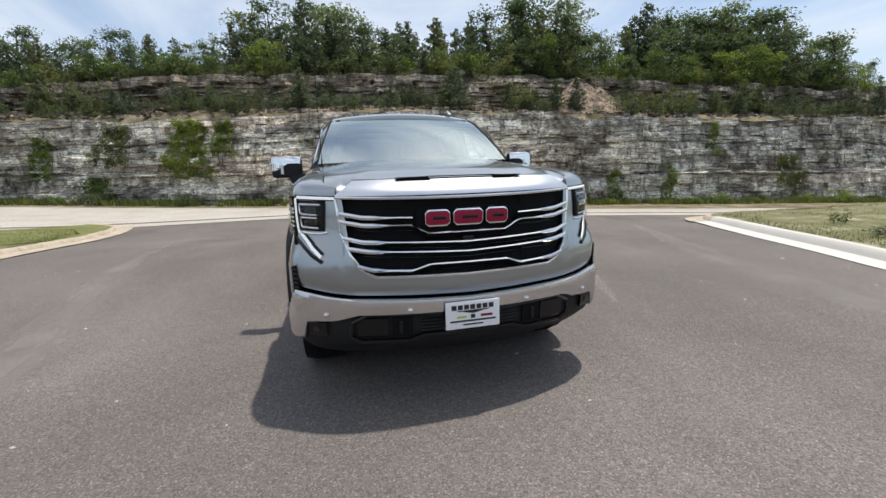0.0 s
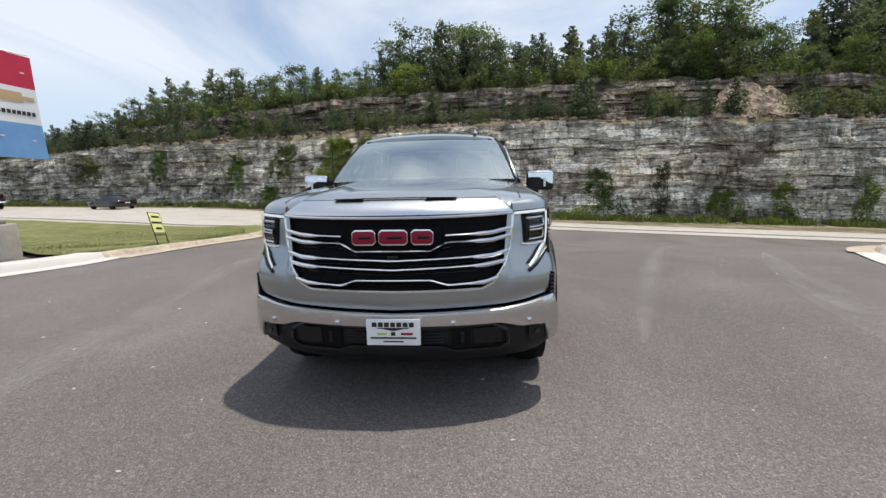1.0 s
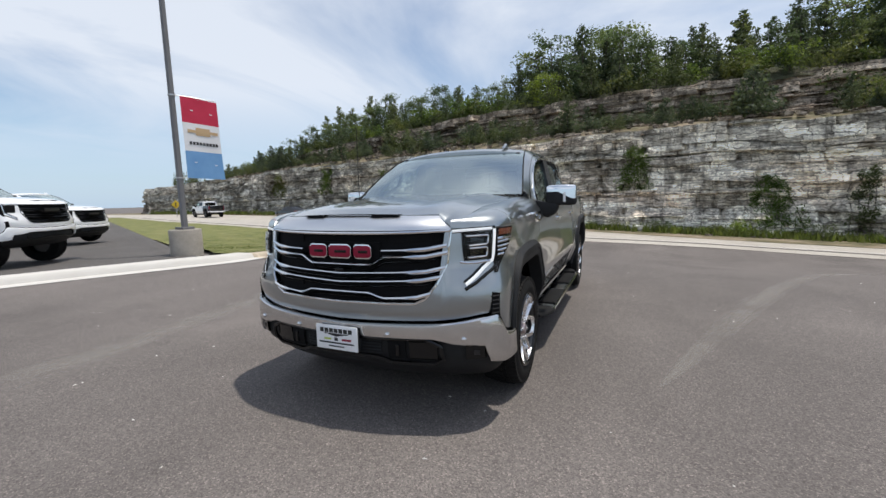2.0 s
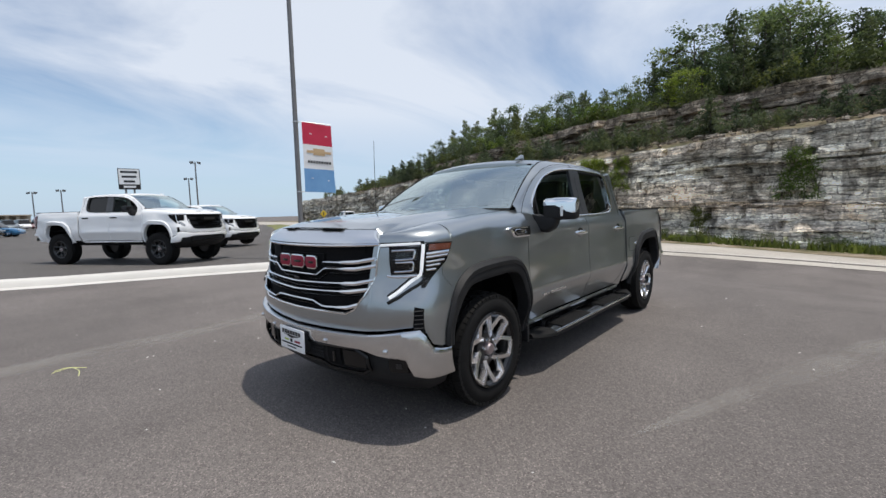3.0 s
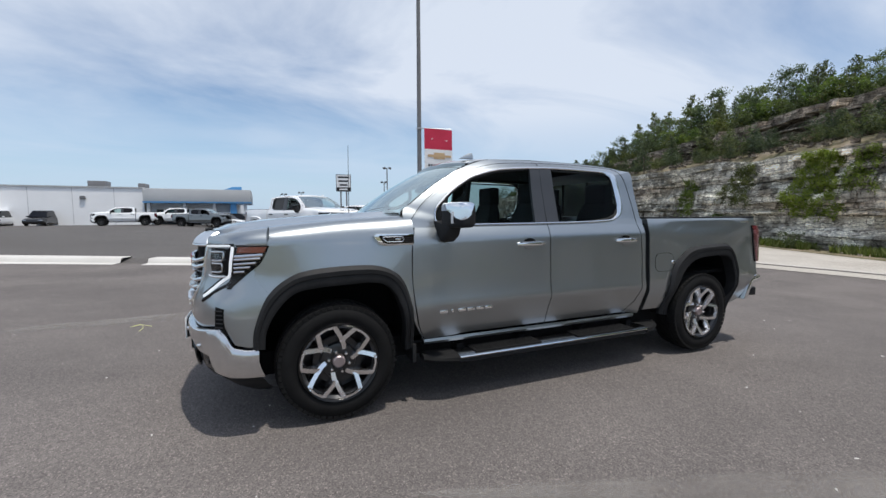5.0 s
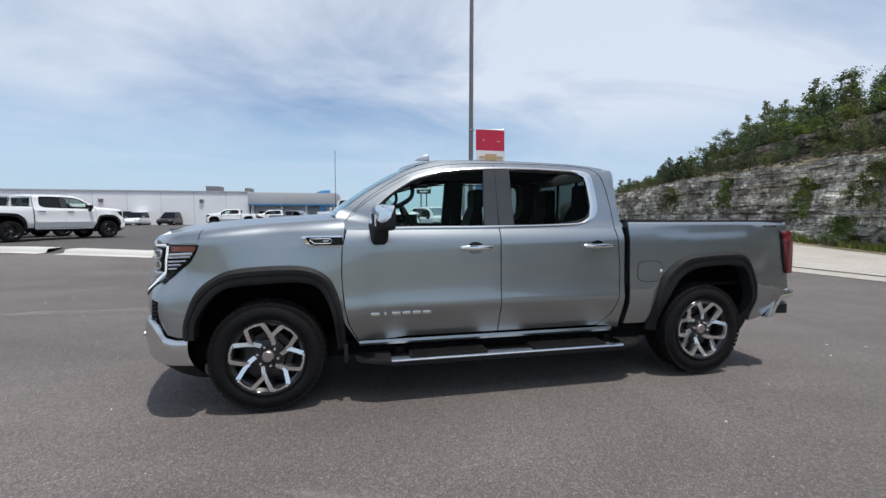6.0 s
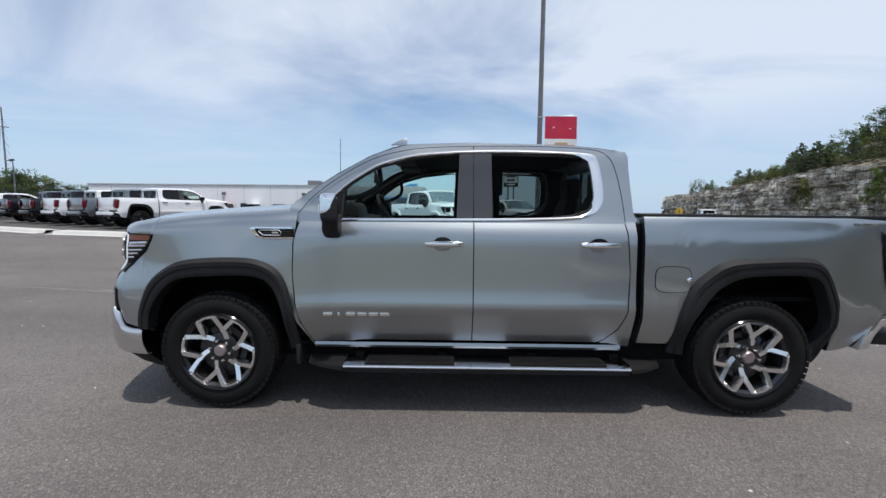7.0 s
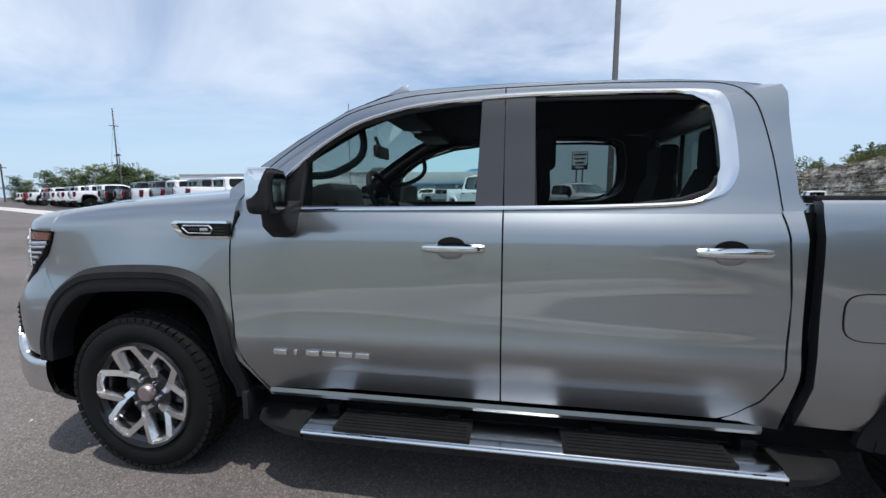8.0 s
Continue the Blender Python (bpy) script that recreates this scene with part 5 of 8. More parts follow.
        part("spoke_bridge", blade(bridge, 0.03, 0.0), spoke_mat, wheel, angle=25)
    if far:
        part("spokes", joined, spoke_mat, wheel, angle=25)
    part("brake_disc", ring_lathe(bmesh.new(), [(-0.115, 0.07), (-0.115, 0.17), (-0.09, 0.17), (-0.09, 0.07)], 32), POCKET, wheel, "dark steel brake disc")
    part("hub_cap", ring_lathe(bmesh.new(), [(-0.07, 0.046), (-0.034, 0.044), (-0.026, 0.040), (-0.021, 0.034), (-0.020, 0.0)], 28), HUB, wheel, "dull metal hub cap")
    for k in range(0 if far else 6):
        a = 2 * math.pi * k / 6
        bm = ring_lathe(bmesh.new(), [(-0.07, 0.013), (-0.030, 0.0125), (-0.022, 0.009), (-0.020, 0.0)], 8)
        for v in bm.verts:
            v.co += Vector((0, 0.072 * math.cos(a + 0.5), 0.072 * math.sin(a + 0.5)))
        part("lug_nut", bm, BRIGHT, wheel)
    return wheel


def set_wheels(truck, hero, spoke_mat, radius=0.42, drop=0.0, width=0.275, far=False):
    for x, y in ((0.998, 0), (0.998, WHEELBASE), (-0.998, 0), (-0.998, WHEELBASE)):
        at = pose(x, y, radius - drop, 0 if x > 0 else 0, 0, 0 if x > 0 else 180)
        build_wheel(truck, at @ pose(0, 0, 0, 17 * (1 + y), 0, 0), hero, spoke_mat, radius, width, far=far)


# -- body --
def build_body(truck, paint, hero, trim):
    def door(edge0, edge1, n):
        zs = [0.486, 0.52, 0.56, 0.61, 0.66, 0.70, 0.735, 0.765, 0.80, 0.85, 0.92, 1.0, 1.08, 1.16, 1.22, 1.255, 1.285, 1.315, 1.345]
        return panel([[(side_x(y, z), y, z) for y in spaced(edge0(z), edge1(z), n)] for z in zs], (-0.035, 0, 0))

    mid = 1.795
    both("front_door", lambda: door(lambda z: along(DOOR_FRONT, z) + 0.004, lambda z: mid - 0.0035, 20 if hero else 8), paint, truck)
    both("rear_door", lambda: door(lambda z: mid + 0.0035, lambda z: along(DOOR_REAR, z) - 0.004, 20 if hero else 8), paint, truck)

    def fender():
        rows = []
        n = 44 if hero else 22
        for i in range(n + 1):
            f = i / n
            col = []
            y1 = -0.425 + f * (0.57 + 0.425)
            zb = over_arch(ARCH_FRONT, y1, 0.43)
            for v in [0, 0.12, 0.25, 0.4, 0.55, 0.7, 0.82, 0.92, 1.0]:
                z = zb + (1.262 - zb) * v
                shift = (along(FENDER_FRONT, z) + 0.425) * (1 - f) * (1 if i == 0 else min(v / 0.3, 1))
                y = -0.425 + f * (along(DOOR_FRONT, z) - 0.004 + 0.425) + shift
                col.append((skin_x(y, z), y, z))
            y = -0.420 + f * (along(DOOR_FRONT, 1.30) - 0.004 + 0.420)
            ze = curve_at(HOOD_EDGE, y)
            s = skin_x(y, 1.262)
            for u in (0.18, 0.36, 0.54, 0.72, 0.88, 1.0):
                a = u * math.pi / 2
                col.append((0.772 + (s - 0.772) * math.cos(a) ** 0.72, y, 1.262 + (ze - 1.262) * math.sin(a)))
            rows.append(col)
        return panel(rows, (-0.03, 0, 0))
    both("fender", fender, paint, truck)

    def cowl_corner():
        rows = []
        for f in spaced(0, 1, 5):
            y = 0.56 + 0.09 * f
            rows.append([(0.915 - 0.03 * f, y, 1.365 + 0.012 * f), (0.885 - 0.03 * f, y, 1.41 + 0.03 * f), (0.84, y, 1.435 + 0.03 * f), (0.775, y, 1.445 + 0.02 * f)])
        return panel(rows, (0, 0, -0.03))
    both("cowl_corner", cowl_corner, paint, truck)

    def lamp_cap():
        rows = []
        for f in spaced(0, 1, 14):
            s = 3.2 + f * 3.8
            lo = nose(s, 1.254, 0.004)
            y = -0.775 + f * 0.352
            hi = Vector((0.70 + 0.072 * min(f * 3, 1), y, curve_at(HOOD_EDGE, y)))
            row = []
            for u in (0, 0.18, 0.36, 0.54, 0.72, 0.88, 1.0):
                a = u * math.pi / 2
                c, s1 = math.cos(a) ** 0.72, math.sin(a)
                row.append((hi.x + (lo.x - hi.x) * c, hi.y + (lo.y - hi.y) * c, lo.z + (hi.z - lo.z) * s1))
            rows.append(row)
        return panel(rows, (-0.005, 0.015, -0.02))
    both("fender_cap", lamp_cap, paint, truck)

    # front fascia round the grille
    WIDE = 1.03

    def grille_low(x):
        x = x / WIDE
        return along([(0, 0.795), (0.50, 0.80), (0.565, 0.835), (0.63, 0.93), (0.672, 1.05), (0.69, 1.25)], abs(x))

    def bumper_top(s):
        return along([(0, 0.672), (2.5, 0.69), (4.2, 0.725), (5.1, 0.735), (5.5, 0.695), (5.9, 0.618), (6.5, 0.594), (8, 0.585)], abs(s))

    rows = []
    for f in spaced(-1, 1, 81 if hero else 45):
        col = []
        for v in [0, 0.06, 0.14, 0.25, 0.38, 0.52, 0.66, 0.8, 0.92, 1.0]:
            s = 7.9 * f
            lo = bumper_top(s) + 0.012
            hi = grille_low(nose(s, 0.84).x) if abs(s) < 2.55 else (grille_low(nose(s, 0.95).x) if abs(s) < 3.2 else 1.25)
            z = lo + (hi - lo) * v
            lim = along([(0.55, -0.515), (0.72, -0.512), (0.80, -0.49), (0.85, -0.465), (0.92, -0.432), (0.945, -0.432), (1.02, -0.502), (1.08, -0.535), (1.13, -0.505), (1.20, -0.465), (1.30, -0.45)], z)
            p = nose(s, z)
            k = 0
            while p.y > lim and k < 160:
                s *= 0.996
                p = nose(s, z)
                k += 1
            # the tuck above the bumper
            p.y += 0.018 * max(0, 1 - (z - lo) / 0.05)
            col.append(p)
        rows.append(col)
    part("front_fascia", panel(rows, (0, 0.03, 0)), paint, truck)

    # chrome bumper bar
    rows = []
    for f in spaced(-1, 1, 97 if hero else 49):
        s = 7.0 * f
        a = abs(s)
        lo = along([(0, 0.588), (2.35, 0.590), (2.9, 0.560), (3.3, 0.552), (4.45, 0.545), (4.6, 0.440), (5.5, 0.420), (7, 0.408)], a)
        hi = bumper_top(s) - 0.004
        col = [nose(s, hi, -0.03), nose(s, hi, 0.012)]
        for v in (0.06, 0.2, 0.4, 0.6, 0.8, 0.94):
            z = hi + (lo - hi) * v
            col.append(nose(s, z, 0.018 + 0.006 * math.sin(math.pi * min(v * 1.05, 1)) ** 0.5))
        col += [nose(s, lo, 0.010), nose(s, lo, -0.03)]
        rows.append(col)
    part("front_bumper", panel(rows, (0, 0.012, 0)), SATIN if trim == "chrome" else paint, truck, "satin chrome front bumper" if trim == "chrome" else "")

    # black valance under it
    rows = []
    for f in spaced(-1, 1, 61):
        s = 6.75 * f
        col = []
        for z, back in ((0.60, -0.006), (0.55, -0.004), (0.50, 0.0), (0.44, 0.002), (0.405, 0.0), (0.37, -0.03), (0.32, -0.07), (0.27, -0.14), (0.235, -0.22)):
            col.append(nose(s, z, back - 0.018))
        rows.append(col)
    part("valance", panel(rows, (0, 0.02, 0)), PLASTIC, truck, "black plastic lower valance")

    # grille
    rows = []
    for x in spaced(-0.70, 0.70, 41):
        lo = min(grille_low(x * WIDE), 1.20)
        rows.append([nose(s_of_x(x * WIDE, lo + (1.255 - lo) * v), lo + (1.255 - lo) * v, -0.034) for v in (0, 0.25, 0.5, 0.75, 1)])
    grille = part("grille", panel(rows, (0, 0.02, 0)), DARK, truck, "black grille with bright bars")

    def g(x, z, out=0.0):
        return nose(s_of_x(x * WIDE, z), z, out)

    def gline(pts, out, n=40):
        xs = spaced(pts[0][0], pts[-1][0], n)
        return [g(x, along(pts, x), out) for x in xs]

    bright = BRIGHT if trim == "chrome" else GLOSS_BLACK
    bars = [
        ([(-0.675, 1.155), (-0.56, 1.133), (-0.30, 1.126)], 12), ([(0.30, 1.126), (0.56, 1.133), (0.675, 1.155)], 12),
        ([(-0.678, 1.112), (-0.56, 1.090), (-0.305, 1.085), (-0.222, 1.037), (0.222, 1.037), (0.305, 1.085), (0.56, 1.090), (0.678, 1.112)], 60),
        ([(-0.668, 1.022), (-0.565, 1.000), (0, 0.980), (0.565, 1.000), (0.668, 1.022)], 40),
        ([(-0.645, 0.966), (-0.53, 0.948), (0, 0.928), (0.53, 0.948), (0.645, 0.966)], 40),
        ([(-0.60, 0.872), (-0.52, 0.848), (-0.31, 0.838), (-0.22, 0.868), (0.22, 0.868), (0.31, 0.838), (0.52, 0.848), (0.60, 0.872)], 60),
    ]
    for pts, n in bars:
        n = n if hero else max(n // 2, 6)
        path = gline(pts, -0.006, n)
        broad = [min(max((abs(p.x) / WIDE - 0.43) / 0.08, 0), 1) for p in path]
        part("grille_bar", bar(path, 0.045, [0.0115 + 0.012 * w * w * (3 - 2 * w) for w in broad]), bright, grille, "bright grille bar")
        part("grille_bar", bar(gline([(x * 0.985, z - 0.034) for x, z in pts], -0.030, n), 0.03, 0.009), GLOSS_BLACK, grille)
    # outer slots are doubled near the lamps
    for sx in (-1, 1):
        for z in (1.195, 1.055, 0.905):
            x0, x1 = 0.33, 0.60
            pts = [(sx * x0, z), (sx * x1, z + 0.012)]
            if sx < 0:
                pts = pts[::-1]
            part("grille_slot", bar(gline(pts, -0.035, 8), 0.02, 0.05), DARK, grille)
    rim_pts = [(-0.688, 1.238), (-0.672, 1.05), (-0.63, 0.93), (-0.565, 0.838), (-0.50, 0.806), (0, 0.798), (0.50, 0.806), (0.565, 0.838), (0.63, 0.93), (0.672, 1.05), (0.688, 1.238)]
    dense = []
    for (a, b), (c, d) in zip(rim_pts, rim_pts[1:]):
        dense += [(a + (c - a) * k / 6, b + (d - b) * k / 6) for k in range(6)]
    dense.append(rim_pts[-1])
    part("grille_frame", tube(bmesh.new(), [g(x, z, 0.0) for x, z in dense], 0.008, 6), bright, grille, "thin bright grille surround")
    part("grille_header", bar([g(x, 1.232 + 0.012 * (abs(x) / 0.69) ** 2, 0.0) for x in spaced(-0.69, 0.69, 30)], 0.03, 0.016), bright, grille)
    # emblem: three plain red blocks with bright rims
    if hero:
        emblem = part("emblem", bar(gline([(-0.275, 1.118), (0.275, 1.118)], -0.030, 12), 0.02, 0.115), DARK, truck, "emblem of three red blocks edged in chrome")
        for x0, x1 in ((-0.242, -0.098), (-0.082, 0.092), (0.108, 0.242)):
            c, hw = (x0 + x1) / 2, (x1 - x0) / 2
            yy = g(c, 1.12, 0.012).y
            bm = bevel_all(prism(bmesh.new(), [(c - hw, 1.090), (c - hw + 0.02, 1.072), (c + hw - 0.02, 1.072), (c + hw, 1.090), (c + hw, 1.148), (c + hw - 0.02, 1.166), (c - hw + 0.02, 1.166), (c - hw, 1.148)], "y", yy + 0.004, yy + 0.03), 0.004)
            blk = part("emblem_rim", bm, CHROME, emblem, "chrome rim")
            i = 0.0045
            bm = bevel_all(prism(bmesh.new(), [(c - hw + i, 1.092), (c - hw + 0.024, 1.081), (c + hw - 0.024, 1.081), (c + hw - i, 1.092), (c + hw - i, 1.146), (c + hw - 0.024, 1.157), (c - hw + 0.024, 1.157), (c - hw + i, 1.146)], "y", yy - 0.001, yy + 0.015), 0.003)
            part("emblem_block", bm, EMBLEM_RED, blk, "red enamel block")
            part("emblem_slot", bx(c - hw * 0.40, c + hw * 0.62, yy - 0.0025, yy + 0.006, 1.110, 1.127, 0.002), GLOSS_BLACK, blk)
        part("camera_eye", bevel_all(prism(bmesh.new(), [(-0.035, 0.992), (0.035, 0.992), (0.03, 1.012), (-0.03, 1.012)], "y", g(0, 1.0, 0.01).y, g(0, 1.0, -0.03).y), 0.003), GLOSS_BLACK, grille)
    else:
        part("emblem", bar(gline([(-0.22, 1.118), (0.22, 1.118)], 0.012, 6), 0.03, 0.07), SATIN if trim == "chrome" else POCKET, truck, "plain emblem block")

    # hood lip, hood
    rows = []
    for x in spaced(-1, 1, 41):
        col = []
        for v in (0, 0.15, 0.35, 0.6, 0.82, 1.0):
            hw = 0.712 - 0.10 * v
            z = 1.247 + (1.336 - 1.247) * v
            p = nose(s_of_x(x * hw), 1.247, 0.010)
            col.append((x * hw, p.y + 0.03 * v + 0.075 * v**2.2, z + 0.006 * (abs(x) ** 2) * (1 - v) - 0.006 * x * x * v))
        rows.append(col)
    part("hood_lip", panel(rows, (0, 0.02, -0.004)), LIP if trim == "chrome" else paint, truck, "chrome lip along the hood's front" if trim == "chrome" else "")

    def hood_z(x, y):
        e, m = curve_at(HOOD_EDGE, y), curve_at(HOOD_MID, y)
        a = min(abs(x) / 0.77, 1)
        crease = 0.010 * math.exp(-((abs(x) - 0.50) / 0.09) ** 2) * min(max((y + 0.86) / 0.3, 0), 1)
        return e + (m - e) * (1 - a**2.6) + crease
    rows = []
    for x in spaced(-0.766, 0.766, 49 if hero else 25):
        a = abs(x)
        yf = nose(s_of_x(x), 1.25, 0.0).y + (0.108 if a < 0.61 else 0.108 - 0.09 * min((a - 0.61) / 0.1, 1))
        yr = 0.50 + 0.14 * (a / 0.77) ** 2
        col = []
        for v in (0, 0.015, 0.04, 0.08, 0.14, 0.22, 0.32, 0.44, 0.56, 0.68, 0.8, 0.9, 0.97, 1.0):
            y = yf + (yr - yf) * v
            z = hood_z(x, y)
            if v < 0.08 and a < 0.61:
                z = min(z, 1.338 + v * 0.3)
            elif a >= 0.61 and v < 0.15:
                r = 1 - v / 0.15
                z = 1.258 + (z - 1.258) * (1 - r * r) ** 0.5
            if v == 1.0:
                z -= 0.02
            col.append((x, y, z))
        rows.append(col)
    part("hood", panel(rows, (0, 0.0, -0.02)), paint, truck, angle=50)
    # scoops in the lip's upper edge
    for sx in (-1, 1):
        pts = [(sx * 0.375, 1.342), (sx * 0.20, 1.345), (sx * 0.185, 1.326), (sx * 0.30, 1.322)]
        yy = nose(s_of_x(0.28), 1.25, 0.0).y + 0.085
        bm = prism(bmesh.new(), pts if sx > 0 else pts[::-1], "y", yy - 0.014, yy + 0.05)
        for v in bm.verts:
            v.co.y += 0.22 * (abs(v.co.x) ** 2 - 0.08)
        part("hood_scoop", bm, DARK, truck, "black hood scoop")
    part("scoop_bridge", bar([(x, nose(s_of_x(x), 1.25).y + 0.094, 1.344) for x in spaced(-0.20, 0.20, 9)], 0.02, 0.006), DARK, truck)

    # flares and wheel wells
    def flare(outer, inner):
        def make():
            rows = []
            each = 1 if hero else 2
            for (ya, za), (yb, zb) in zip(outer[::each], inner[::each]):
                xa, xb = skin_x(ya, max(za, 0.5)), skin_x(yb, max(zb, 0.5))
                base = max(xa, xb)
                rows.append([(xa - 0.02, ya, za), (xa + 0.010, ya, za), (base + 0.027, ya * 0.78 + yb * 0.22, za * 0.78 + zb * 0.22), (base + 0.025, ya * 0.55 + yb * 0.45, za * 0.55 + zb * 0.45), (base + 0.017, ya * 0.49 + yb * 0.51, za * 0.49 + zb * 0.51), (base + 0.020, ya * 0.18 + yb * 0.82, za * 0.18 + zb * 0.82), (base + 0.012, yb, zb), (base - 0.09, yb, zb - 0.004)])
            bm = bmesh.new()
            grid(bm, rows)
            return bm
        return make
    flare_mat = PLASTIC if trim == "chrome" else paint
    both("wheel_flare", flare(ARCH_FRONT, ARCH_FRONT_IN), flare_mat, truck, "black plastic wheel flare" if trim == "chrome" else "")
    both("wheel_flare", flare(ARCH_REAR, ARCH_REAR_IN), flare_mat, truck, "black plastic wheel flare" if trim == "chrome" else "")

    def well(outer, inner):
        def make():
            L = [(0.6 * a[0] + 0.4 * b[0], 0.6 * a[1] + 0.4 * b[1]) for a, b in zip(outer[::3], inner[::3])]
            bm = bmesh.new()
            grid(bm, [[(0.955, y, z) for y, z in L], [(0.55, y, z) for y, z in L]])
            bm.faces.new([bm.verts.new((0.55, y, z)) for y, z in L])
            return bm
        return make
    # wells are black all over in place of the shade inside them
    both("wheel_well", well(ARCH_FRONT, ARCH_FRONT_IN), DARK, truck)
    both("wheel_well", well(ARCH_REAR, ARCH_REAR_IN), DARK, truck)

    def mud_flap():
        return bx(0.78, 0.965, 0.545, 0.575, 0.33, 0.47, 0.006)
    both("mud_flap", mud_flap, PLASTIC, truck)

    # sill under the doors
    def sill():
        rows = []
        for y in spaced(0.66, 2.86, 14):
            rows.append([(0.880, y, 0.484), (0.899, y, 0.481), (0.905, y, 0.456), (0.897, y, 0.438), (0.87, y, 0.425), (0.79, y, 0.42)])
        return panel(rows, (-0.02, 0, 0.01))
    both("sill", sill, paint, truck)

    # box
    def bed_side():
        rows = []
        n = 46 if hero else 24
        for i in range(n + 1):
            f = i / n
            y = 2.970 + f * (4.70 - 2.970)
            zb = over_arch(ARCH_REAR, y, 0.50 if y < 3.5 else along([(4.2, 0.448), (4.385, 0.458), (4.48, 0.495), (4.57, 0.66), (4.62, 0.745), (4.7, 0.765)], y))
            col = []
            for v in [0, 0.1, 0.22, 0.36, 0.5, 0.64, 0.76, 0.86, 0.94, 1.0]:
                z = zb + (1.385 - zb) * v
                yy = y + (-0.02 * max(0, 0.75 - z) if f < 0.05 else 0)
                k = side_x(y, min(z, 1.28))
                if z > 1.27:
                    k -= 0.22 * (z - 1.27)
                col.append((k, yy, z))
            col.append((col[-1][0] - 0.012, y, 1.398))
            col.append((col[-1][0] - 0.05, y, 1.400))
            rows.append(col)
        return panel(rows, (-0.05, 0, 0))
    both("bed_side", bed_side, paint, truck)

    def rail():
        return bx(0.845, 0.915, 2.955, 4.68, 1.396, 1.416, 0.006)
    both("bed_rail", rail, PLASTIC, truck, "black plastic bed rail")
    part("bed_floor", bx(-0.86, 0.86, 2.99, 4.66, 0.80, 0.83), DARK, truck, "black lined load bed")
    part("bed_headboard", bx(-0.87, 0.87, 2.955, 2.99, 0.55, 1.385, 0.006), paint, truck)
    part("tailgate", bx(-0.80, 0.80, 4.675, 4.745, 0.80, 1.395, 0.012), paint, truck)

    def tail_lamp():
        rows = []
        for z in spaced(0.905, 1.315, 12):
            k = (z - 0.905) / 0.41
            y0 = 4.665 - 0.06 * math.sin(k * math.pi / 2) + (0.02 if k > 0.95 else 0)
            y1 = 4.765 + 0.035 * math.sin(math.pi * min(k * 0.9 + 0.1, 1))
            rows.append([(side_x(y, z) + 0.006 - 0.02 * max((y - 4.7) / 0.1, 0) ** 2, y, z) for y in spaced(y0, y1, 6)] + [(0.80, y1 + 0.006, z)])
        return panel(rows, (-0.02, -0.012, 0))
    both("tail_lamp", tail_lamp, RED_LENS, truck, "red tail lamp", 50)

    def lamp_edge():
        rows = []
        for z in spaced(0.912, 1.312, 10):
            k = (z - 0.905) / 0.41
            y0 = 4.665 - 0.06 * math.sin(k * math.pi / 2)
            rows.append([(side_x(y, z) + 0.009, y, z) for y in spaced(y0 - 0.008, y0 + 0.020, 3)])
        return panel(rows, (-0.02, 0, 0))
    both("tail_lamp_edge", lamp_edge, GLOSS_BLACK, truck, "black front edge of the tail lamp")

    def rear_bumper_end():
        side = [(4.485, 0.482), (4.555, 0.492), (4.590, 0.585), (4.640, 0.655), (4.765, 0.682), (4.765, 0.744), (4.70, 0.750), (4.615, 0.742), (4.580, 0.700), (4.53, 0.585)]
        return bevel_all(prism(bmesh.new(), side, "x", 0.80, 0.970), 0.014)
    both("rear_bumper", rear_bumper_end, CHROME if trim == "chrome" else paint, truck, "chrome rear bumper corner" if trim == "chrome" else "")
    part("rear_step", bevel_all(prism(bmesh.new(), [(-0.92, 4.56), (0.92, 4.56), (0.945, 4.73), (0.80, 4.88), (-0.80, 4.88), (-0.945, 4.73)], "z", 0.512, 0.600), 0.01), PLASTIC, truck, "black bumper step pad")
    part("rear_bumper_bar", bx(-0.80, 0.80, 4.80, 4.88, 0.56, 0.73, 0.02), CHROME if trim == "chrome" else paint, truck)
    # fuel door
    def fuel():
        out = []
        for k in range(28):
            a = 2 * math.pi * k / 28
            c, s = math.cos(a), math.sin(a)
            out.append((3.165 + 0.122 * math.copysign(abs(c) ** 0.55, c), 0.97 + 0.090 * math.copysign(abs(s) ** 0.55, s)))
        return out
    if hero:
        L = fuel()
        bm = bmesh.new()
        tube(bm, [(side_x(y, z) + 0.0005, y, z) for y, z in L] + [(side_x(*L[0]) + 0.0005, *L[0])], 0.0022, 5, False)
        part("fuel_door_gap", bm, DARK, truck)
        bm = bmesh.new()
        bm.faces.new([bm.verts.new((side_x(y, z) + 0.0035, 3.165 + (y - 3.165) * 0.975, 0.97 + (z - 0.97) * 0.975)) for y, z in L])
        part("fuel_door", bm, paint, truck)
        bm = ring_lathe(bmesh.new(), [(0, 0.020), (0.006, 0.019), (0.011, 0.012), (0.012, 0)], 16)
        for v in bm.verts:
            v.co += Vector((side_x(3.27, 0.965) + 0.003, 3.272, 0.968))
        part("fuel_latch", bm, CHROME, truck)
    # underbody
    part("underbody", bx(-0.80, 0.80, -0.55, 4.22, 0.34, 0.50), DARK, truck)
    part("axle_front", tube(bmesh.new(), [(-0.75, 0, 0.40), (0.75, 0, 0.40)], 0.05, 10), DARK, truck)
    part("axle_rear", tube(bmesh.new(), [(-0.75, WHEELBASE, 0.40), (0.75, WHEELBASE, 0.40)], 0.06, 10), DARK, truck)
    part("firewall", bx(-0.88, 0.88, 0.50, 0.56, 0.45, 1.36), DARK, truck)
    part("cab_floor", bx(-0.90, 0.90, 0.56, 2.93, 0.48, 0.52), DARK, truck)
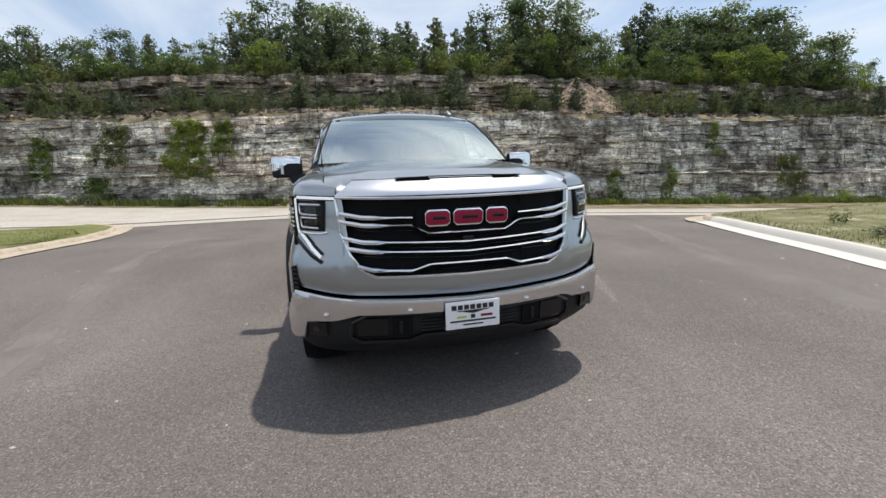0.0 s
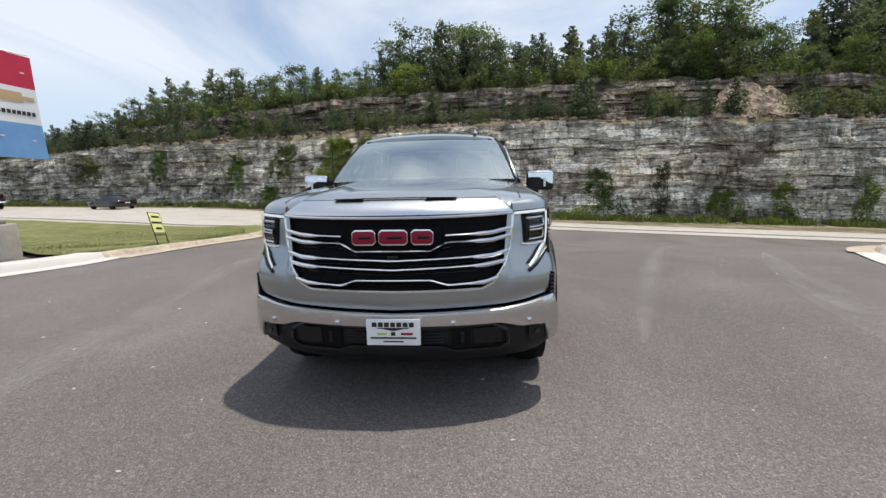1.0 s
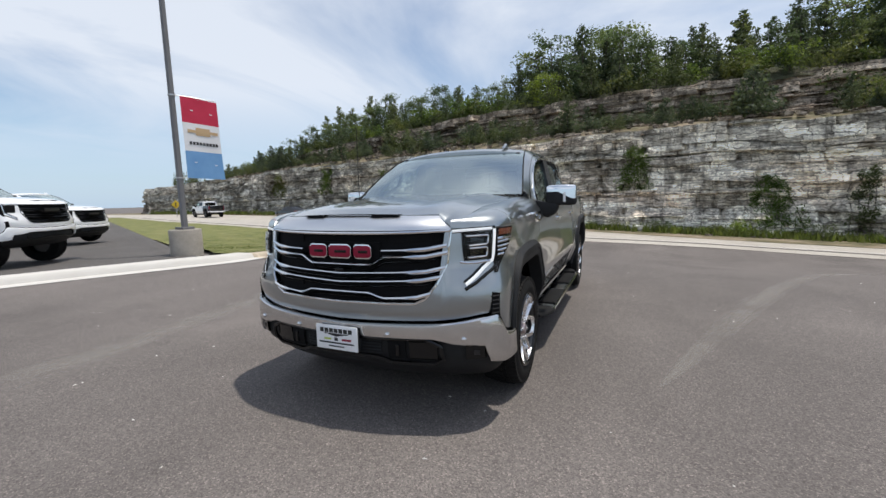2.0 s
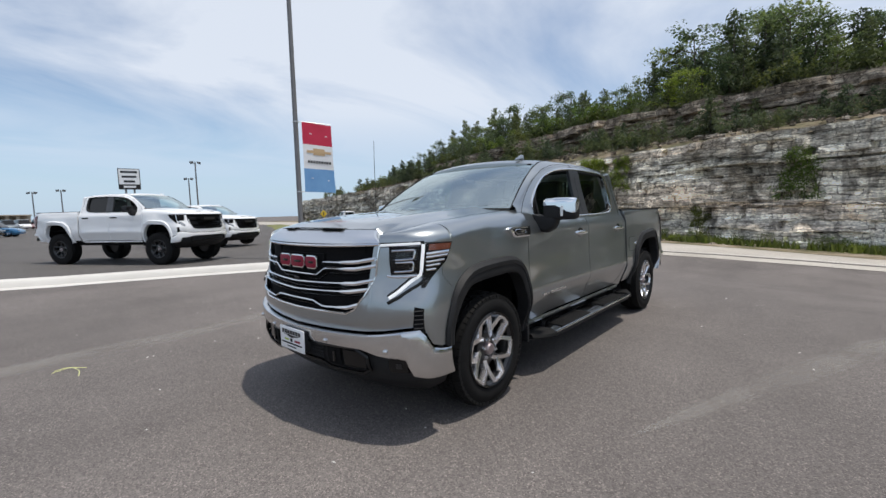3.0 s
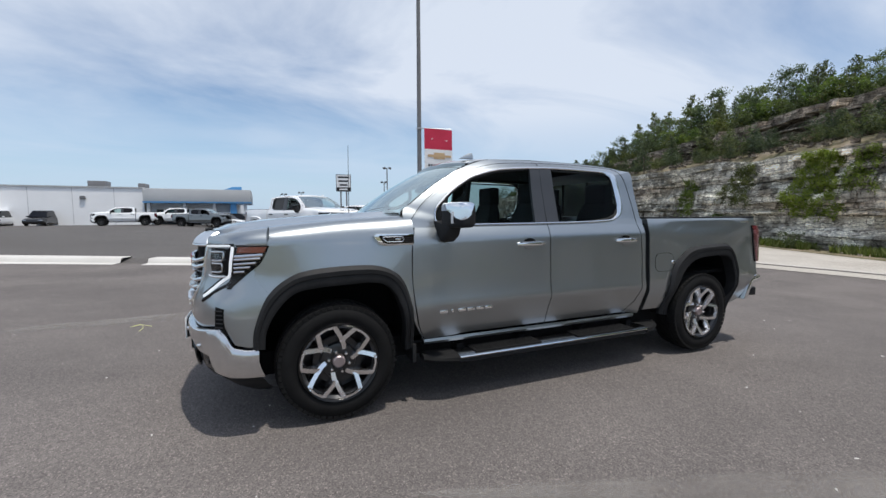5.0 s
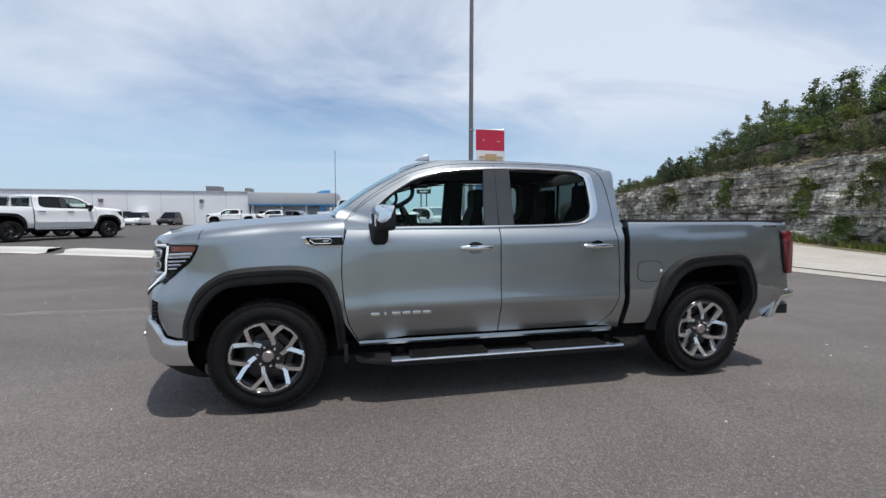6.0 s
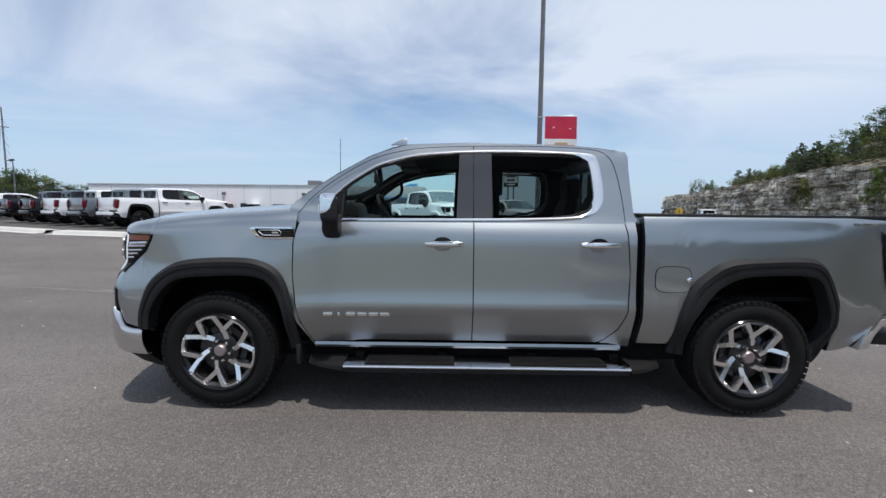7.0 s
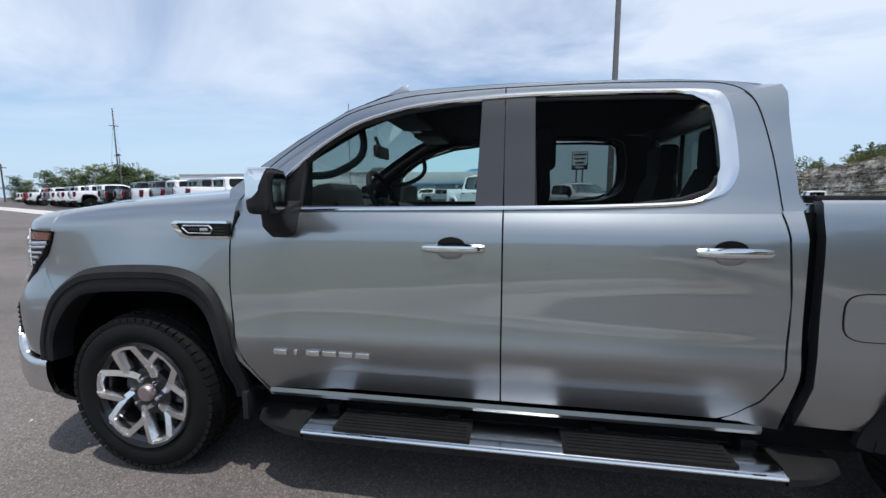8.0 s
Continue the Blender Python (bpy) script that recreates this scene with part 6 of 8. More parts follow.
    # dark shell just inside the door gaps, its black standing in for shade
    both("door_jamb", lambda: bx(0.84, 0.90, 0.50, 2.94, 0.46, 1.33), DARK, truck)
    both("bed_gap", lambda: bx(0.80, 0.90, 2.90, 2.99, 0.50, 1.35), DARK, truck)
# -- cab --
GREEN_X = [(1.34, 0.925), (1.38, 0.908), (1.50, 0.872), (1.65, 0.828), (1.84, 0.778), (1.90, 0.72)]
PILLAR = [(0.50, 1.455, 0.848), (0.62, 1.550, 0.822), (0.81, 1.675, 0.780), (1.04, 1.803, 0.735), (1.21, 1.868, 0.705), (1.34, 1.893, 0.688)]
DLO_TOP = [(0.765, 1.49), (0.84, 1.565), (0.924, 1.634), (1.03, 1.70), (1.136, 1.752), (1.348, 1.807), (1.556, 1.829), (1.798, 1.842), (2.10, 1.845), (2.40, 1.838), (2.60, 1.828), (2.665, 1.80), (2.695, 1.70), (2.705, 1.58), (2.700, 1.50), (2.66, 1.435), (2.59, 1.400), (2.49, 1.378), (2.20, 1.366), (1.80, 1.360), (1.40, 1.357), (1.05, 1.355), (0.80, 1.355), (0.755, 1.40)]


def green(y, z, out=0.0):
    return Vector((curve_at(GREEN_X, z) + out - (0.02 * max(y - 2.5, 0) ** 2), y, z))


def build_cab(truck, paint, hero, trim):
    outer = [(0.60, 1.535), (0.70, 1.605), (0.81, 1.675), (0.92, 1.738), (1.04, 1.803), (1.30, 1.888), (1.56, 1.902), (1.80, 1.906), (2.10, 1.905), (2.42, 1.896), (2.72, 1.878), (2.880, 1.840), (2.897, 1.72), (2.904, 1.58), (2.908, 1.50), (2.911, 1.42), (2.912, 1.35), (2.60, 1.343), (2.20, 1.343), (1.80, 1.343), (1.40, 1.343), (1.05, 1.343), (0.585, 1.343), (0.50, 1.452)]
    outer, inner = flow(outer, 3, True), flow(DLO_TOP, 3, True)

    def frame_side():
        rows = [[], [], [], []]
        for (yo, zo), (yi, zi) in zip(outer, inner):
            o = green(yo, zo)
            if yo < 1.35 and zo > 1.46:
                o.x = along([(p[0], p[2]) for p in PILLAR], yo)
            elif zo > 1.85:
                o.x = 0.690
            i = green(yi, zi)
            m = o.lerp(i, 0.45)
            m.x = 0.75 * m.x + 0.25 * max(m.x, curve_at(GREEN_X, m.z) - 0.004) if zo > 1.5 else m.x
            rows[0].append(o)
            rows[1].append(m)
            rows[2].append(i)
            rows[3].append(i + Vector((-0.05, 0, 0)))
        for r in rows:
            r.append(r[0])
        return sheet(rows)
    both("cab_side", frame_side, paint, truck)

    def inner_frame():
        rows = [[], []]
        for (yo, zo), (yi, zi) in zip(outer, inner):
            o, i = green(yo, zo, -0.06), green(yi, zi, -0.055)
            if yo < 1.35 and zo > 1.46:
                o.x = along([(p[0], p[2]) for p in PILLAR], yo) - 0.05
            elif zo > 1.85:
                o.x = 0.66
            rows[0].append(o)
            rows[1].append(i)
        for r in rows:
            r.append(r[0])
        return sheet(rows)
    both("pillar_trim", inner_frame, HEADLINER, truck)

    # bright surround of the side windows: slim above, broad at the rear corner
    def surround():
        rows = []
        n = len(inner)
        for k in range(n + 1):
            y, z = inner[k % n]
            (ya, za), (yb, zb) = inner[(k - 1) % n], inner[(k + 1) % n]
            t = Vector((yb - ya, zb - za)).normalized()
            back, rise = min(max((y - 2.50) / 0.17, 0), 1), min(max((z - 1.37) / 0.10, 0), 1)
            w = 0.015 + 0.052 * back * back * (3 - 2 * back) * rise * rise * (3 - 2 * rise)
            q = (y + t.y * w, z - t.x * w)
            rows.append([green(y, z, -0.004), green(y, z, 0.010), green(y * 0.5 + q[0] * 0.5, z * 0.5 + q[1] * 0.5, 0.013), green(*q, 0.008), green(*q, -0.02)])
        return sheet(rows)
    both("window_surround", surround, BRIGHT if trim == "chrome" else GLOSS_BLACK, truck, "bright surround of the side windows" if trim == "chrome" else "")

    def pane(loop, out):
        def make():
            bm = bmesh.new()
            bm.faces.new([bm.verts.new(green(y, z, out)) for y, z in loop])
            bmesh.ops.triangulate(bm, faces=bm.faces)
            bmesh.ops.subdivide_edges(bm, edges=bm.edges, cuts=1)
            for v in bm.verts:
                v.co.x = green(v.co.y, v.co.z, out).x
            return bm
        return make
    front = [(0.865, 1.365), (0.875, 1.56), (0.93, 1.613), (1.03, 1.678), (1.136, 1.728), (1.348, 1.783), (1.556, 1.806), (1.70, 1.812), (1.69, 1.365)]
    rear = [(1.925, 1.365), (1.915, 1.815), (2.40, 1.81), (2.58, 1.80), (2.635, 1.77), (2.648, 1.60), (2.645, 1.50), (2.60, 1.435), (2.50, 1.40), (2.30, 1.375)]
    for ob in both("front_door_glass", pane(front, -0.022), GLASS, truck, "clear side window"):
        ob.visible_shadow = False
    for ob in both("rear_door_glass", pane(rear, -0.022), PRIVACY if hero else GLOSS_BLACK, truck, "tinted side window"):
        ob.visible_shadow = False
    # black pillar covers and window seals
    def cover(y0, y1, lean):
        def make():
            rows = []
            for z in spaced(1.36, 1.835, 10):
                k = (z - 1.36) / 0.475
                rows.append([green(y, z, 0.004) for y in spaced(y0 + lean * k, y1 + lean * k * 0.3, 4)])
            return panel(rows, (-0.03, 0, 0))
        return make
    both("pillar_cover", cover(1.675, 1.791, 0.02), PILLAR_BLACK, truck, "black centre pillar cover")
    both("pillar_cover", cover(1.799, 1.925, -0.008), PILLAR_BLACK, truck, "black centre pillar cover")

    def sail():
        L = [(0.775, 1.365), (0.775, 1.48), (0.84, 1.55), (0.885, 1.585), (0.872, 1.365)]
        return prism(bmesh.new(), L, "x", 0.80, 0.862)
    both("mirror_sail", sail, PLASTIC, truck, "black triangle behind the mirror")

    def seal(loop):
        def make():
            L = loop + [loop[0]]
            return tube(bmesh.new(), [green(y, z, -0.012) for y, z in L], 0.010, 6, False)
        return make
    both("window_seal", seal(front), PLASTIC, truck)
    both("window_seal", seal(rear), PLASTIC, truck)

    # gaps between the doors, roof and pillars
    def gap_line():
        L = [(0.56, 1.40), (0.64, 1.50), (0.74, 1.585), (0.85, 1.66), (0.98, 1.735), (1.12, 1.797), (1.34, 1.848), (1.56, 1.868), (1.80, 1.877), (2.20, 1.879), (2.50, 1.868), (2.675, 1.85), (2.765, 1.796), (2.806, 1.70), (2.830, 1.58), (2.844, 1.45), (2.850, 1.345)]
        return tube(bmesh.new(), [green(y, z, 0.001) for y, z in flow(L)], 0.0022, 5)
    both("door_gap", gap_line, DARK, truck)
    both("door_gap", lambda: tube(bmesh.new(), [green(1.795, z, 0.002) for z in spaced(1.34, 1.878, 9)], 0.0028, 5), DARK, truck)

    # roof
    rows = []
    for y in [1.17, 1.215, 1.26, 1.34, 1.5, 1.75, 2.0, 2.25, 2.5, 2.64, 2.73, 2.79, 2.84, 2.875, 2.895, 2.907]:
        zr = along([(1.17, 1.856), (1.21, 1.872), (1.26, 1.885), (1.34, 1.897), (1.56, 1.908), (1.80, 1.912), (2.42, 1.903), (2.64, 1.888), (2.73, 1.880), (2.79, 1.873), (2.84, 1.866), (2.875, 1.856), (2.895, 1.842), (2.907, 1.815)], y)
        row = []
        for u in spaced(-1, 1, 21):
            a = abs(u)
            drop = 0.0 if a < 0.98 else 0.004
            yy = y - (0.10 * (1 - u * u) if y < 1.3 else 0.10 * (1 - u * u) * max(0, (1.5 - y) / 0.2) if y < 1.5 else 0)
            rib = 0.004 * math.cos(u * 9) if hero and 1.4 < y < 2.8 and a < 0.8 else 0
            row.append((u * 0.695, yy, zr + 0.040 * (1 - a**2.2) - drop + rib))
        rows.append(row)
    part("roof", panel(rows, (0, 0, -0.03)), paint, truck, angle=50)
    part("headliner", sheet([[(u * 0.66, y, 1.86 + 0.03 * (1 - u * u)) for u in spaced(-1, 1, 9)] for y in spaced(1.15, 2.83, 6)], 0.01), HEADLINER, truck)

    # windscreen
    rows = []
    for k, (y, z, x) in enumerate(PILLAR):
        row = []
        for u in spaced(-1, 1, 21):
            row.append((u * (x - 0.014), y - 0.115 * (1 - u * u) * (1 - 0.15 * k / 5), z + 0.022 * (1 - u * u) * (0.4 + 0.6 * k / 5)))
        rows.append(row)
    ws = part("windscreen", sheet(rows), SHIELD, truck, "sloping windscreen")
    ws.visible_shadow = False

    def shade_rows():
        out = []
        for y, z, x in PILLAR[-2:]:
            out.append([(u * (x - 0.03), y - 0.112 * (1 - u * u) * 0.87 + 0.004, z + 0.022 * (1 - u * u) - 0.006) for u in spaced(-1, 1, 21)])
        return out
    part("windscreen_band", sheet(shade_rows()), GLOSS_BLACK, truck, "dark band at the top of the windscreen")
    both("pillar_edge", lambda: tube(bmesh.new(), [(x - 0.008, y - 0.003, z + 0.001) for y, z, x in PILLAR], 0.0045, 6), PLASTIC, truck)
    part("cowl", sheet([[(u * 0.80, 0.47 + 0.14 * u * u, 1.445) for u in spaced(-1, 1, 13)], [(u * 0.83, 0.42 + 0.10 * u * u + 0.12, 1.452) for u in spaced(-1, 1, 13)]], 0.01), PLASTIC, truck, "black plastic cowl under the windscreen")

    def wiper(x0, x1):
        bm = bmesh.new()
        pts = []
        for k in range(8):
            f = k / 7
            x = x0 + (x1 - x0) * f
            yy = 0.50 - 0.115 * (1 - (x / 0.82) ** 2) + 0.03 + 0.05 * f
            pts.append((x, yy, 1.472 + 0.006 + 0.030 * f))
        tube(bm, pts, 0.006, 6)
        return bm
    part("wiper", wiper(0.62, 0.02), PLASTIC, truck, "black wiper")
    part("wiper", wiper(-0.02, -0.60), PLASTIC, truck, "black wiper")

    # corner of the cab behind the rear door
    def corner():
        zs = [0.47, 0.52, 0.60, 0.66, 0.72, 0.765, 0.82, 0.92, 1.05, 1.18, 1.255, 1.285, 1.32, 1.345, 1.358]
        return panel([[(side_x(y, z) if z < 1.35 else green(y, z, 0.006).x, y, z) for y in spaced(along(DOOR_REAR, min(z, 1.36)) + 0.004, 2.915, 4)] for z in zs], (-0.04, 0, 0))
    both("cab_corner", corner, paint, truck)

    # back of the cab with its window
    rear_wall = part("cab_back", bx(-0.885, 0.885, 2.888, 2.916, 0.55, 1.42, 0.006), paint, truck)
    for sx in (-1, 1):
        part("rear_pillar", panel([[(sx * 0.60, 2.900 - 0.06 * (z - 1.4), z), (sx * (curve_at(GREEN_X, z) - 0.02), 2.896 - 0.06 * (z - 1.4), z)] for z in spaced(1.40, 1.80, 6)], (0, -0.03, 0)), paint, rear_wall)
    part("rear_header", panel([[(u * (curve_at(GREEN_X, z) - 0.03), 2.893 - 0.3 * max(z - 1.80, 0), z) for u in spaced(-1, 1, 9)] for z in (1.78, 1.80, 1.82, 1.835)], (0, -0.03, 0)), paint, rear_wall)
    g = part("rear_window", bx(-0.60, 0.60, 2.880, 2.886, 1.42, 1.79), PRIVACY, rear_wall, "tinted rear window")
    g.visible_shadow = False
    for x in (-0.20, 0.20):
        part("window_bar", bx(x - 0.012, x + 0.012, 2.872, 2.892, 1.42, 1.79), PLASTIC, rear_wall)
    if hero:
        part("whip_aerial", tube(bmesh.new(), [(-0.80, 0.42, 1.42), (-0.80, 0.42, 1.46), (-0.80, 0.425, 2.17)], [0.010, 0.004, 0.0025], 6), PLASTIC, truck, "thin black whip aerial")
    # aerial fin
    bm = prism(bmesh.new(), [(1.16, 1.930), (1.25, 1.978), (1.285, 1.982), (1.29, 1.930)], "x", -0.022, 0.022)
    for v in bm.verts:
        if v.co.z > 1.95:
            v.co.x *= 0.35
        v.co.x += 0.49
        v.co.z -= 0.012
    part("roof_fin", bevel_all(bm, 0.005), paint, truck)


def build_mirrors(truck, paint, hero, cap):
    def arm():
        rows = []
        for x, z0, z1, y0, y1 in ((0.895, 1.30, 1.40, 0.74, 0.87), (0.95, 1.25, 1.385, 0.755, 0.875), (1.01, 1.235, 1.375, 0.765, 0.88), (1.07, 1.27, 1.375, 0.775, 0.885), (1.10, 1.33, 1.375, 0.79, 0.885)):
            rows.append([(x, y0, z0 + 0.02), (x, y0 + 0.02, z0), (x, y1 - 0.02, z0), (x, y1, z0 + 0.02), (x, y1, z1), (x, y0, z1)])
        bm = bmesh.new()
        vr = grid(bm, rows, True)
        bm.faces.new(vr[0])
        bm.faces.new(vr[-1])
        return bevel_all(bm, 0.012)
    both("mirror_arm", arm, PLASTIC, truck, "black mirror arm")

    stations = [(0.985, 0.815, 0.026, 0.058), (0.994, 0.815, 0.042, 0.076), (1.015, 0.816, 0.052, 0.086), (1.10, 0.832, 0.056, 0.090), (1.19, 0.858, 0.056, 0.089), (1.232, 0.872, 0.053, 0.086), (1.246, 0.880, 0.044, 0.076), (1.252, 0.886, 0.026, 0.056)]

    def ring(st, a, grow):
        """A point of the housing's rounded section: 0 looks ahead, 90 up."""
        x, yc, hd, hh = st
        c, q = math.cos(radians(a)), math.sin(radians(a))
        return (x, yc - (hd * grow) * math.copysign(abs(c) ** 0.40, c), 1.435 + (hh * grow) * math.copysign(abs(q) ** 0.40, q))

    def head():
        bm = bmesh.new()
        vr = grid(bm, [[ring(st, 360 * k / 28, 1.0) for k in range(28)] for st in stations], True)
        bm.faces.new(vr[0])
        bm.faces.new(vr[-1])
        return bm

    def cap_shell():
        rows = []
        for st in stations[1:]:
            low = along([(1.0, 5), (1.14, 4), (1.19, -1), (1.24, -5)], st[0])
            rows.append([ring(st, a, 1.05) for a in spaced(low, 118, 12)])
        rows.append([(1.255, 0.888, 1.44 + 0.001 * k) for k in range(12)])
        return thick(sheet(rows), 0.004)

    def turn():
        return thick(sheet([[ring((x, along([(s[0], s[1]) for s in stations], x), 0.055, 0.089), a, 1.07) for a in (-16, -8, -2, 0, 2)] for x in (1.142, 1.152, 1.162)]), 0.006)

    def glass():
        rows = []
        for x in spaced(1.006, 1.216, 8):
            y = along([(st[0], st[1] + st[2]) for st in stations], x) + 0.003
            k = 1 - abs((x - 1.111) / 0.112) ** 4
            rows.append([(x, y, 1.435 + 0.072 * v * k ** 0.4) for v in spaced(-1, 1, 6)])
        return panel(rows, (0, -0.008, 0))
    both("mirror_head", head, PLASTIC, truck, "black mirror housing")
    both("mirror_cap", cap_shell, cap, truck, "chrome mirror cap" if cap == CHROME else "")
    both("mirror_glass", glass, GLOSS_BLACK, truck, "mirror glass")
    both("turn_light", turn, WHITE_PLASTIC if cap == CHROME else cap, truck)


def nose_strip(path, out, w, lift=0.010, base=0.012):
    """A raised strip along (s, z) stations of the nose, w wide to each side."""
    rows = []
    for k, (s, z) in enumerate(path):
        a, b = path[max(k - 1, 0)], path[min(k + 1, len(path) - 1)]
        t = (nose(*b) - nose(*a)).normalized()
        n = (nose(s, z, 0.1) - nose(s, z)).normalized()
        q = t.cross(n).normalized()
        c = nose(s, z, out)
        rows.append([c - q * w - n * base, c - q * w + n * lift * 0.4, c + n * lift, c + q * w + n * lift * 0.4, c + q * w - n * base])
    bm = bmesh.new()
    vr = grid(bm, rows)
    bm.faces.new(vr[0])
    bm.faces.new(vr[-1])
    return bm


DRL_TOP = [(3.25, 1.238), (3.8, 1.241), (4.6, 1.244), (5.2, 1.246), (5.50, 1.247)]
DRL_HOOK = [(5.66, 1.243), (5.68, 1.20), (5.66, 1.14), (5.62, 1.09), (5.55, 1.055), (4.92, 1.014), (4.25, 0.965), (3.60, 0.921)]


def build_lamps(truck, hero):
    # black backing that frames the bright strip
    both("headlamp", lambda: nose_strip(DRL_HOOK, 0.000, 0.024, 0.006), GLOSS_BLACK, truck, "dark headlamp housing with stacked lamps")
    both("lamp_backing", lambda: nose_strip(DRL_TOP + [(5.72, 1.248)], 0.002, 0.014, 0.004), GLOSS_BLACK, truck)
    both("daytime_lamp", lambda: nose_strip(DRL_HOOK, 0.005, 0.0105, 0.004), LAMP_GLOW if hero else SATIN, truck, "bright hooked daytime lamp")
    both("daytime_lamp", lambda: nose_strip(DRL_TOP, 0.006, 0.008, 0.004), LAMP_GLOW if hero else SATIN, truck, "bright upper daytime lamp")

    def box(out, inset=0.0):
        e = inset
        return panel(nose_patch(((3.86 + e * 12, 1.056 + e), (5.50 - e * 12, 1.062 + e), (5.54 - e * 12, 1.230 - e), (3.72 + e * 12, 1.228 - e)), out, 12, 5), (0, 0.02, 0))

    def cover():
        return sheet(nose_patch(((3.85, 1.052), (5.40, 1.058), (5.44, 1.230), (3.70, 1.226)), 0.026, 12, 5))
    both("lamp_box", lambda: box(0.006), DARK, truck)

    def side_rows(out):
        rows = []
        for z in spaced(0.978, 1.247, 14):
            a = along([(0.978, 5.50), (1.05, 5.64), (1.247, 5.86)], z)
            b = along([(0.978, 5.74), (1.13, 6.86), (1.20, 7.02), (1.247, 7.07)], z)
            rows.append([nose(q, z, out) for q in spaced(a, b, 9)])
        return rows

    def tail_part():
        return panel(side_rows(0.006), (-0.015, 0.012, 0))
    both("side_lamp", tail_part, DARK, truck, "dark side part of the headlamp")
    both("lamp_spear", lambda: nose_strip([(5.72, 1.02), (5.36, 0.995), (4.80, 0.968), (4.15, 0.930), (3.50, 0.893)], 0.004, 0.010, 0.004), GLOSS_BLACK, truck)
    if not hero:
        return
    # bright ledge and the two stacked hooks of the low beam
    both("lamp_ledge", lambda: nose_strip([(3.66, 1.052), (4.0, 1.044), (4.6, 1.045), (5.36, 1.052)], 0.010, 0.007, 0.006), BRIGHT, truck, "bright ledge under the lamp")
    both("lamp_trim", lambda: tube(bmesh.new(), [nose(s, z, 0.016) for s, z in ((3.95, 1.205), (4.6, 1.208), (5.16, 1.209), (5.22, 1.20), (5.20, 1.165), (5.12, 1.155), (4.5, 1.150), (4.15, 1.149))], 0.0062, 6), BRIGHT, truck, "bright lamp trim")
    both("lamp_trim", lambda: tube(bmesh.new(), [nose(s, z, 0.016) for s, z in ((4.15, 1.132), (4.6, 1.134), (5.10, 1.136), (5.17, 1.128), (5.14, 1.090), (5.06, 1.082), (4.5, 1.078), (4.10, 1.076))], 0.0062, 6), BRIGHT, truck, "bright lamp trim")
    for z0, z1 in ((1.163, 1.196), (1.092, 1.122)):
        both("lamp_module", lambda z0=z0, z1=z1: panel(nose_patch(((4.2, z0), (5.0, z0), (5.0, z1), (4.2, z1)), 0.011, 6, 2), (0, 0.008, 0)), GLOSS_BLACK, truck)
    for ob in both("lamp_lens", cover, LENS, truck, "clear headlamp lens"):
        ob.visible_shadow = False

    def amber():
        return panel(nose_patch(((5.95, 1.203), (6.95, 1.203), (7.0, 1.239), (5.97, 1.241)), 0.011, 6, 2), (-0.008, 0.008, 0))
    both("amber_lamp", amber, AMBER, truck, "amber side marker")
    for z, s1 in ((1.180, 6.92), (1.160, 6.86), (1.132, 6.72), (1.108, 6.52), (1.082, 6.32)):
        both("side_lamp_blade", lambda z=z, s1=s1: nose_strip([(s, z + 0.008 * (s - 5.9)) for s in spaced(5.86, s1, 6)], 0.010, 0.0065 if z < 1.17 else 0.010, 0.006), BRIGHT, truck, "bright blade in the side lamp")
    for ob in both("side_lens", lambda: sheet(side_rows(0.024)), LENS, truck):
        ob.visible_shadow = False


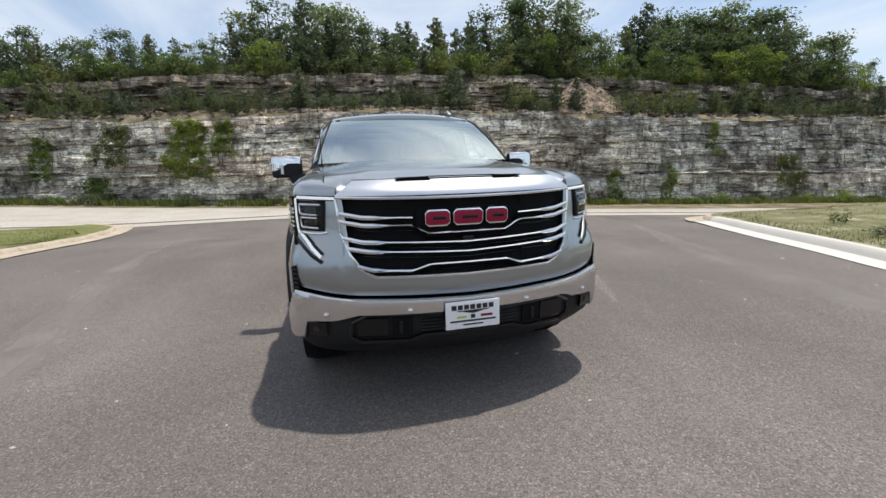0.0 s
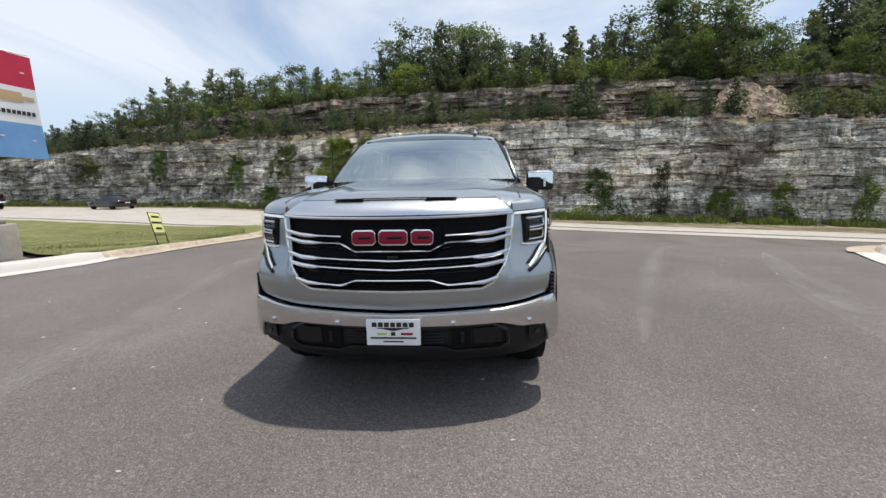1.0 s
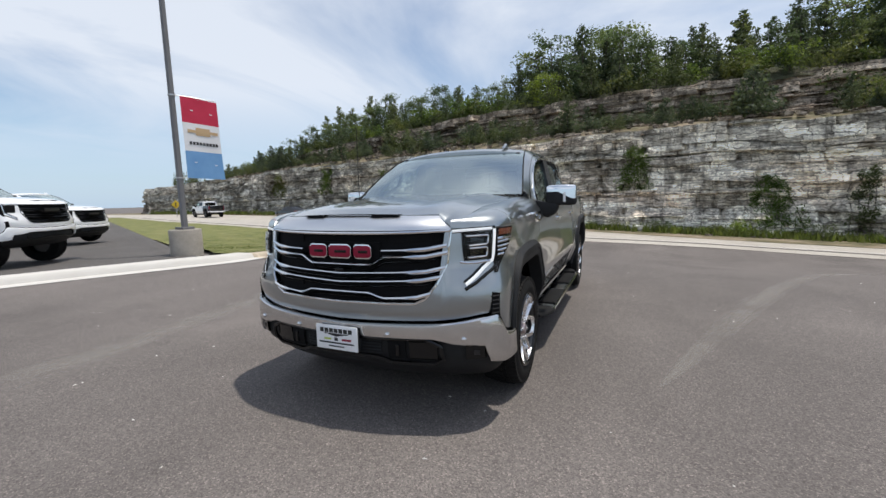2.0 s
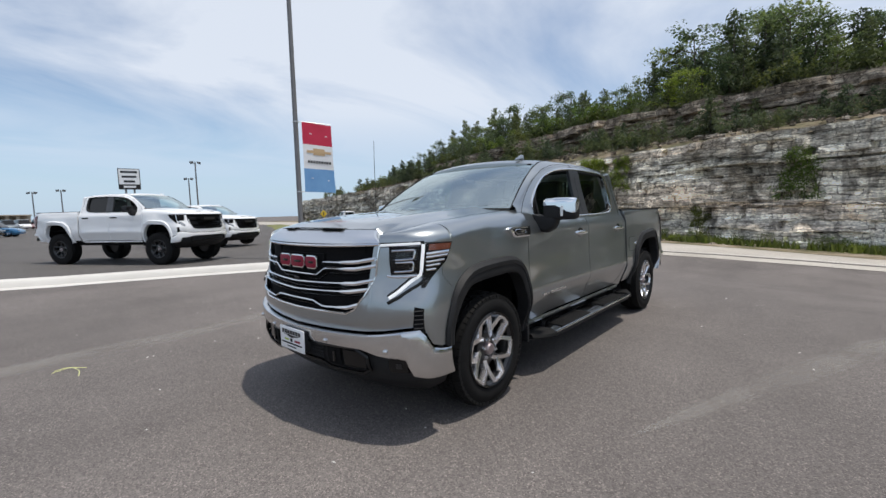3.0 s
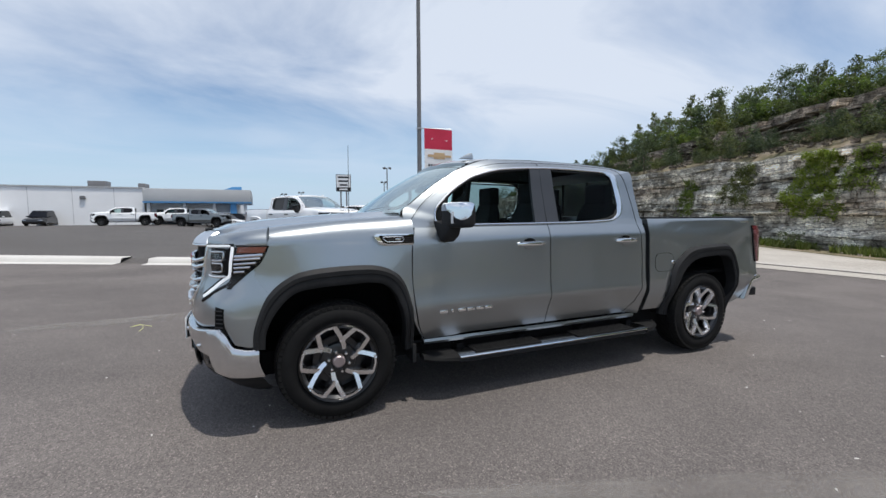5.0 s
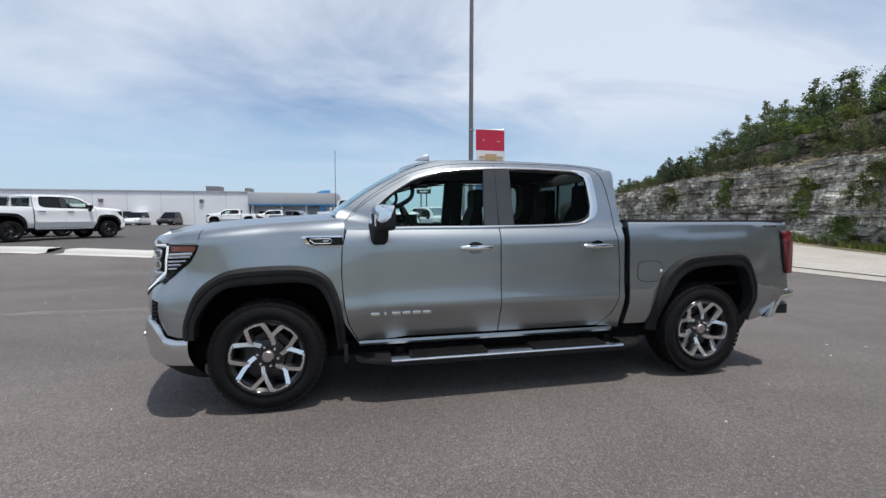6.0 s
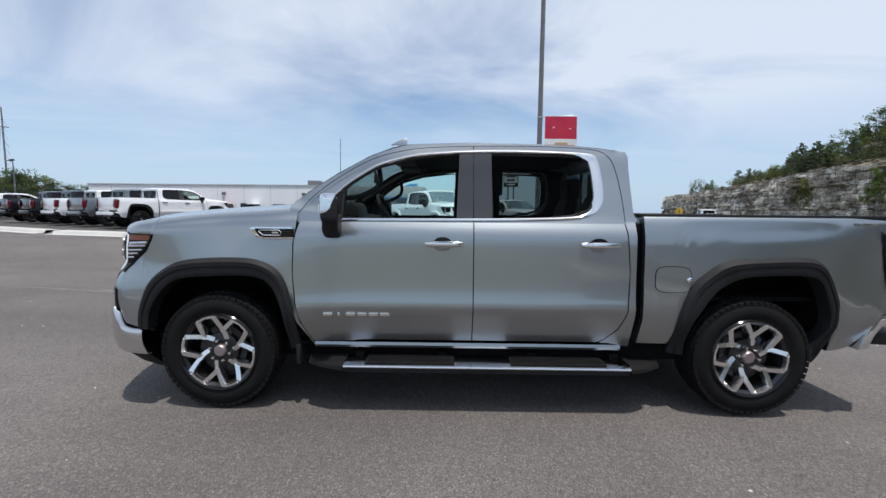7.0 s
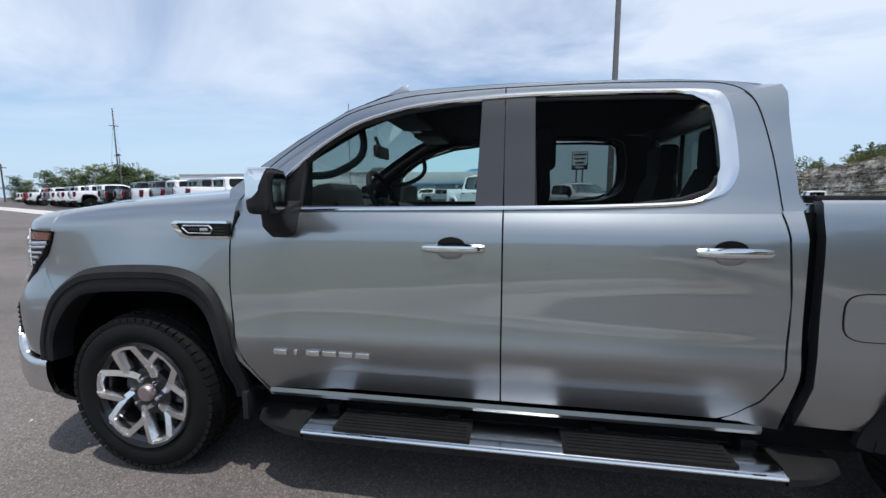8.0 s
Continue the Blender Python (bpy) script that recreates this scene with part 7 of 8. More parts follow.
def build_front_detail(truck, hero, plate_text=True):
    # upright air slots at the corners
    def slot():
        return panel(nose_patch(((4.76, 0.694), (5.42, 0.668), (5.48, 0.856), (4.92, 0.872)), 0.002, 3, 5), (0, 0.02, 0))
    both("air_slot", slot, DARK, truck, "upright black air slot")
    if hero:
        for z in spaced(0.715, 0.845, 6):
            both("slot_rib", lambda z=z: tube(bmesh.new(), [nose(4.88, z, 0.004), nose(5.44, z, 0.004)], 0.005, 5), PLASTIC, truck)

    # lower opening: frame, mesh bars, tow hooks, fog lamps
    frame_line = [(-0.665, 0.545), (-0.575, 0.592), (-0.20, 0.583), (0.20, 0.583), (0.575, 0.592), (0.665, 0.545)]
    def v(x, z, out=0.0):
        pts = [(p[0], i) for i, p in enumerate(PLAN_B)]
        s = curve_at(pts, abs(x)) * (1 if x >= 0 else -1)
        return nose(s, z, out)
    low_line = [(0.665, 0.545), (0.675, 0.46), (0.62, 0.425), (0.35, 0.425), (0.27, 0.455), (-0.27, 0.455), (-0.35, 0.425), (-0.62, 0.425), (-0.675, 0.46), (-0.665, 0.545)]
    full = frame_line + low_line[1:]
    dense = []
    for (a, b), (c, d) in zip(full, full[1:]):
        dense += [(a + (c - a) * k / 5, b + (d - b) * k / 5) for k in range(5)]
    dense.append(full[-1])
    part("lower_grille_frame", tube(bmesh.new(), [v(x, z, 0.004) for x, z in dense], 0.013, 6), GLOSS_BLACK, truck, "gloss black lower grille frame")
    if not hero:
        return
    for z in (0.482, 0.502, 0.522, 0.542, 0.562):
        part("lower_grille_bar", tube(bmesh.new(), [v(x, z, -0.004) for x in spaced(-0.29, 0.29, 12)], 0.006, 5), PLASTIC, truck)
    for sx in (-1, 1):
        rows = [[v(sx * x, z, -0.002 if 0 < i < 3 else -0.012) for i, z in enumerate((0.445, 0.46, 0.565, 0.578))] for x in (0.47, 0.52, 0.60, 0.64)]
        part("lower_panel", panel(rows, (0, 0.01, 0)), GLOSS_BLACK, truck)
        rows = [[v(sx * x, z, 0.001) for z in (0.455, 0.51, 0.57)] for x in (0.335, 0.39, 0.45)]
        part("tow_recess", panel(rows, (0, 0.01, 0)), DARK, truck)
        p = v(sx * 0.40, 0.5, 0.01)
        part("tow_hook", bevel_all(bx(p.x - 0.012, p.x + 0.012, p.y, p.y + 0.06, 0.478, 0.552), 0.006), GLOSS_BLACK, truck, "black tow hook")
        fog = part("fog_lamp", panel([[nose(sx * s, z, 0.006) for z in (0.462, 0.50, 0.545)] for s in (3.45, 3.9, 4.4)], (0, 0.02, 0)), GLOSS_BLACK, truck, "black fog lamp recess")
        part("fog_lens", panel([[nose(sx * s, z, 0.010) for z in (0.490, 0.505, 0.520)] for s in (3.8, 3.95, 4.1)], (0, 0.01, 0)), POCKET, fog)
    for x, z in ((0.79, 0.597), (0.345, 0.615), (-0.345, 0.615), (-0.79, 0.597)):
        p = v(x, z, 0.030)
        n = (v(x, z, 0.1) - v(x, z)).normalized()
        bm = ring_lathe(bmesh.new(), [(-0.01, 0.016), (0.002, 0.015), (0.006, 0.010), (0.007, 0)], 16)
        rot = n.to_track_quat("X", "Z").to_matrix()
        for w in bm.verts:
            w.co = rot @ w.co + p
        part("parking_sensor", bm, SATIN, truck, "round parking sensor")
    # plate with plain printed bars
    p = nose(0, 0.57, 0.0)
    y0 = p.y - 0.052
    plate = part("front_plate", bevel_all(bx(-0.160, 0.160, y0, y0 + 0.012, 0.492, 0.652), 0.006), WHITE_PLASTIC, truck, "white show plate with printed bars")
    part("plate_bracket", bx(-0.15, 0.15, y0 + 0.012, y0 + 0.06, 0.50, 0.64), PLASTIC, truck)
    for k in range(7):
        xk = -0.126 + k * 0.0365
        part("plate_bar", bx(xk, xk + 0.029, y0 - 0.002, y0 + 0.004, 0.604, 0.632, 0.001), INK, plate, "black printed bar")
    part("plate_bar", prism(bmesh.new(), [(-0.10, 0.600), (0.10, 0.600), (0.085, 0.594), (-0.085, 0.594)], "y", y0 - 0.002, y0 + 0.004), INK, plate)
    part("plate_bar", prism(bmesh.new(), [(-0.06, 0.592), (0, 0.580), (0.06, 0.592), (0.05, 0.598), (-0.05, 0.598)], "y", y0 - 0.002, y0 + 0.004), INK, plate)
    part("plate_bar", bx(-0.095, -0.04, y0 - 0.002, y0 + 0.004, 0.556, 0.568), GREEN_INK, plate, "yellow-green printed bar")
    part("plate_bar", bx(-0.014, 0.012, y0 - 0.002, y0 + 0.004, 0.552, 0.574), TRIM_GREY, plate, "grey printed bar")
    part("plate_bar", bx(0.045, 0.115, y0 - 0.002, y0 + 0.004, 0.556, 0.570), EMBLEM_RED, plate, "red printed bar")
    part("plate_bar", bx(-0.135, 0.135, y0 - 0.002, y0 + 0.004, 0.533, 0.543), TRIM_GREY, plate, "grey printed bar")
    part("plate_bar", bx(-0.06, 0.06, y0 - 0.002, y0 + 0.004, 0.512, 0.520), TRIM_GREY, plate, "grey printed bar")


def build_side_detail(truck, paint, hero, trim):
    # door handles
    for y in (1.59, 2.665):
        def grip(y=y):
            rows = []
            for f in spaced(-1, 1, 11):
                yy = y + 0.132 * f
                x = side_x(yy, 1.20) + 0.034 - 0.022 * f**4
                h = 0.021 - 0.006 * f**4
                rows.append([(x - 0.014, yy, 1.198 - h), (x, yy, 1.198 - h * 0.6), (x + 0.003, yy, 1.198), (x, yy, 1.198 + h * 0.6), (x - 0.014, yy, 1.198 + h)])
            bm = bmesh.new()
            vr = grid(bm, rows, True)
            bm.faces.new(vr[0])
            bm.faces.new(vr[-1])
            return bm

        # flat black disc: the shade in the handle's hollow put into colour
        def cup(y=y):
            bm = bmesh.new()
            L = [(y - 0.01 + 0.060 * math.cos(a), 1.212 + 0.034 * math.sin(a)) for a in spaced(0, 2 * math.pi * 23 / 24, 24)]
            bm.faces.new([bm.verts.new((side_x(a, b) + 0.0025, a, b)) for a, b in L])
            return bm

        both("door_handle", grip, CHROME if trim == "chrome" else GLOSS_BLACK, truck, "chrome door handle" if trim == "chrome" else "")
        if hero:
            both("cup_shade", cup, GLOSS_BLACK, truck)

            # raised crescent, shaped to catch light like the hollow's lower lip
            def dish(y=y):
                rows = []
                for f in spaced(-1, 1, 9):
                    w = (1 - f * f) ** 0.5
                    rows.append([(side_x(y - 0.012 + 0.058 * f, 1.18) + d, y - 0.012 + 0.058 * f, 1.180 - 0.030 * w * v) for v, d in ((0, 0.010), (0.4, 0.011), (0.8, 0.007), (1, 0.001))])
                return sheet(rows)
            both("cup_lip", dish, paint, truck)
    if not hero:
        return
    bm = ring_lathe(bmesh.new(), [(0, 0.009), (0.003, 0.007), (0.004, 0)], 12)
    for v in bm.verts:
        v.co += Vector((side_x(1.70, 1.2) + 0.024, 1.695, 1.198))
    part("lock_barrel", bm, POCKET, truck)
    # nameplate as plain bars
    for sx in (1, -1):
        for k in range(6):
            y = 0.752 + k * 0.079
            w = 0.066 if k != 1 else 0.018
            y += 0.02 if k == 1 else 0
            bm = bevel_all(bx(side_x(y, 0.705) - 0.008, side_x(y, 0.705) + 0.010, y, y + w, 0.692, 0.716), 0.003)
            part("nameplate_bar", bm if sx > 0 else flip_x(bm), CHROME, truck, "plain chrome nameplate bar")

    def small_badge():
        bm = bmesh.new()
        for y0, y1 in ((4.40, 4.45), (4.46, 4.50), (4.505, 4.56)):
            x = side_x((y0 + y1) / 2, 1.28) - 0.02
            box(bm, x - 0.01, x + 0.004, y0, y1, 1.345, 1.365)
        return bm
    both("bed_badge", small_badge, CHROME, truck, "small chrome badge")

    # fender vent
    def vent_frame():
        L = [(0.252, 1.292), (0.30, 1.232), (0.345, 1.222), (0.552, 1.224), (0.548, 1.306), (0.275, 1.306)]
        bm = prism(bmesh.new(), L, "x", 0.955, 0.993)
        return bevel_all(bm, 0.004)

    def vent_core():
        L = [(0.288, 1.290), (0.320, 1.245), (0.350, 1.235), (0.553, 1.236), (0.549, 1.295), (0.296, 1.295)]
        return prism(bmesh.new(), L, "x", 0.96, 0.9945)

    def vent_ring():
        L = [(0.318, 1.274), (0.326, 1.284), (0.46, 1.284), (0.474, 1.270), (0.464, 1.249), (0.350, 1.249), (0.318, 1.274)]
        return tube(bmesh.new(), [(0.996, y, z) for y, z in L], 0.0035, 5, False)
    both("fender_vent", vent_frame, CHROME, truck, "chrome fender vent")
    both("vent_core", vent_core, GLOSS_BLACK, truck)
    both("vent_ring", vent_ring, CHROME, truck)
    both("vent_bar", lambda: bx(0.990, 0.997, 0.352, 0.40, 1.262, 1.271, 0.001), TRIM_GREY, truck)
    both("vent_bar", lambda: bx(0.990, 0.997, 0.41, 0.452, 1.260, 1.273, 0.001), SATIN, truck)
    for z in (1.248, 1.262, 1.276):
        both("vent_fin", lambda z=z: bx(0.985, 0.997, 0.482, 0.538, z - 0.003, z + 0.003), PLASTIC, truck)

    # running boards
    def board():
        rows = []
        for y in (0.90, 1.2, 1.6, 2.0, 2.4, 2.88):
            rows.append([(0.86, y, 0.318), (0.86, y, 0.368), (1.02, y, 0.366), (1.042, y, 0.359), (1.053, y, 0.350), (1.050, y, 0.341), (1.0, y, 0.339)])
        bm = bmesh.new()
        vr = grid(bm, rows, True)
        bm.faces.new(vr[0])
        bm.faces.new(vr[-1])
        return bm
    both("running_board", board, SMOKED, truck, "chrome running board with black tread pads")
    both("board_edge", lambda: tube(bmesh.new(), [(1.049, y, 0.350) for y in (0.90, 1.5, 2.2, 2.88)], 0.0095, 8), CHROME, truck, "bright chrome edge of the running board")
    both("board_underside", lambda: bx(0.87, 1.044, 0.90, 2.88, 0.304, 0.341, 0.008), PLASTIC, truck, "black underside of the running board")

    def end(y0, y1, flip):
        def make():
            rows = []
            for f in spaced(0, 1, 6):
                y = y0 + (y1 - y0) * f
                g = f if flip else 1 - f
                w = 1 - 0.45 * g**2
                rows.append([(0.86, y, 0.315 + 0.02 * g), (0.86, y, 0.372), (0.86 + 0.15 * w, y, 0.374), (0.86 + 0.190 * w, y, 0.352), (0.86 + 0.198 * w, y, 0.325 + 0.015 * g), (0.86 + 0.15 * w, y, 0.306 + 0.02 * g)])
            bm = bmesh.new()
            vr = grid(bm, rows, True)
            bm.faces.new(vr[0])
            bm.faces.new(vr[-1])
            return bm
        return make
    both("board_end", end(0.635, 0.898, False), RUBBER, truck, "black running board end")
    both("board_end", end(2.882, 3.11, True), RUBBER, truck, "black running board end")
    for y0, y1 in ((1.045, 1.67), (2.06, 2.72)):
        both("tread_pad", lambda: bevel_all(bx(0.875, 1.040, y0, y1, 0.358, 0.378), 0.006), RUBBER, truck, "black ribbed tread pad")
        for x in spaced(0.890, 1.015, 6):
            both("tread_rib", lambda: bx(x - 0.006, x + 0.006, y0 + 0.02, y1 - 0.02, 0.376, 0.383, 0.002), RUBBER, truck)
    for y in (0.95, 1.55, 2.2, 2.8):
        both("board_bracket", lambda: bx(0.70, 0.88, y, y + 0.06, 0.33, 0.40), DARK, truck)


def build_interior(truck, hero):
    dash = part("dashboard", panel([[(u * 0.86, y + 0.03 * u * u, z + 0.012 * (1 - abs(u))) for u in spaced(-1, 1, 15)] for y, z in ((0.56, 1.40), (0.72, 1.385), (0.88, 1.365), (0.98, 1.335), (1.02, 1.25), (0.99, 1.10), (0.95, 0.85))], (0, -0.06, -0.03)), SEAT, truck, "dark dashboard")
    part("instrument_hood", bevel_all(prism(bmesh.new(), [(0.66, 1.36), (0.70, 1.42), (0.80, 1.478), (0.87, 1.488), (0.905, 1.455), (0.93, 1.30)], "x", 0.20, 0.60), 0.012), PLASTIC, dash)
    part("centre_screen", bevel_all(bx(-0.20, 0.14, 1.0, 1.03, 1.17, 1.36), 0.01), GLOSS_BLACK, dash)
    # steering wheel
    bm = bmesh.new()
    c, tilt = Vector((0.40, 1.125, 1.372)), radians(-25)
    pts = [c + Vector((0.19 * math.cos(a), 0.19 * math.sin(a) * math.sin(tilt), 0.19 * math.sin(a) * math.cos(tilt))) for a in spaced(0, 2 * math.pi, 33)]
    tube(bm, pts, 0.016, 8, False)
    wheel = part("steering_wheel", bm, SEAT, truck, "black steering wheel")
    part("steering_hub", bevel_all(bx(0.33, 0.47, 1.085, 1.125, 1.31, 1.41), 0.02), PLASTIC, wheel)
    part("steering_spoke", tube(bmesh.new(), [c + Vector((-0.18, 0, 0)), c + Vector((0, -0.03, -0.01)), c + Vector((0.18, 0, 0))], 0.014, 6), TRIM_GREY, wheel)
    part("steering_column", tube(bmesh.new(), [c, c + Vector((0, -0.25, -0.10))], 0.04, 8), PLASTIC, wheel)

    def seat(x, y, wide=0.27):
        s = part("front_seat" if y < 2 else "rear_seat", bevel_all(bx(x - wide, x + wide, y - 0.45, y + 0.08, 0.78, 0.98), 0.05, 3), SEAT, truck, "black leather seat")
        rows = []
        for z, dy, hw, th in ((0.90, 0.0, wide, 0.14), (1.05, 0.03, wide, 0.15), (1.25, 0.08, wide, 0.14), (1.44, 0.12, wide * 0.93, 0.12), (1.55, 0.14, wide * 0.72, 0.08)):
            rows.append([(x - hw, y + dy + 0.02, z), (x - hw * 0.7, y + dy - th * 0.5, z), (x + hw * 0.7, y + dy - th * 0.5, z), (x + hw, y + dy + 0.02, z), (x + hw * 0.8, y + dy + th * 0.6, z), (x - hw * 0.8, y + dy + th * 0.6, z)])
        bm = bmesh.new()
        vr = grid(bm, rows, True)
        bm.faces.new(vr[0])
        bm.faces.new(vr[-1])
        part("seat_back", bm, SEAT, s)
        bm = bevel_all(bx(x - 0.15, x + 0.15, y + 0.10, y + 0.22, 1.54, 1.74), 0.035, 3)
        part("headrest", bm, SEAT, s)
        for dx in (-0.05, 0.05):
            part("headrest_post", tube(bmesh.new(), [(x + dx, y + 0.15, 1.44), (x + dx, y + 0.16, 1.56)], 0.006, 6), STEEL, s)
    for x in (0.42, -0.42):
        seat(x, 1.82)
        seat(x, 2.68, 0.30)
    if hero:
        part("rear_view_mirror", bevel_all(bx(-0.12, 0.13, 0.955, 0.99, 1.655, 1.730), 0.015), PLASTIC, truck, "black rear-view mirror")
        part("mirror_stem", tube(bmesh.new(), [(0, 0.93, 1.79), (0, 0.965, 1.71)], 0.012, 6), PLASTIC, truck)
        for sx in (-1, 1):
            part("sun_visor", bevel_all(bx(min(sx * 0.12, sx * 0.55), max(sx * 0.12, sx * 0.55), 1.16, 1.34, 1.80, 1.825), 0.008), TRIM_GREY, truck)
            part("grab_handle", tube(bmesh.new(), flow([(sx * 0.80, 0.82, 1.515), (sx * 0.755, 0.95, 1.520), (sx * 0.735, 1.07, 1.575), (sx * 0.715, 1.11, 1.635), (sx * 0.70, 1.10, 1.72)]), 0.018, 8), SEAT, truck)
            part("pillar_liner", tube(bmesh.new(), [(sx * (x - 0.060), y + 0.065, z - 0.040) for y, z, x in PILLAR[1:]], 0.030, 8), HEADLINER, truck, "dark windscreen pillar lining")
        both("door_trim", lambda: bx(0.80, 0.87, 0.72, 2.85, 0.55, 1.345, 0.02), SEAT, truck)


def build_pickup(name, label, paint, hero=True, trim="chrome", lift=0.0, radius=0.42, group="", spoke=None, cap=None, width=0.275, far=False):
    """A crew-cab pickup standing with its front axle over the origin."""
    truck = thing(name, label, "pickup truck", group)
    before = set(bpy.data.objects)
    build_body(truck, paint, hero, trim)
    build_cab(truck, paint, hero, trim)
    build_mirrors(truck, paint, hero, cap or (CHROME if trim == "chrome" else paint))
    build_lamps(truck, hero)
    build_front_detail(truck, hero)
    build_side_detail(truck, paint, hero, trim)
    build_interior(truck, hero)
    # the greenhouse stands a little taller over the beltline
    for ob in set(bpy.data.objects) - before:
        if ob.type == "MESH":
            for v in ob.data.vertices:
                if v.co.z > 1.46:
                    v.co.z += 0.045 * (v.co.z - 1.46)
    rise = lift + radius - 0.42
    if rise:
        for ob in set(bpy.data.objects) - before:
            if ob.parent is truck:
                ob.location.z += rise
    set_wheels(truck, hero, spoke or MACHINED, radius, 0.0, width, far)
    return truck


hero_truck = build_pickup("pickup_truck", "silver-grey metallic crew-cab pickup with chrome trim, parked on asphalt", PAINT)
hero_truck.location = (-0.018, 0, 0)
# ---- the site round about ----
def light_pole():
    x, y = -9.55, 4.47
    z = lie(x, y) + 0.10
    pole = thing("light_pole", "tall grey light pole on a round concrete base", "light pole", at=pose(x, y, z))
    bm = ring_lathe(bmesh.new(), [(-0.3, 0.0), (-0.3, 0.40), (0.67, 0.40), (0.71, 0.38), (0.71, 0.0)], 40)
    for v in bm.verts:
        v.co = Vector((v.co.y, v.co.z, v.co.x))
    part("concrete_base", bm, BASE_CONCRETE, pole, "round concrete base")
    part("foot_cover", bx(-0.17, 0.17, -0.17, 0.17, 0.70, 0.78, 0.015), POLE, pole)
    bm = bmesh.new()
    rows = []
    for zz, r in ((0.76, 0.085), (3, 0.079), (6, 0.072), (9.2, 0.064)):
        rows.append([(r * math.cos(a) , r * math.sin(a), zz) for a in spaced(0, 2 * math.pi * 7 / 8, 8)])
    vr = grid(bm, rows, True)
    bm.faces.new(vr[-1])
    part("shaft", bm, POLE, pole, angle=20)
    part("lamp_arm", tube(bmesh.new(), [(0, 0, 9.1), (-0.5, 0, 9.2)], 0.03, 8), POLE, pole)
    part("lamp_head", bevel_all(bx(-1.1, -0.45, -0.2, 0.2, 9.12, 9.26), 0.03), POLE, pole)
    for zz in (4.30, 2.12):
        part("banner_arm", tube(bmesh.new(), [(0.0, 0, zz), (0.12, 0.12, zz), (0.30, 1.06, zz)], 0.012, 6), STEEL, pole, "thin steel banner arm")
        part("clamp", ring_band(zz), STEEL, pole)
    return pole


def ring_band(z):
    bm = ring_lathe(bmesh.new(), [(-0.02, 0.088), (-0.02, 0.094), (0.02, 0.094), (0.02, 0.088)], 16)
    for v in bm.verts:
        v.co = Vector((v.co.y, v.co.z, v.co.x + z))
    return bm


def banner():
    """Three bands of cloth on the pole, with plain printed marks."""
    ban = thing("banner", "red, white and blue cloth banner with a gold mark", "banner", at=pose(-9.43, 4.60, lie(-9.55, 4.5) + 0.10))
    def cloth(z0, z1, y0=0.0, y1=0.92, out=0.0, nz=8):
        rows = []
        for z in spaced(z0, z1, nz):
            k = (4.30 - z) / 2.2
            row = []
            for y in spaced(y0, y1, 10):
                w = 0.03 * math.sin(2.2 * y + 3.0 * k) * k * (1 - 0.3 * k)
                row.append((0.24 * y + w + 0.02 + out, y + 0.10 * k * k * (y / 0.96), z - 0.05 * (y / 0.96) * (1 - 0.4 * k)))
            rows.append(row)
        return panel(rows, (-0.006, 0, 0))
    part("red_band", cloth(3.62, 4.30), FLAG_RED, ban, "red cloth band")
    part("white_band", cloth(2.86, 3.62), FLAG_WHITE, ban, "white cloth band")
    part("blue_band", cloth(2.12, 2.86), FLAG_BLUE, ban, "pale blue cloth band")
    part("gold_mark", cloth(3.36, 3.44, 0.10, 0.86, 0.012, 3), GOLD, ban, "gold printed mark")
    part("gold_mark", cloth(3.30, 3.51, 0.30, 0.66, 0.010, 4), GOLD, ban, "gold printed mark")
    for k in range(9):
        y = 0.12 + k * 0.082
        part("print_bar", cloth(3.04, 3.12, y, y + 0.056, 0.012, 2), INK, ban, "black printed bar")
    for y, z in ((0.22, 3.95), (0.70, 3.92), (0.20, 2.55), (0.70, 2.50)):
        part("wind_slit", cloth(z, z + 0.022, y, y + 0.06, 0.010, 2), FLAG_WHITE, ban)


def yard_sign():
    x, y = -8.33, 7.6
    z = 0.0
    sign = thing("yard_sign", "small pale yellow yard sign leaning in the grass", "sign", at=pose(x, y, z, -13, 6, 108))
    for dx in (-0.36, 0.36):
        part("leg", tube(bmesh.new(), [(dx, 0, -0.14), (dx, 0, 0.82)], 0.014, 6), INK, sign, "thin black leg")
    for zz in (0.20, 0.82):
        part("rail", tube(bmesh.new(), [(-0.36, 0, zz), (0.36, 0, zz)], 0.014, 6), INK, sign)
    sheet_ob = part("sheet", bevel_all(bx(-0.35, 0.35, -0.012, 0.012, 0.26, 0.81), 0.004), YARD, sign, "pale yellow sheet with black printed bars")
    for k, (a, b) in enumerate(((-0.24, 0.24), (-0.32, 0.32), (-0.18, 0.20))):
        zz = 0.71 - k * 0.17
        for sy in (-1, 1):
            part("print_bar", bx(a, b, min(sy * 0.012, sy * 0.016), max(sy * 0.012, sy * 0.016), zz - 0.032, zz + 0.028), INK, sheet_ob)


def road_sign():
    x, y = -54.6, 33.9
    z = lie(x, y)
    sign = thing("road_sign", "yellow diamond warning sign beside the road", "road sign", at=pose(x, y, z, 0, 0, 35))
    part("post", bx(-0.04, 0.04, -0.04, 0.04, -0.2, 2.3), STEEL, sign)
    part("plate", bevel_all(prism(bmesh.new(), [(0, 1.10), (0.60, 1.70), (0, 2.30), (-0.60, 1.70)], "y", -0.06, -0.04), 0.004), YELLOW, sign, "yellow diamond plate")
    part("arrow_bar", bx(-0.07, 0.07, -0.066, -0.06, 1.42, 1.98), INK, sign)


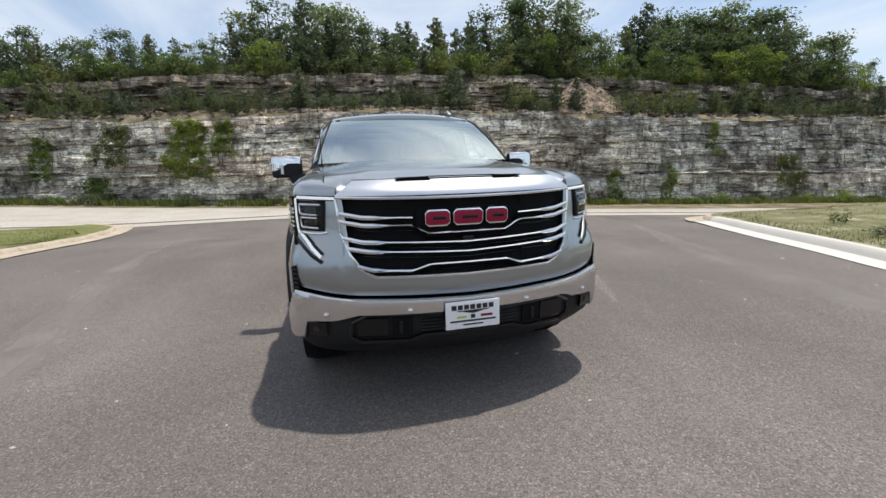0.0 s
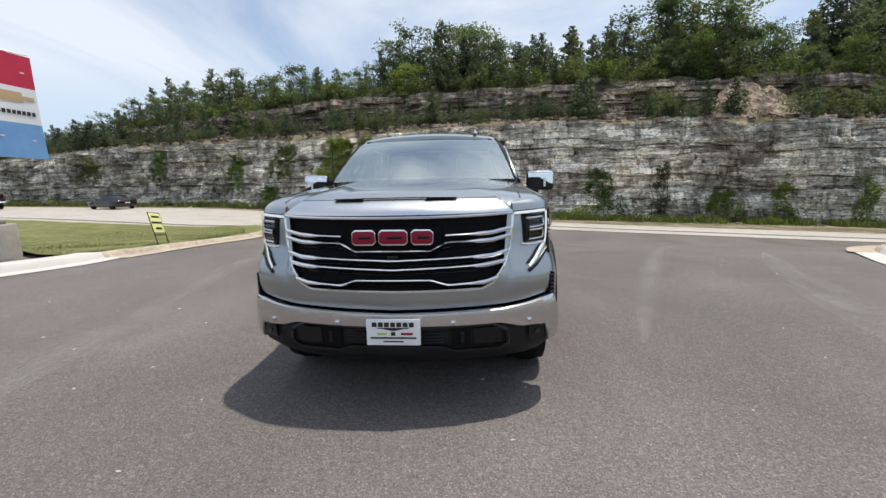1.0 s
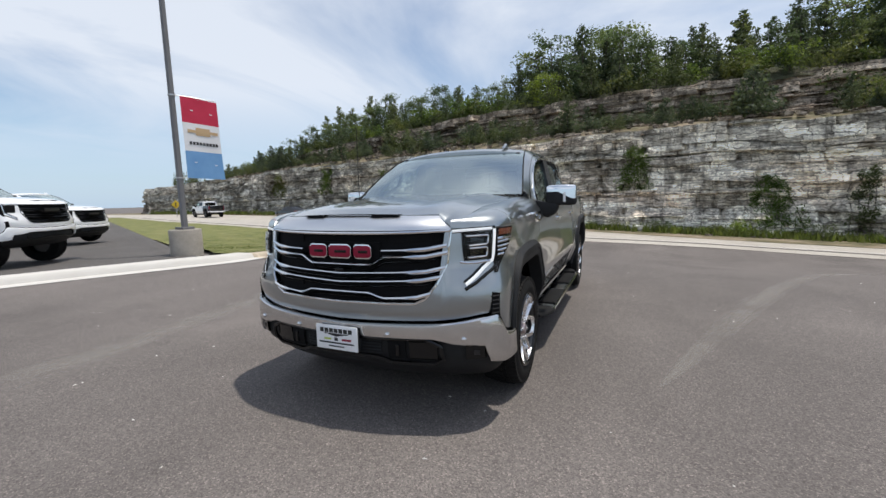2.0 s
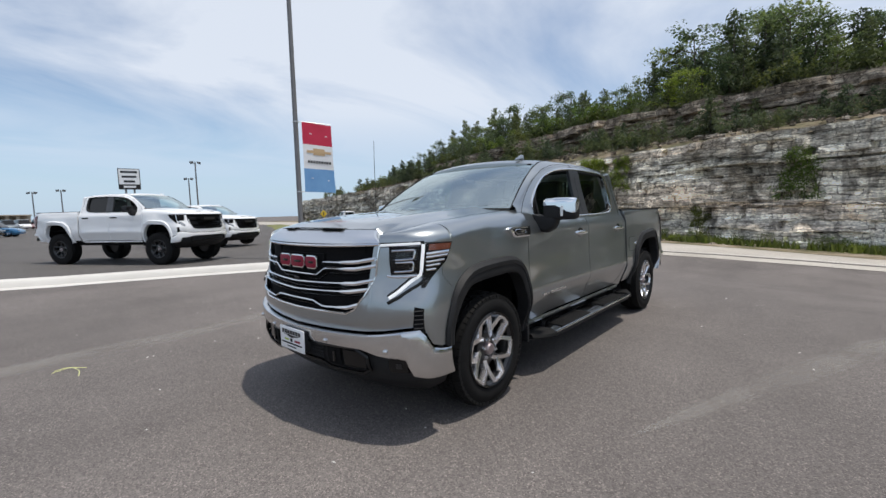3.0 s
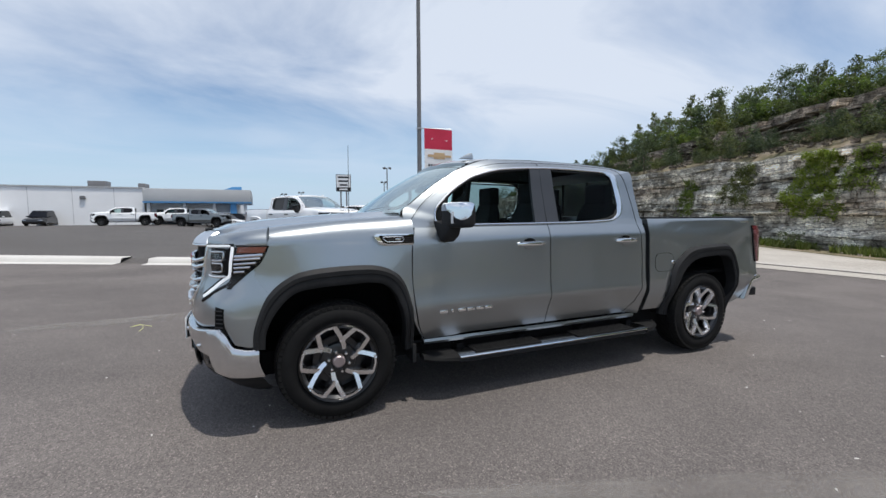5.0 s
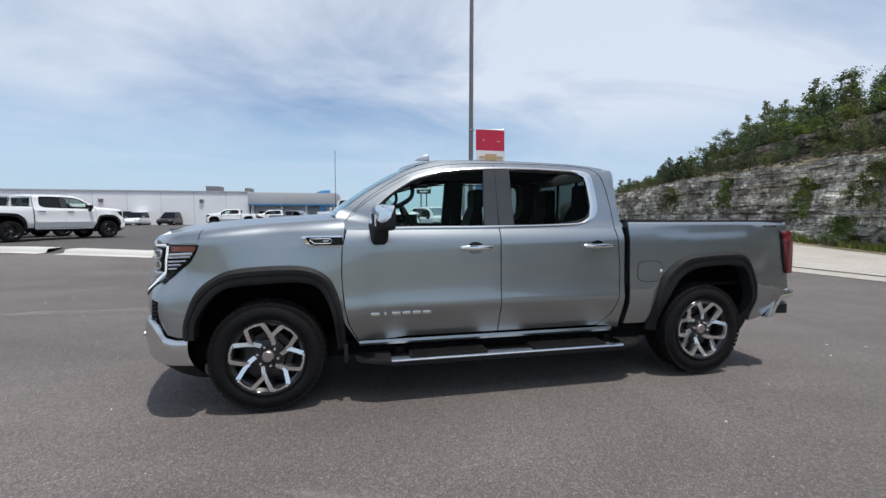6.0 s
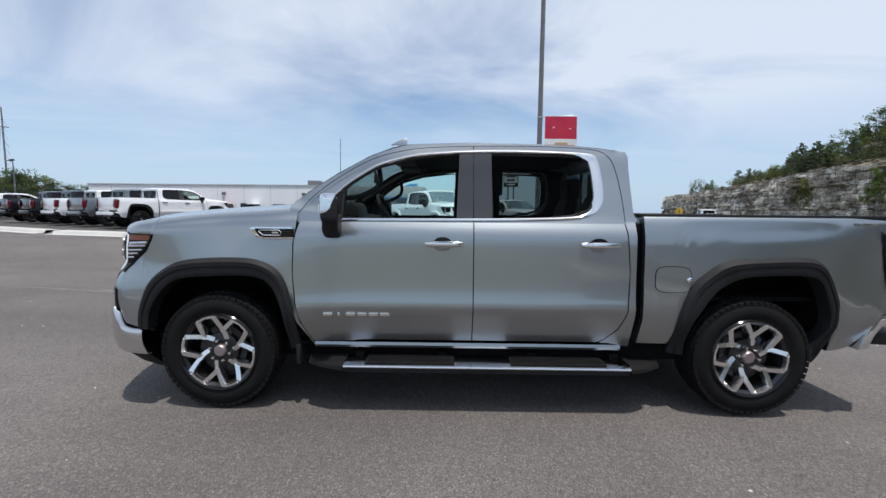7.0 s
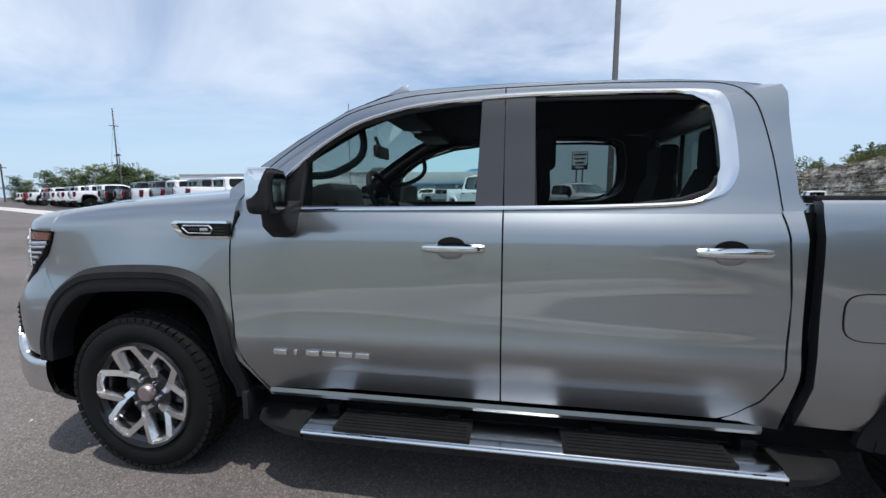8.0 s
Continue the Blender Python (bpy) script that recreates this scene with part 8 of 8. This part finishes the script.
def dealer_sign():
    sign = thing("dealer_sign", "white and black sign board on two posts", "sign", at=pose(-72, 12.9, 0.3, 0, 0, 78))
    for dx in (-0.5, 0.5):
        part("post", bx(dx - 0.12, dx + 0.12, -0.12, 0.12, -0.3, 5.9), POLE, sign)
    part("frame", bevel_all(bx(-1.30, 1.30, -0.26, 0.26, 5.58, 8.58), 0.05), INK, sign, "black sign frame")
    part("white_board", bx(-1.20, 1.20, -0.28, 0.28, 6.30, 8.48), WHITE_PLASTIC, sign, "white board with dark printed bars")
    for zz, w in ((8.08, 0.98), (7.40, 0.86), (6.72, 0.66)):
        part("print_bar", bx(-w, w, -0.29, 0.29, zz - 0.15, zz + 0.15), POCKET, sign)
    part("print_bar", bx(-0.72, 0.72, -0.29, 0.29, 5.82, 6.08), WHITE_PLASTIC, sign)


def lot_lamp(x, y, h, heading):
    lamp = thing("lot_lamp", "dark lot lamp with two tilted heads", "street lamp", "lamps in the sales lot", at=pose(x, y, 0.3, 0, 0, heading))
    part("shaft", tube(bmesh.new(), [(0, 0, -0.2), (0, 0, h)], [0.10, 0.07], 8), POLE, lamp)
    for s in (-1, 1):
        bm = bevel_all(bx(s * 0.15 - 0.2, s * 0.15 + 0.2, -0.5, 0.1, -0.05, 0.06), 0.02)
        ob = part("lamp_head", bm, INK, lamp)
        ob.matrix_basis = pose(s * 0.25, 0, h, 25, s * 12, 0)
    return lamp


light_pole()
banner()
yard_sign()
road_sign()
dealer_sign()
for x, y, h, a in ((-53, 15.6, 7.9, 80), (-64.4, 18.3, 6.9, 70), (-84, 3.4, 5.6, 70), (-84, 6.6, 6.0, 80), (-58, -63.5, 8.2, 30)):
    lot_lamp(x, y, h, a)


# ---- parked vehicles ----
def recolour(ob, old, fresh):
    for o in ob.children_recursive:
        if o.type == "MESH":
            for slot in o.material_slots:
                if slot.material is old:
                    slot.link = "OBJECT"
                    slot.material = fresh


def heading_pose(x, y, z, hx, hy, s=1.0, at_centre=True):
    """Pose of a pickup whose nose points along (hx, hy)."""
    n = math.hypot(hx, hy)
    hx, hy = hx / n, hy / n
    turn = math.degrees(math.atan2(hx, -hy))
    if at_centre:
        x, y = x + hx * 1.9 * s, y + hy * 1.9 * s
    return pose(x, y, z, 0, 0, turn) @ Matrix.Diagonal((s, s, s, 1))


lifted = build_pickup("lifted_pickup", "white lifted pickup with black off-road wheels", WHITE_PAINT, False, "paint", 0.19, 0.50, "pickups in the sales lot", POCKET, GLOSS_BLACK, 0.31)
lifted.matrix_world = heading_pose(-12.4, 1.98, lot_z(-13.6, 1.2), 0.868, 0.497, 1.0, False)
white = build_pickup("parked_pickup", "white crew-cab pickup with black wheel arches", WHITE_PAINT, False, "paint", 0.04, 0.43, "pickups in the sales lot", POCKET, GLOSS_BLACK, far=True)
recolour_arches = [o for o in white.children if o.name.startswith("wheel_flare")]
for o in recolour_arches:
    o.material_slots[0].link = "OBJECT"
    o.material_slots[0].material = PLASTIC
white.matrix_world = heading_pose(-19.6, -12.1, lot_z(-17.6, -13.1), -0.875, 0.485, 1.0, False)
copy_thing_at(white, heading_pose(-18.3, 5.8, lot_z(-18.2, 2.6) + 0.02, 0.90, 0.43, 1.0, False))
ROW = [(1, "grey", GREY_PAINT), (2, "white", None), (3, "black", BLACK_PAINT), (4.1, "black", BLACK_PAINT), (6.8, "white", None), (8, "white", None), (9.2, "white", None), (10.4, "grey", GREY_PAINT), (12.6, "white", None), (13.8, "red", RED_PAINT), (15, "white", None)]
for k, word, paint in ROW:
    x, y = -19.6 - 1.5 * k, -12.1 - 2.82 * k
    c = copy_thing_at(white, heading_pose(x, y, lot_z(x + 2, y - 1), -0.875, 0.485, 1.0, False))
    if paint:
        recolour(c, WHITE_PAINT, paint)
        tagged(c, word + " crew-cab pickup parked in the row")
for x, y, hx, hy, word, paint in ((-51.5, -14.4, 0.15, -1.0, "white", None), (-48.6, -6.6, 0.35, 0.94, "grey", GREY_PAINT), (-54.5, -10.0, 0.15, -1.0, "white", None)):
    c = copy_thing_at(white, heading_pose(x, y, lot_z(x, y), hx, hy, 1.0))
    if paint:
        recolour(c, WHITE_PAINT, paint)
        tagged(c, word + " crew-cab pickup parked by the showroom")
far = copy_thing_at(white, heading_pose(-47.7, 33.4, lie(-47.7, 33.4) + 0.03, -1, 0.30))
tagged(far, "white pickup with a dark load bed on the road", group="vehicles on the road")
for o in far.children:
    if o.name.startswith(("bed_side", "tailgate", "bed_headboard")):
        o.material_slots[0].link = "OBJECT"
        o.material_slots[0].material = BLACK_PAINT


def build_car(name, label, paint, length=4.6, height=1.3, low=True, group=""):
    """A closed car: lower body, glasshouse, lamps and four wheels; nose to -y, middle over the origin."""
    car = thing(name, label, "car", group)
    L, W = length / 2, 0.92
    belt, sill = height * (0.66 if low else 0.58), 0.18
    outline = [(-L, 0.30, 0.62), (-L + 0.05, 0.26, belt * 0.66), (-L + 0.35, 0.22, belt * 0.83), (-L + 1.25, sill, belt * 0.98), (-0.3, sill, belt), (L * 0.4, sill, belt * 1.02), (L - 0.7, sill, belt * 1.04), (L - 0.1, 0.24, belt * 1.05 if low else belt), (L, 0.32, belt * 0.95)]
    rows = []
    for y, z0, z1 in outline:
        w = W * (0.86 if abs(y) > L - 0.01 else 0.94 if abs(y) > L - 0.2 else 1)
        rows.append([(-w * 0.9, y, z0), (-w, y, z0 + 0.12), (-w * 1.02, y, (z0 + z1) / 2), (-w * 0.97, y, z1 - 0.06), (-w * 0.8, y, z1), (w * 0.8, y, z1), (w * 0.97, y, z1 - 0.06), (w * 1.02, y, (z0 + z1) / 2), (w, y, z0 + 0.12), (w * 0.9, y, z0)])
    bm = bmesh.new()
    vr = grid(bm, rows, True)
    bm.faces.new(vr[0])
    bm.faces.new(vr[-1])
    part("body", bm, paint, car, angle=50)
    a, b = (-0.55, L - 0.55) if low else (-0.75, L - 0.12)
    rows = []
    for y, z, w in ((a - 0.35, belt * 0.99, 0.80), (a + 0.35, height - 0.05, 0.66), (a + 0.75, height, 0.64), ((a + b) / 2 + 0.2, height, 0.63), (b - 0.7 if low else b - 0.25, height - 0.06, 0.62), (b, belt * 1.03, 0.74)):
        rows.append([(-W * 0.93, min(max(y, a - 0.35), b), belt * 0.98), (-w, y, z), (-w * 0.5, y, z + 0.025), (w * 0.5, y, z + 0.025), (w, y, z), (W * 0.93, min(max(y, a - 0.35), b), belt * 0.98)])
    bm = bmesh.new()
    grid(bm, rows)
    part("glasshouse", bm, GLOSS_BLACK, car, "dark car windows", 30)
    rows = [[(u * w, y, z + 0.03) for u in (-1, -0.5, 0, 0.5, 1)] for y, z, w in ((a + 0.42, height - 0.03, 0.66), (a + 0.75, height + 0.006, 0.65), ((a + b) / 2 + 0.2, height + 0.006, 0.64), (b - 0.75 if low else b - 0.3, height - 0.04, 0.63))]
    part("roof", panel(rows, (0, 0, -0.03)), paint, car)
    r = 0.34 if low else 0.37
    for sx in (-1, 1):
        for y in (-L + 0.85, L - 0.85):
            w = part("wheel", ring_lathe(bmesh.new(), [(-0.2, 0.05), (-0.2, r), (-0.02, r), (0.0, r - 0.04), (-0.01, r * 0.66)], 28), RUBBER, car, "black car wheel")
            w.matrix_basis = pose(sx * (W + 0.01), y, r, 0, 0, 0 if sx > 0 else 180)
            for k in range(5):
                q = 2 * math.pi * k / 5
                bm = tube(bmesh.new(), [(-0.02, 0.03 * math.cos(q), 0.03 * math.sin(q)), (-0.012, r * 0.64 * math.cos(q), r * 0.64 * math.sin(q))], 0.025, 5)
                part("spoke", bm, MACHINED if paint is not BLACK_PAINT else POCKET, w)
        part("headlamp", bevel_all(bx(min(sx * 0.5, sx * 0.84), max(sx * 0.5, sx * 0.84), -L + 0.0, -L + 0.12, 0.56, 0.68), 0.02), SATIN, car)
        part("tail_lamp", bevel_all(bx(min(sx * 0.5, sx * 0.86), max(sx * 0.5, sx * 0.86), L - 0.1, L + 0.015, belt * 0.82, belt * 0.95), 0.01), RED_LENS, car)
        part("mirror", bevel_all(bx(min(sx * 0.90, sx * 1.06), max(sx * 0.90, sx * 1.06), a - 0.1, a + 0.05, belt + 0.02, belt + 0.14), 0.03), paint, car)
    part("plate_bar", bx(-0.2, 0.2, L, L + 0.02, belt * 0.66, belt * 0.78), WHITE_PLASTIC, car)
    return car


def car_pose(x, y, z, hx, hy):
    return pose(x, y, z, 0, 0, math.degrees(math.atan2(hx, -hy)))


sport = build_car("sports_car", "low black sports car driving on the road", BLACK_PAINT, 4.5, 1.24, True, "vehicles on the road")
sport.matrix_world = car_pose(-33.5, 33.2, lie(-33.5, 33.2) + 0.03, -1, 0.32)
blue = build_car("parked_suv", "blue sport utility car parked by the showroom", BLUE_PAINT, 4.6, 1.68, False, "cars by the showroom")
blue.matrix_world = car_pose(-57.0, -1.6, lot_z(-57, -1), 0.35, 0.94)
for x, y, hx, hy, word, paint in ((-54.2, -3.1, 0.35, 0.94, "black", BLACK_PAINT), (-51.4, -4.6, 0.35, 0.94, "white", WHITE_PAINT), (-57, -31.4, 1, 0, "red", RED_PAINT), (-57, -27.3, 1, 0, "white", WHITE_PAINT), (-57, -23.4, 1, 0, "black", BLACK_PAINT)):
    c = copy_thing_at(blue, car_pose(x, y, lot_z(x, y), hx, hy))
    recolour(c, BLUE_PAINT, paint)
    tagged(c, word + " sport utility car parked by the showroom")
red = build_car("parked_car", "red car parked against the white wall", RED_PAINT, 4.4, 1.42, True, "cars by the showroom")
red.matrix_world = car_pose(-57, -39.8, lot_z(-57, -39), 1, 0)
c = copy_thing_at(red, car_pose(-57, -35.6, lot_z(-57, -35), 1, 0))
recolour(c, RED_PAINT, WHITE_PAINT)
tagged(c, "white car parked against the white wall")
rnd_far = random.Random(9)
for k in range(14):
    x, y = -96 - rnd_far.uniform(0, 6), -1.2 + k * 2.1
    c = copy_thing_at(blue, car_pose(x, y, 0.25, 1, 0.2))
    recolour(c, BLUE_PAINT, rnd_far.choice((WHITE_PAINT, GREY_PAINT, WHITE_PAINT, RED_PAINT)))
    tagged(c, "distant parked car at the back of the lot", group="cars at the back of the lot")


# ---- showroom ----
def showroom():
    b = thing("showroom", "long white showroom with a grey and blue canopy front", "building", at=pose(-58.2, 0, 0.2))
    part("wall", bx(-30, 0, -52.5, -14, -0.5, 4.75), STUCCO, b, "long white wall")
    part("parapet_cap", bx(-30.2, 0.12, -52.6, -14, 4.75, 4.9), FASCIA_GREY, b)
    for y in spaced(-49, -17, 9):
        part("wall_seam", bx(0, 0.012, y - 0.02, y + 0.02, -0.2, 4.7), FASCIA_GREY, b)
    for y in (-45, -32, -20):
        part("wall_lamp", bevel_all(bx(0, 0.25, y - 0.25, y + 0.25, 3.35, 3.75), 0.03), POLE, b, "grey wall lamp")
    part("wall_door", bx(0, 0.03, -29.6, -28.6, -0.1, 2.1), INK, b, "dark service door")
    for y, w, h in ((-19.2, 1.8, 0.8), (-14.6, 0.8, 0.6)):
        part("roof_unit", bevel_all(bx(-4, -2, y - w / 2, y + w / 2, 4.9, 4.9 + h), 0.04), POLE, b, "grey rooftop unit")
    # front with the canopy
    part("front_wall", bx(-25, -1.2, -14, -3.75, -0.5, 3.3), STUCCO, b)
    part("canopy", bevel_all(bx(-9, 1.1, -13.9, -1.95, 3.16, 4.74), 0.04), FASCIA_GREY, b, "grey metal canopy")
    part("blue_band", bx(-9, 1.14, -13.94, -1.91, 2.98, 3.14), SIGN_BLUE, b, "blue band under the canopy")
    for y in (-13.4, -9.6, -6.3, -2.65):
        part("column", bx(0.5, 0.95, y - 0.18, y + 0.18, -0.5, 2.97), FASCIA_GREY, b, "grey column")
    part("blue_portal", bx(-1.15, 0.9, -4.45, -3.72, -0.5, 2.96), SIGN_BLUE, b, "blue entrance portal")
    part("blue_fin", bevel_all(prism(bmesh.new(), [(-5.4, 4.74), (-3.1, 4.74), (-3.1, 5.24), (-4.2, 5.18)], "x", -1.6, -0.3), 0.03), SIGN_BLUE, b, "blue fin on the roof")
    for y0, y1 in ((-13.0, -10.2), (-10.0, -8.0), (-7.2, -6.4)):
        part("window", bx(-1.21, -1.17, y0, y1, 0.1, 2.2), STORE_GLASS, b, "dark shop window")
    return b


showroom()


# ---- far trees, mast and poles ----
def far_things():
    rnd = random.Random(77)
    spots = [[], []]
    for k, (x, y, top) in enumerate(((-62, -84, 5.6), (-65, -82, 6.2), (-68, -79.5, 7.0), (-71, -77, 7.4), (-74, -75, 6.6), (-76, -72, 5.2), (-79, -70, 5.4), (-82, -67, 5.0), (-85, -64, 4.4), (-59, -87, 4.6), (-73, -79, 6.8), (-88, -62, 4.6))):
        spots[k % 2].append((x, y, 0.2, top * 1.10))
        spots[(k + 1) % 2].append((x - 1.6, y + 0.4, 0.0, top * 0.98))
        spots[k % 2].append((x + 0.7, y + 1.9, -0.6, top * 0.80))
    for k, seed in ((0, 141), (1, 142)):
        t = broad_tree(seed, 1.0, 1.5)
        tagged(t, "round green tree behind the parked trucks", group="trees behind the lot")
        plant(t, spots[k], rnd)
    mast = thing("radio_mast", "grey lattice radio mast in the distance", "mast", at=pose(-106, -116, 0))
    h = 27.5
    part("shaft", tube(bmesh.new(), [(0, 0, 0), (0, 0, h)], [0.26, 0.16], 6), POLE, mast)
    for k in range(12):
        z = 2 + k * 1.9
        part("brace", tube(bmesh.new(), [(-0.9 + z * 0.02, 1.6 - z * 0.05, z), (0, 0, z + 1.9)], 0.045, 4), STEEL, mast)
    part("guy", tube(bmesh.new(), [(1.4, -2.2, 0), (0.2, -0.3, h * 0.8)], 0.06, 4), STEEL, mast)
    part("antenna_ring", tube(bmesh.new(), [(-0.8, 0.8, h - 5.0), (0.8, -0.8, h - 5.0)], 0.16, 6), POLE, mast)
    for x, y, hh in ((-61.5, -93.5, 7.6), (-72, -115, 5.6)):
        up = thing("utility_pole", "grey utility pole far off", "utility pole", "utility poles", at=pose(x, y, 0.1))
        part("shaft", tube(bmesh.new(), [(0, 0, 0), (0, 0, hh)], 0.13, 6), BARK, up)
        part("crossarm", tube(bmesh.new(), [(-0.9, 0, hh - 0.7), (0.9, 0, hh - 0.7)], 0.07, 5), BARK, up)
    # low open sheds behind the far cars
    shed = thing("storage_shed", "low tan open-fronted storage shed far off", "shed", at=pose(-132, -3.4, 0.1))
    part("back_wall", bx(-6, -5.8, 0, 9.4, 0, 2.9), KERB_TAN, shed)
    part("roof", bx(-6, 0.3, -0.2, 9.6, 2.9, 3.15, 0.03), KERB_TAN, shed, "tan roof slab")
    for y in spaced(0.3, 9.1, 6):
        part("bay_post", bx(-0.3, 0.0, y - 0.28, y + 0.28, 0, 2.9), KERB_TAN, shed, "tan bay post")
    # dry stalk lying on the asphalt
    s = thing("straw", "yellow straw lying on the asphalt", "straw", at=pose(-2.54, -1.96, 0.004, 0, 0, 20))
    part("stalk", tube(bmesh.new(), [(-0.17, -0.05, 0.003), (-0.12, 0.02, 0.02), (0.0, 0.03, 0.03), (0.12, 0.01, 0.02), (0.20, -0.04, 0.003)], 0.0026, 5), YARD, s)
    part("stalk", tube(bmesh.new(), [(-0.13, -0.09, 0.003), (-0.06, 0.02, 0.028), (0.02, 0.12, 0.003)], 0.0026, 5), YARD, s)


far_things()
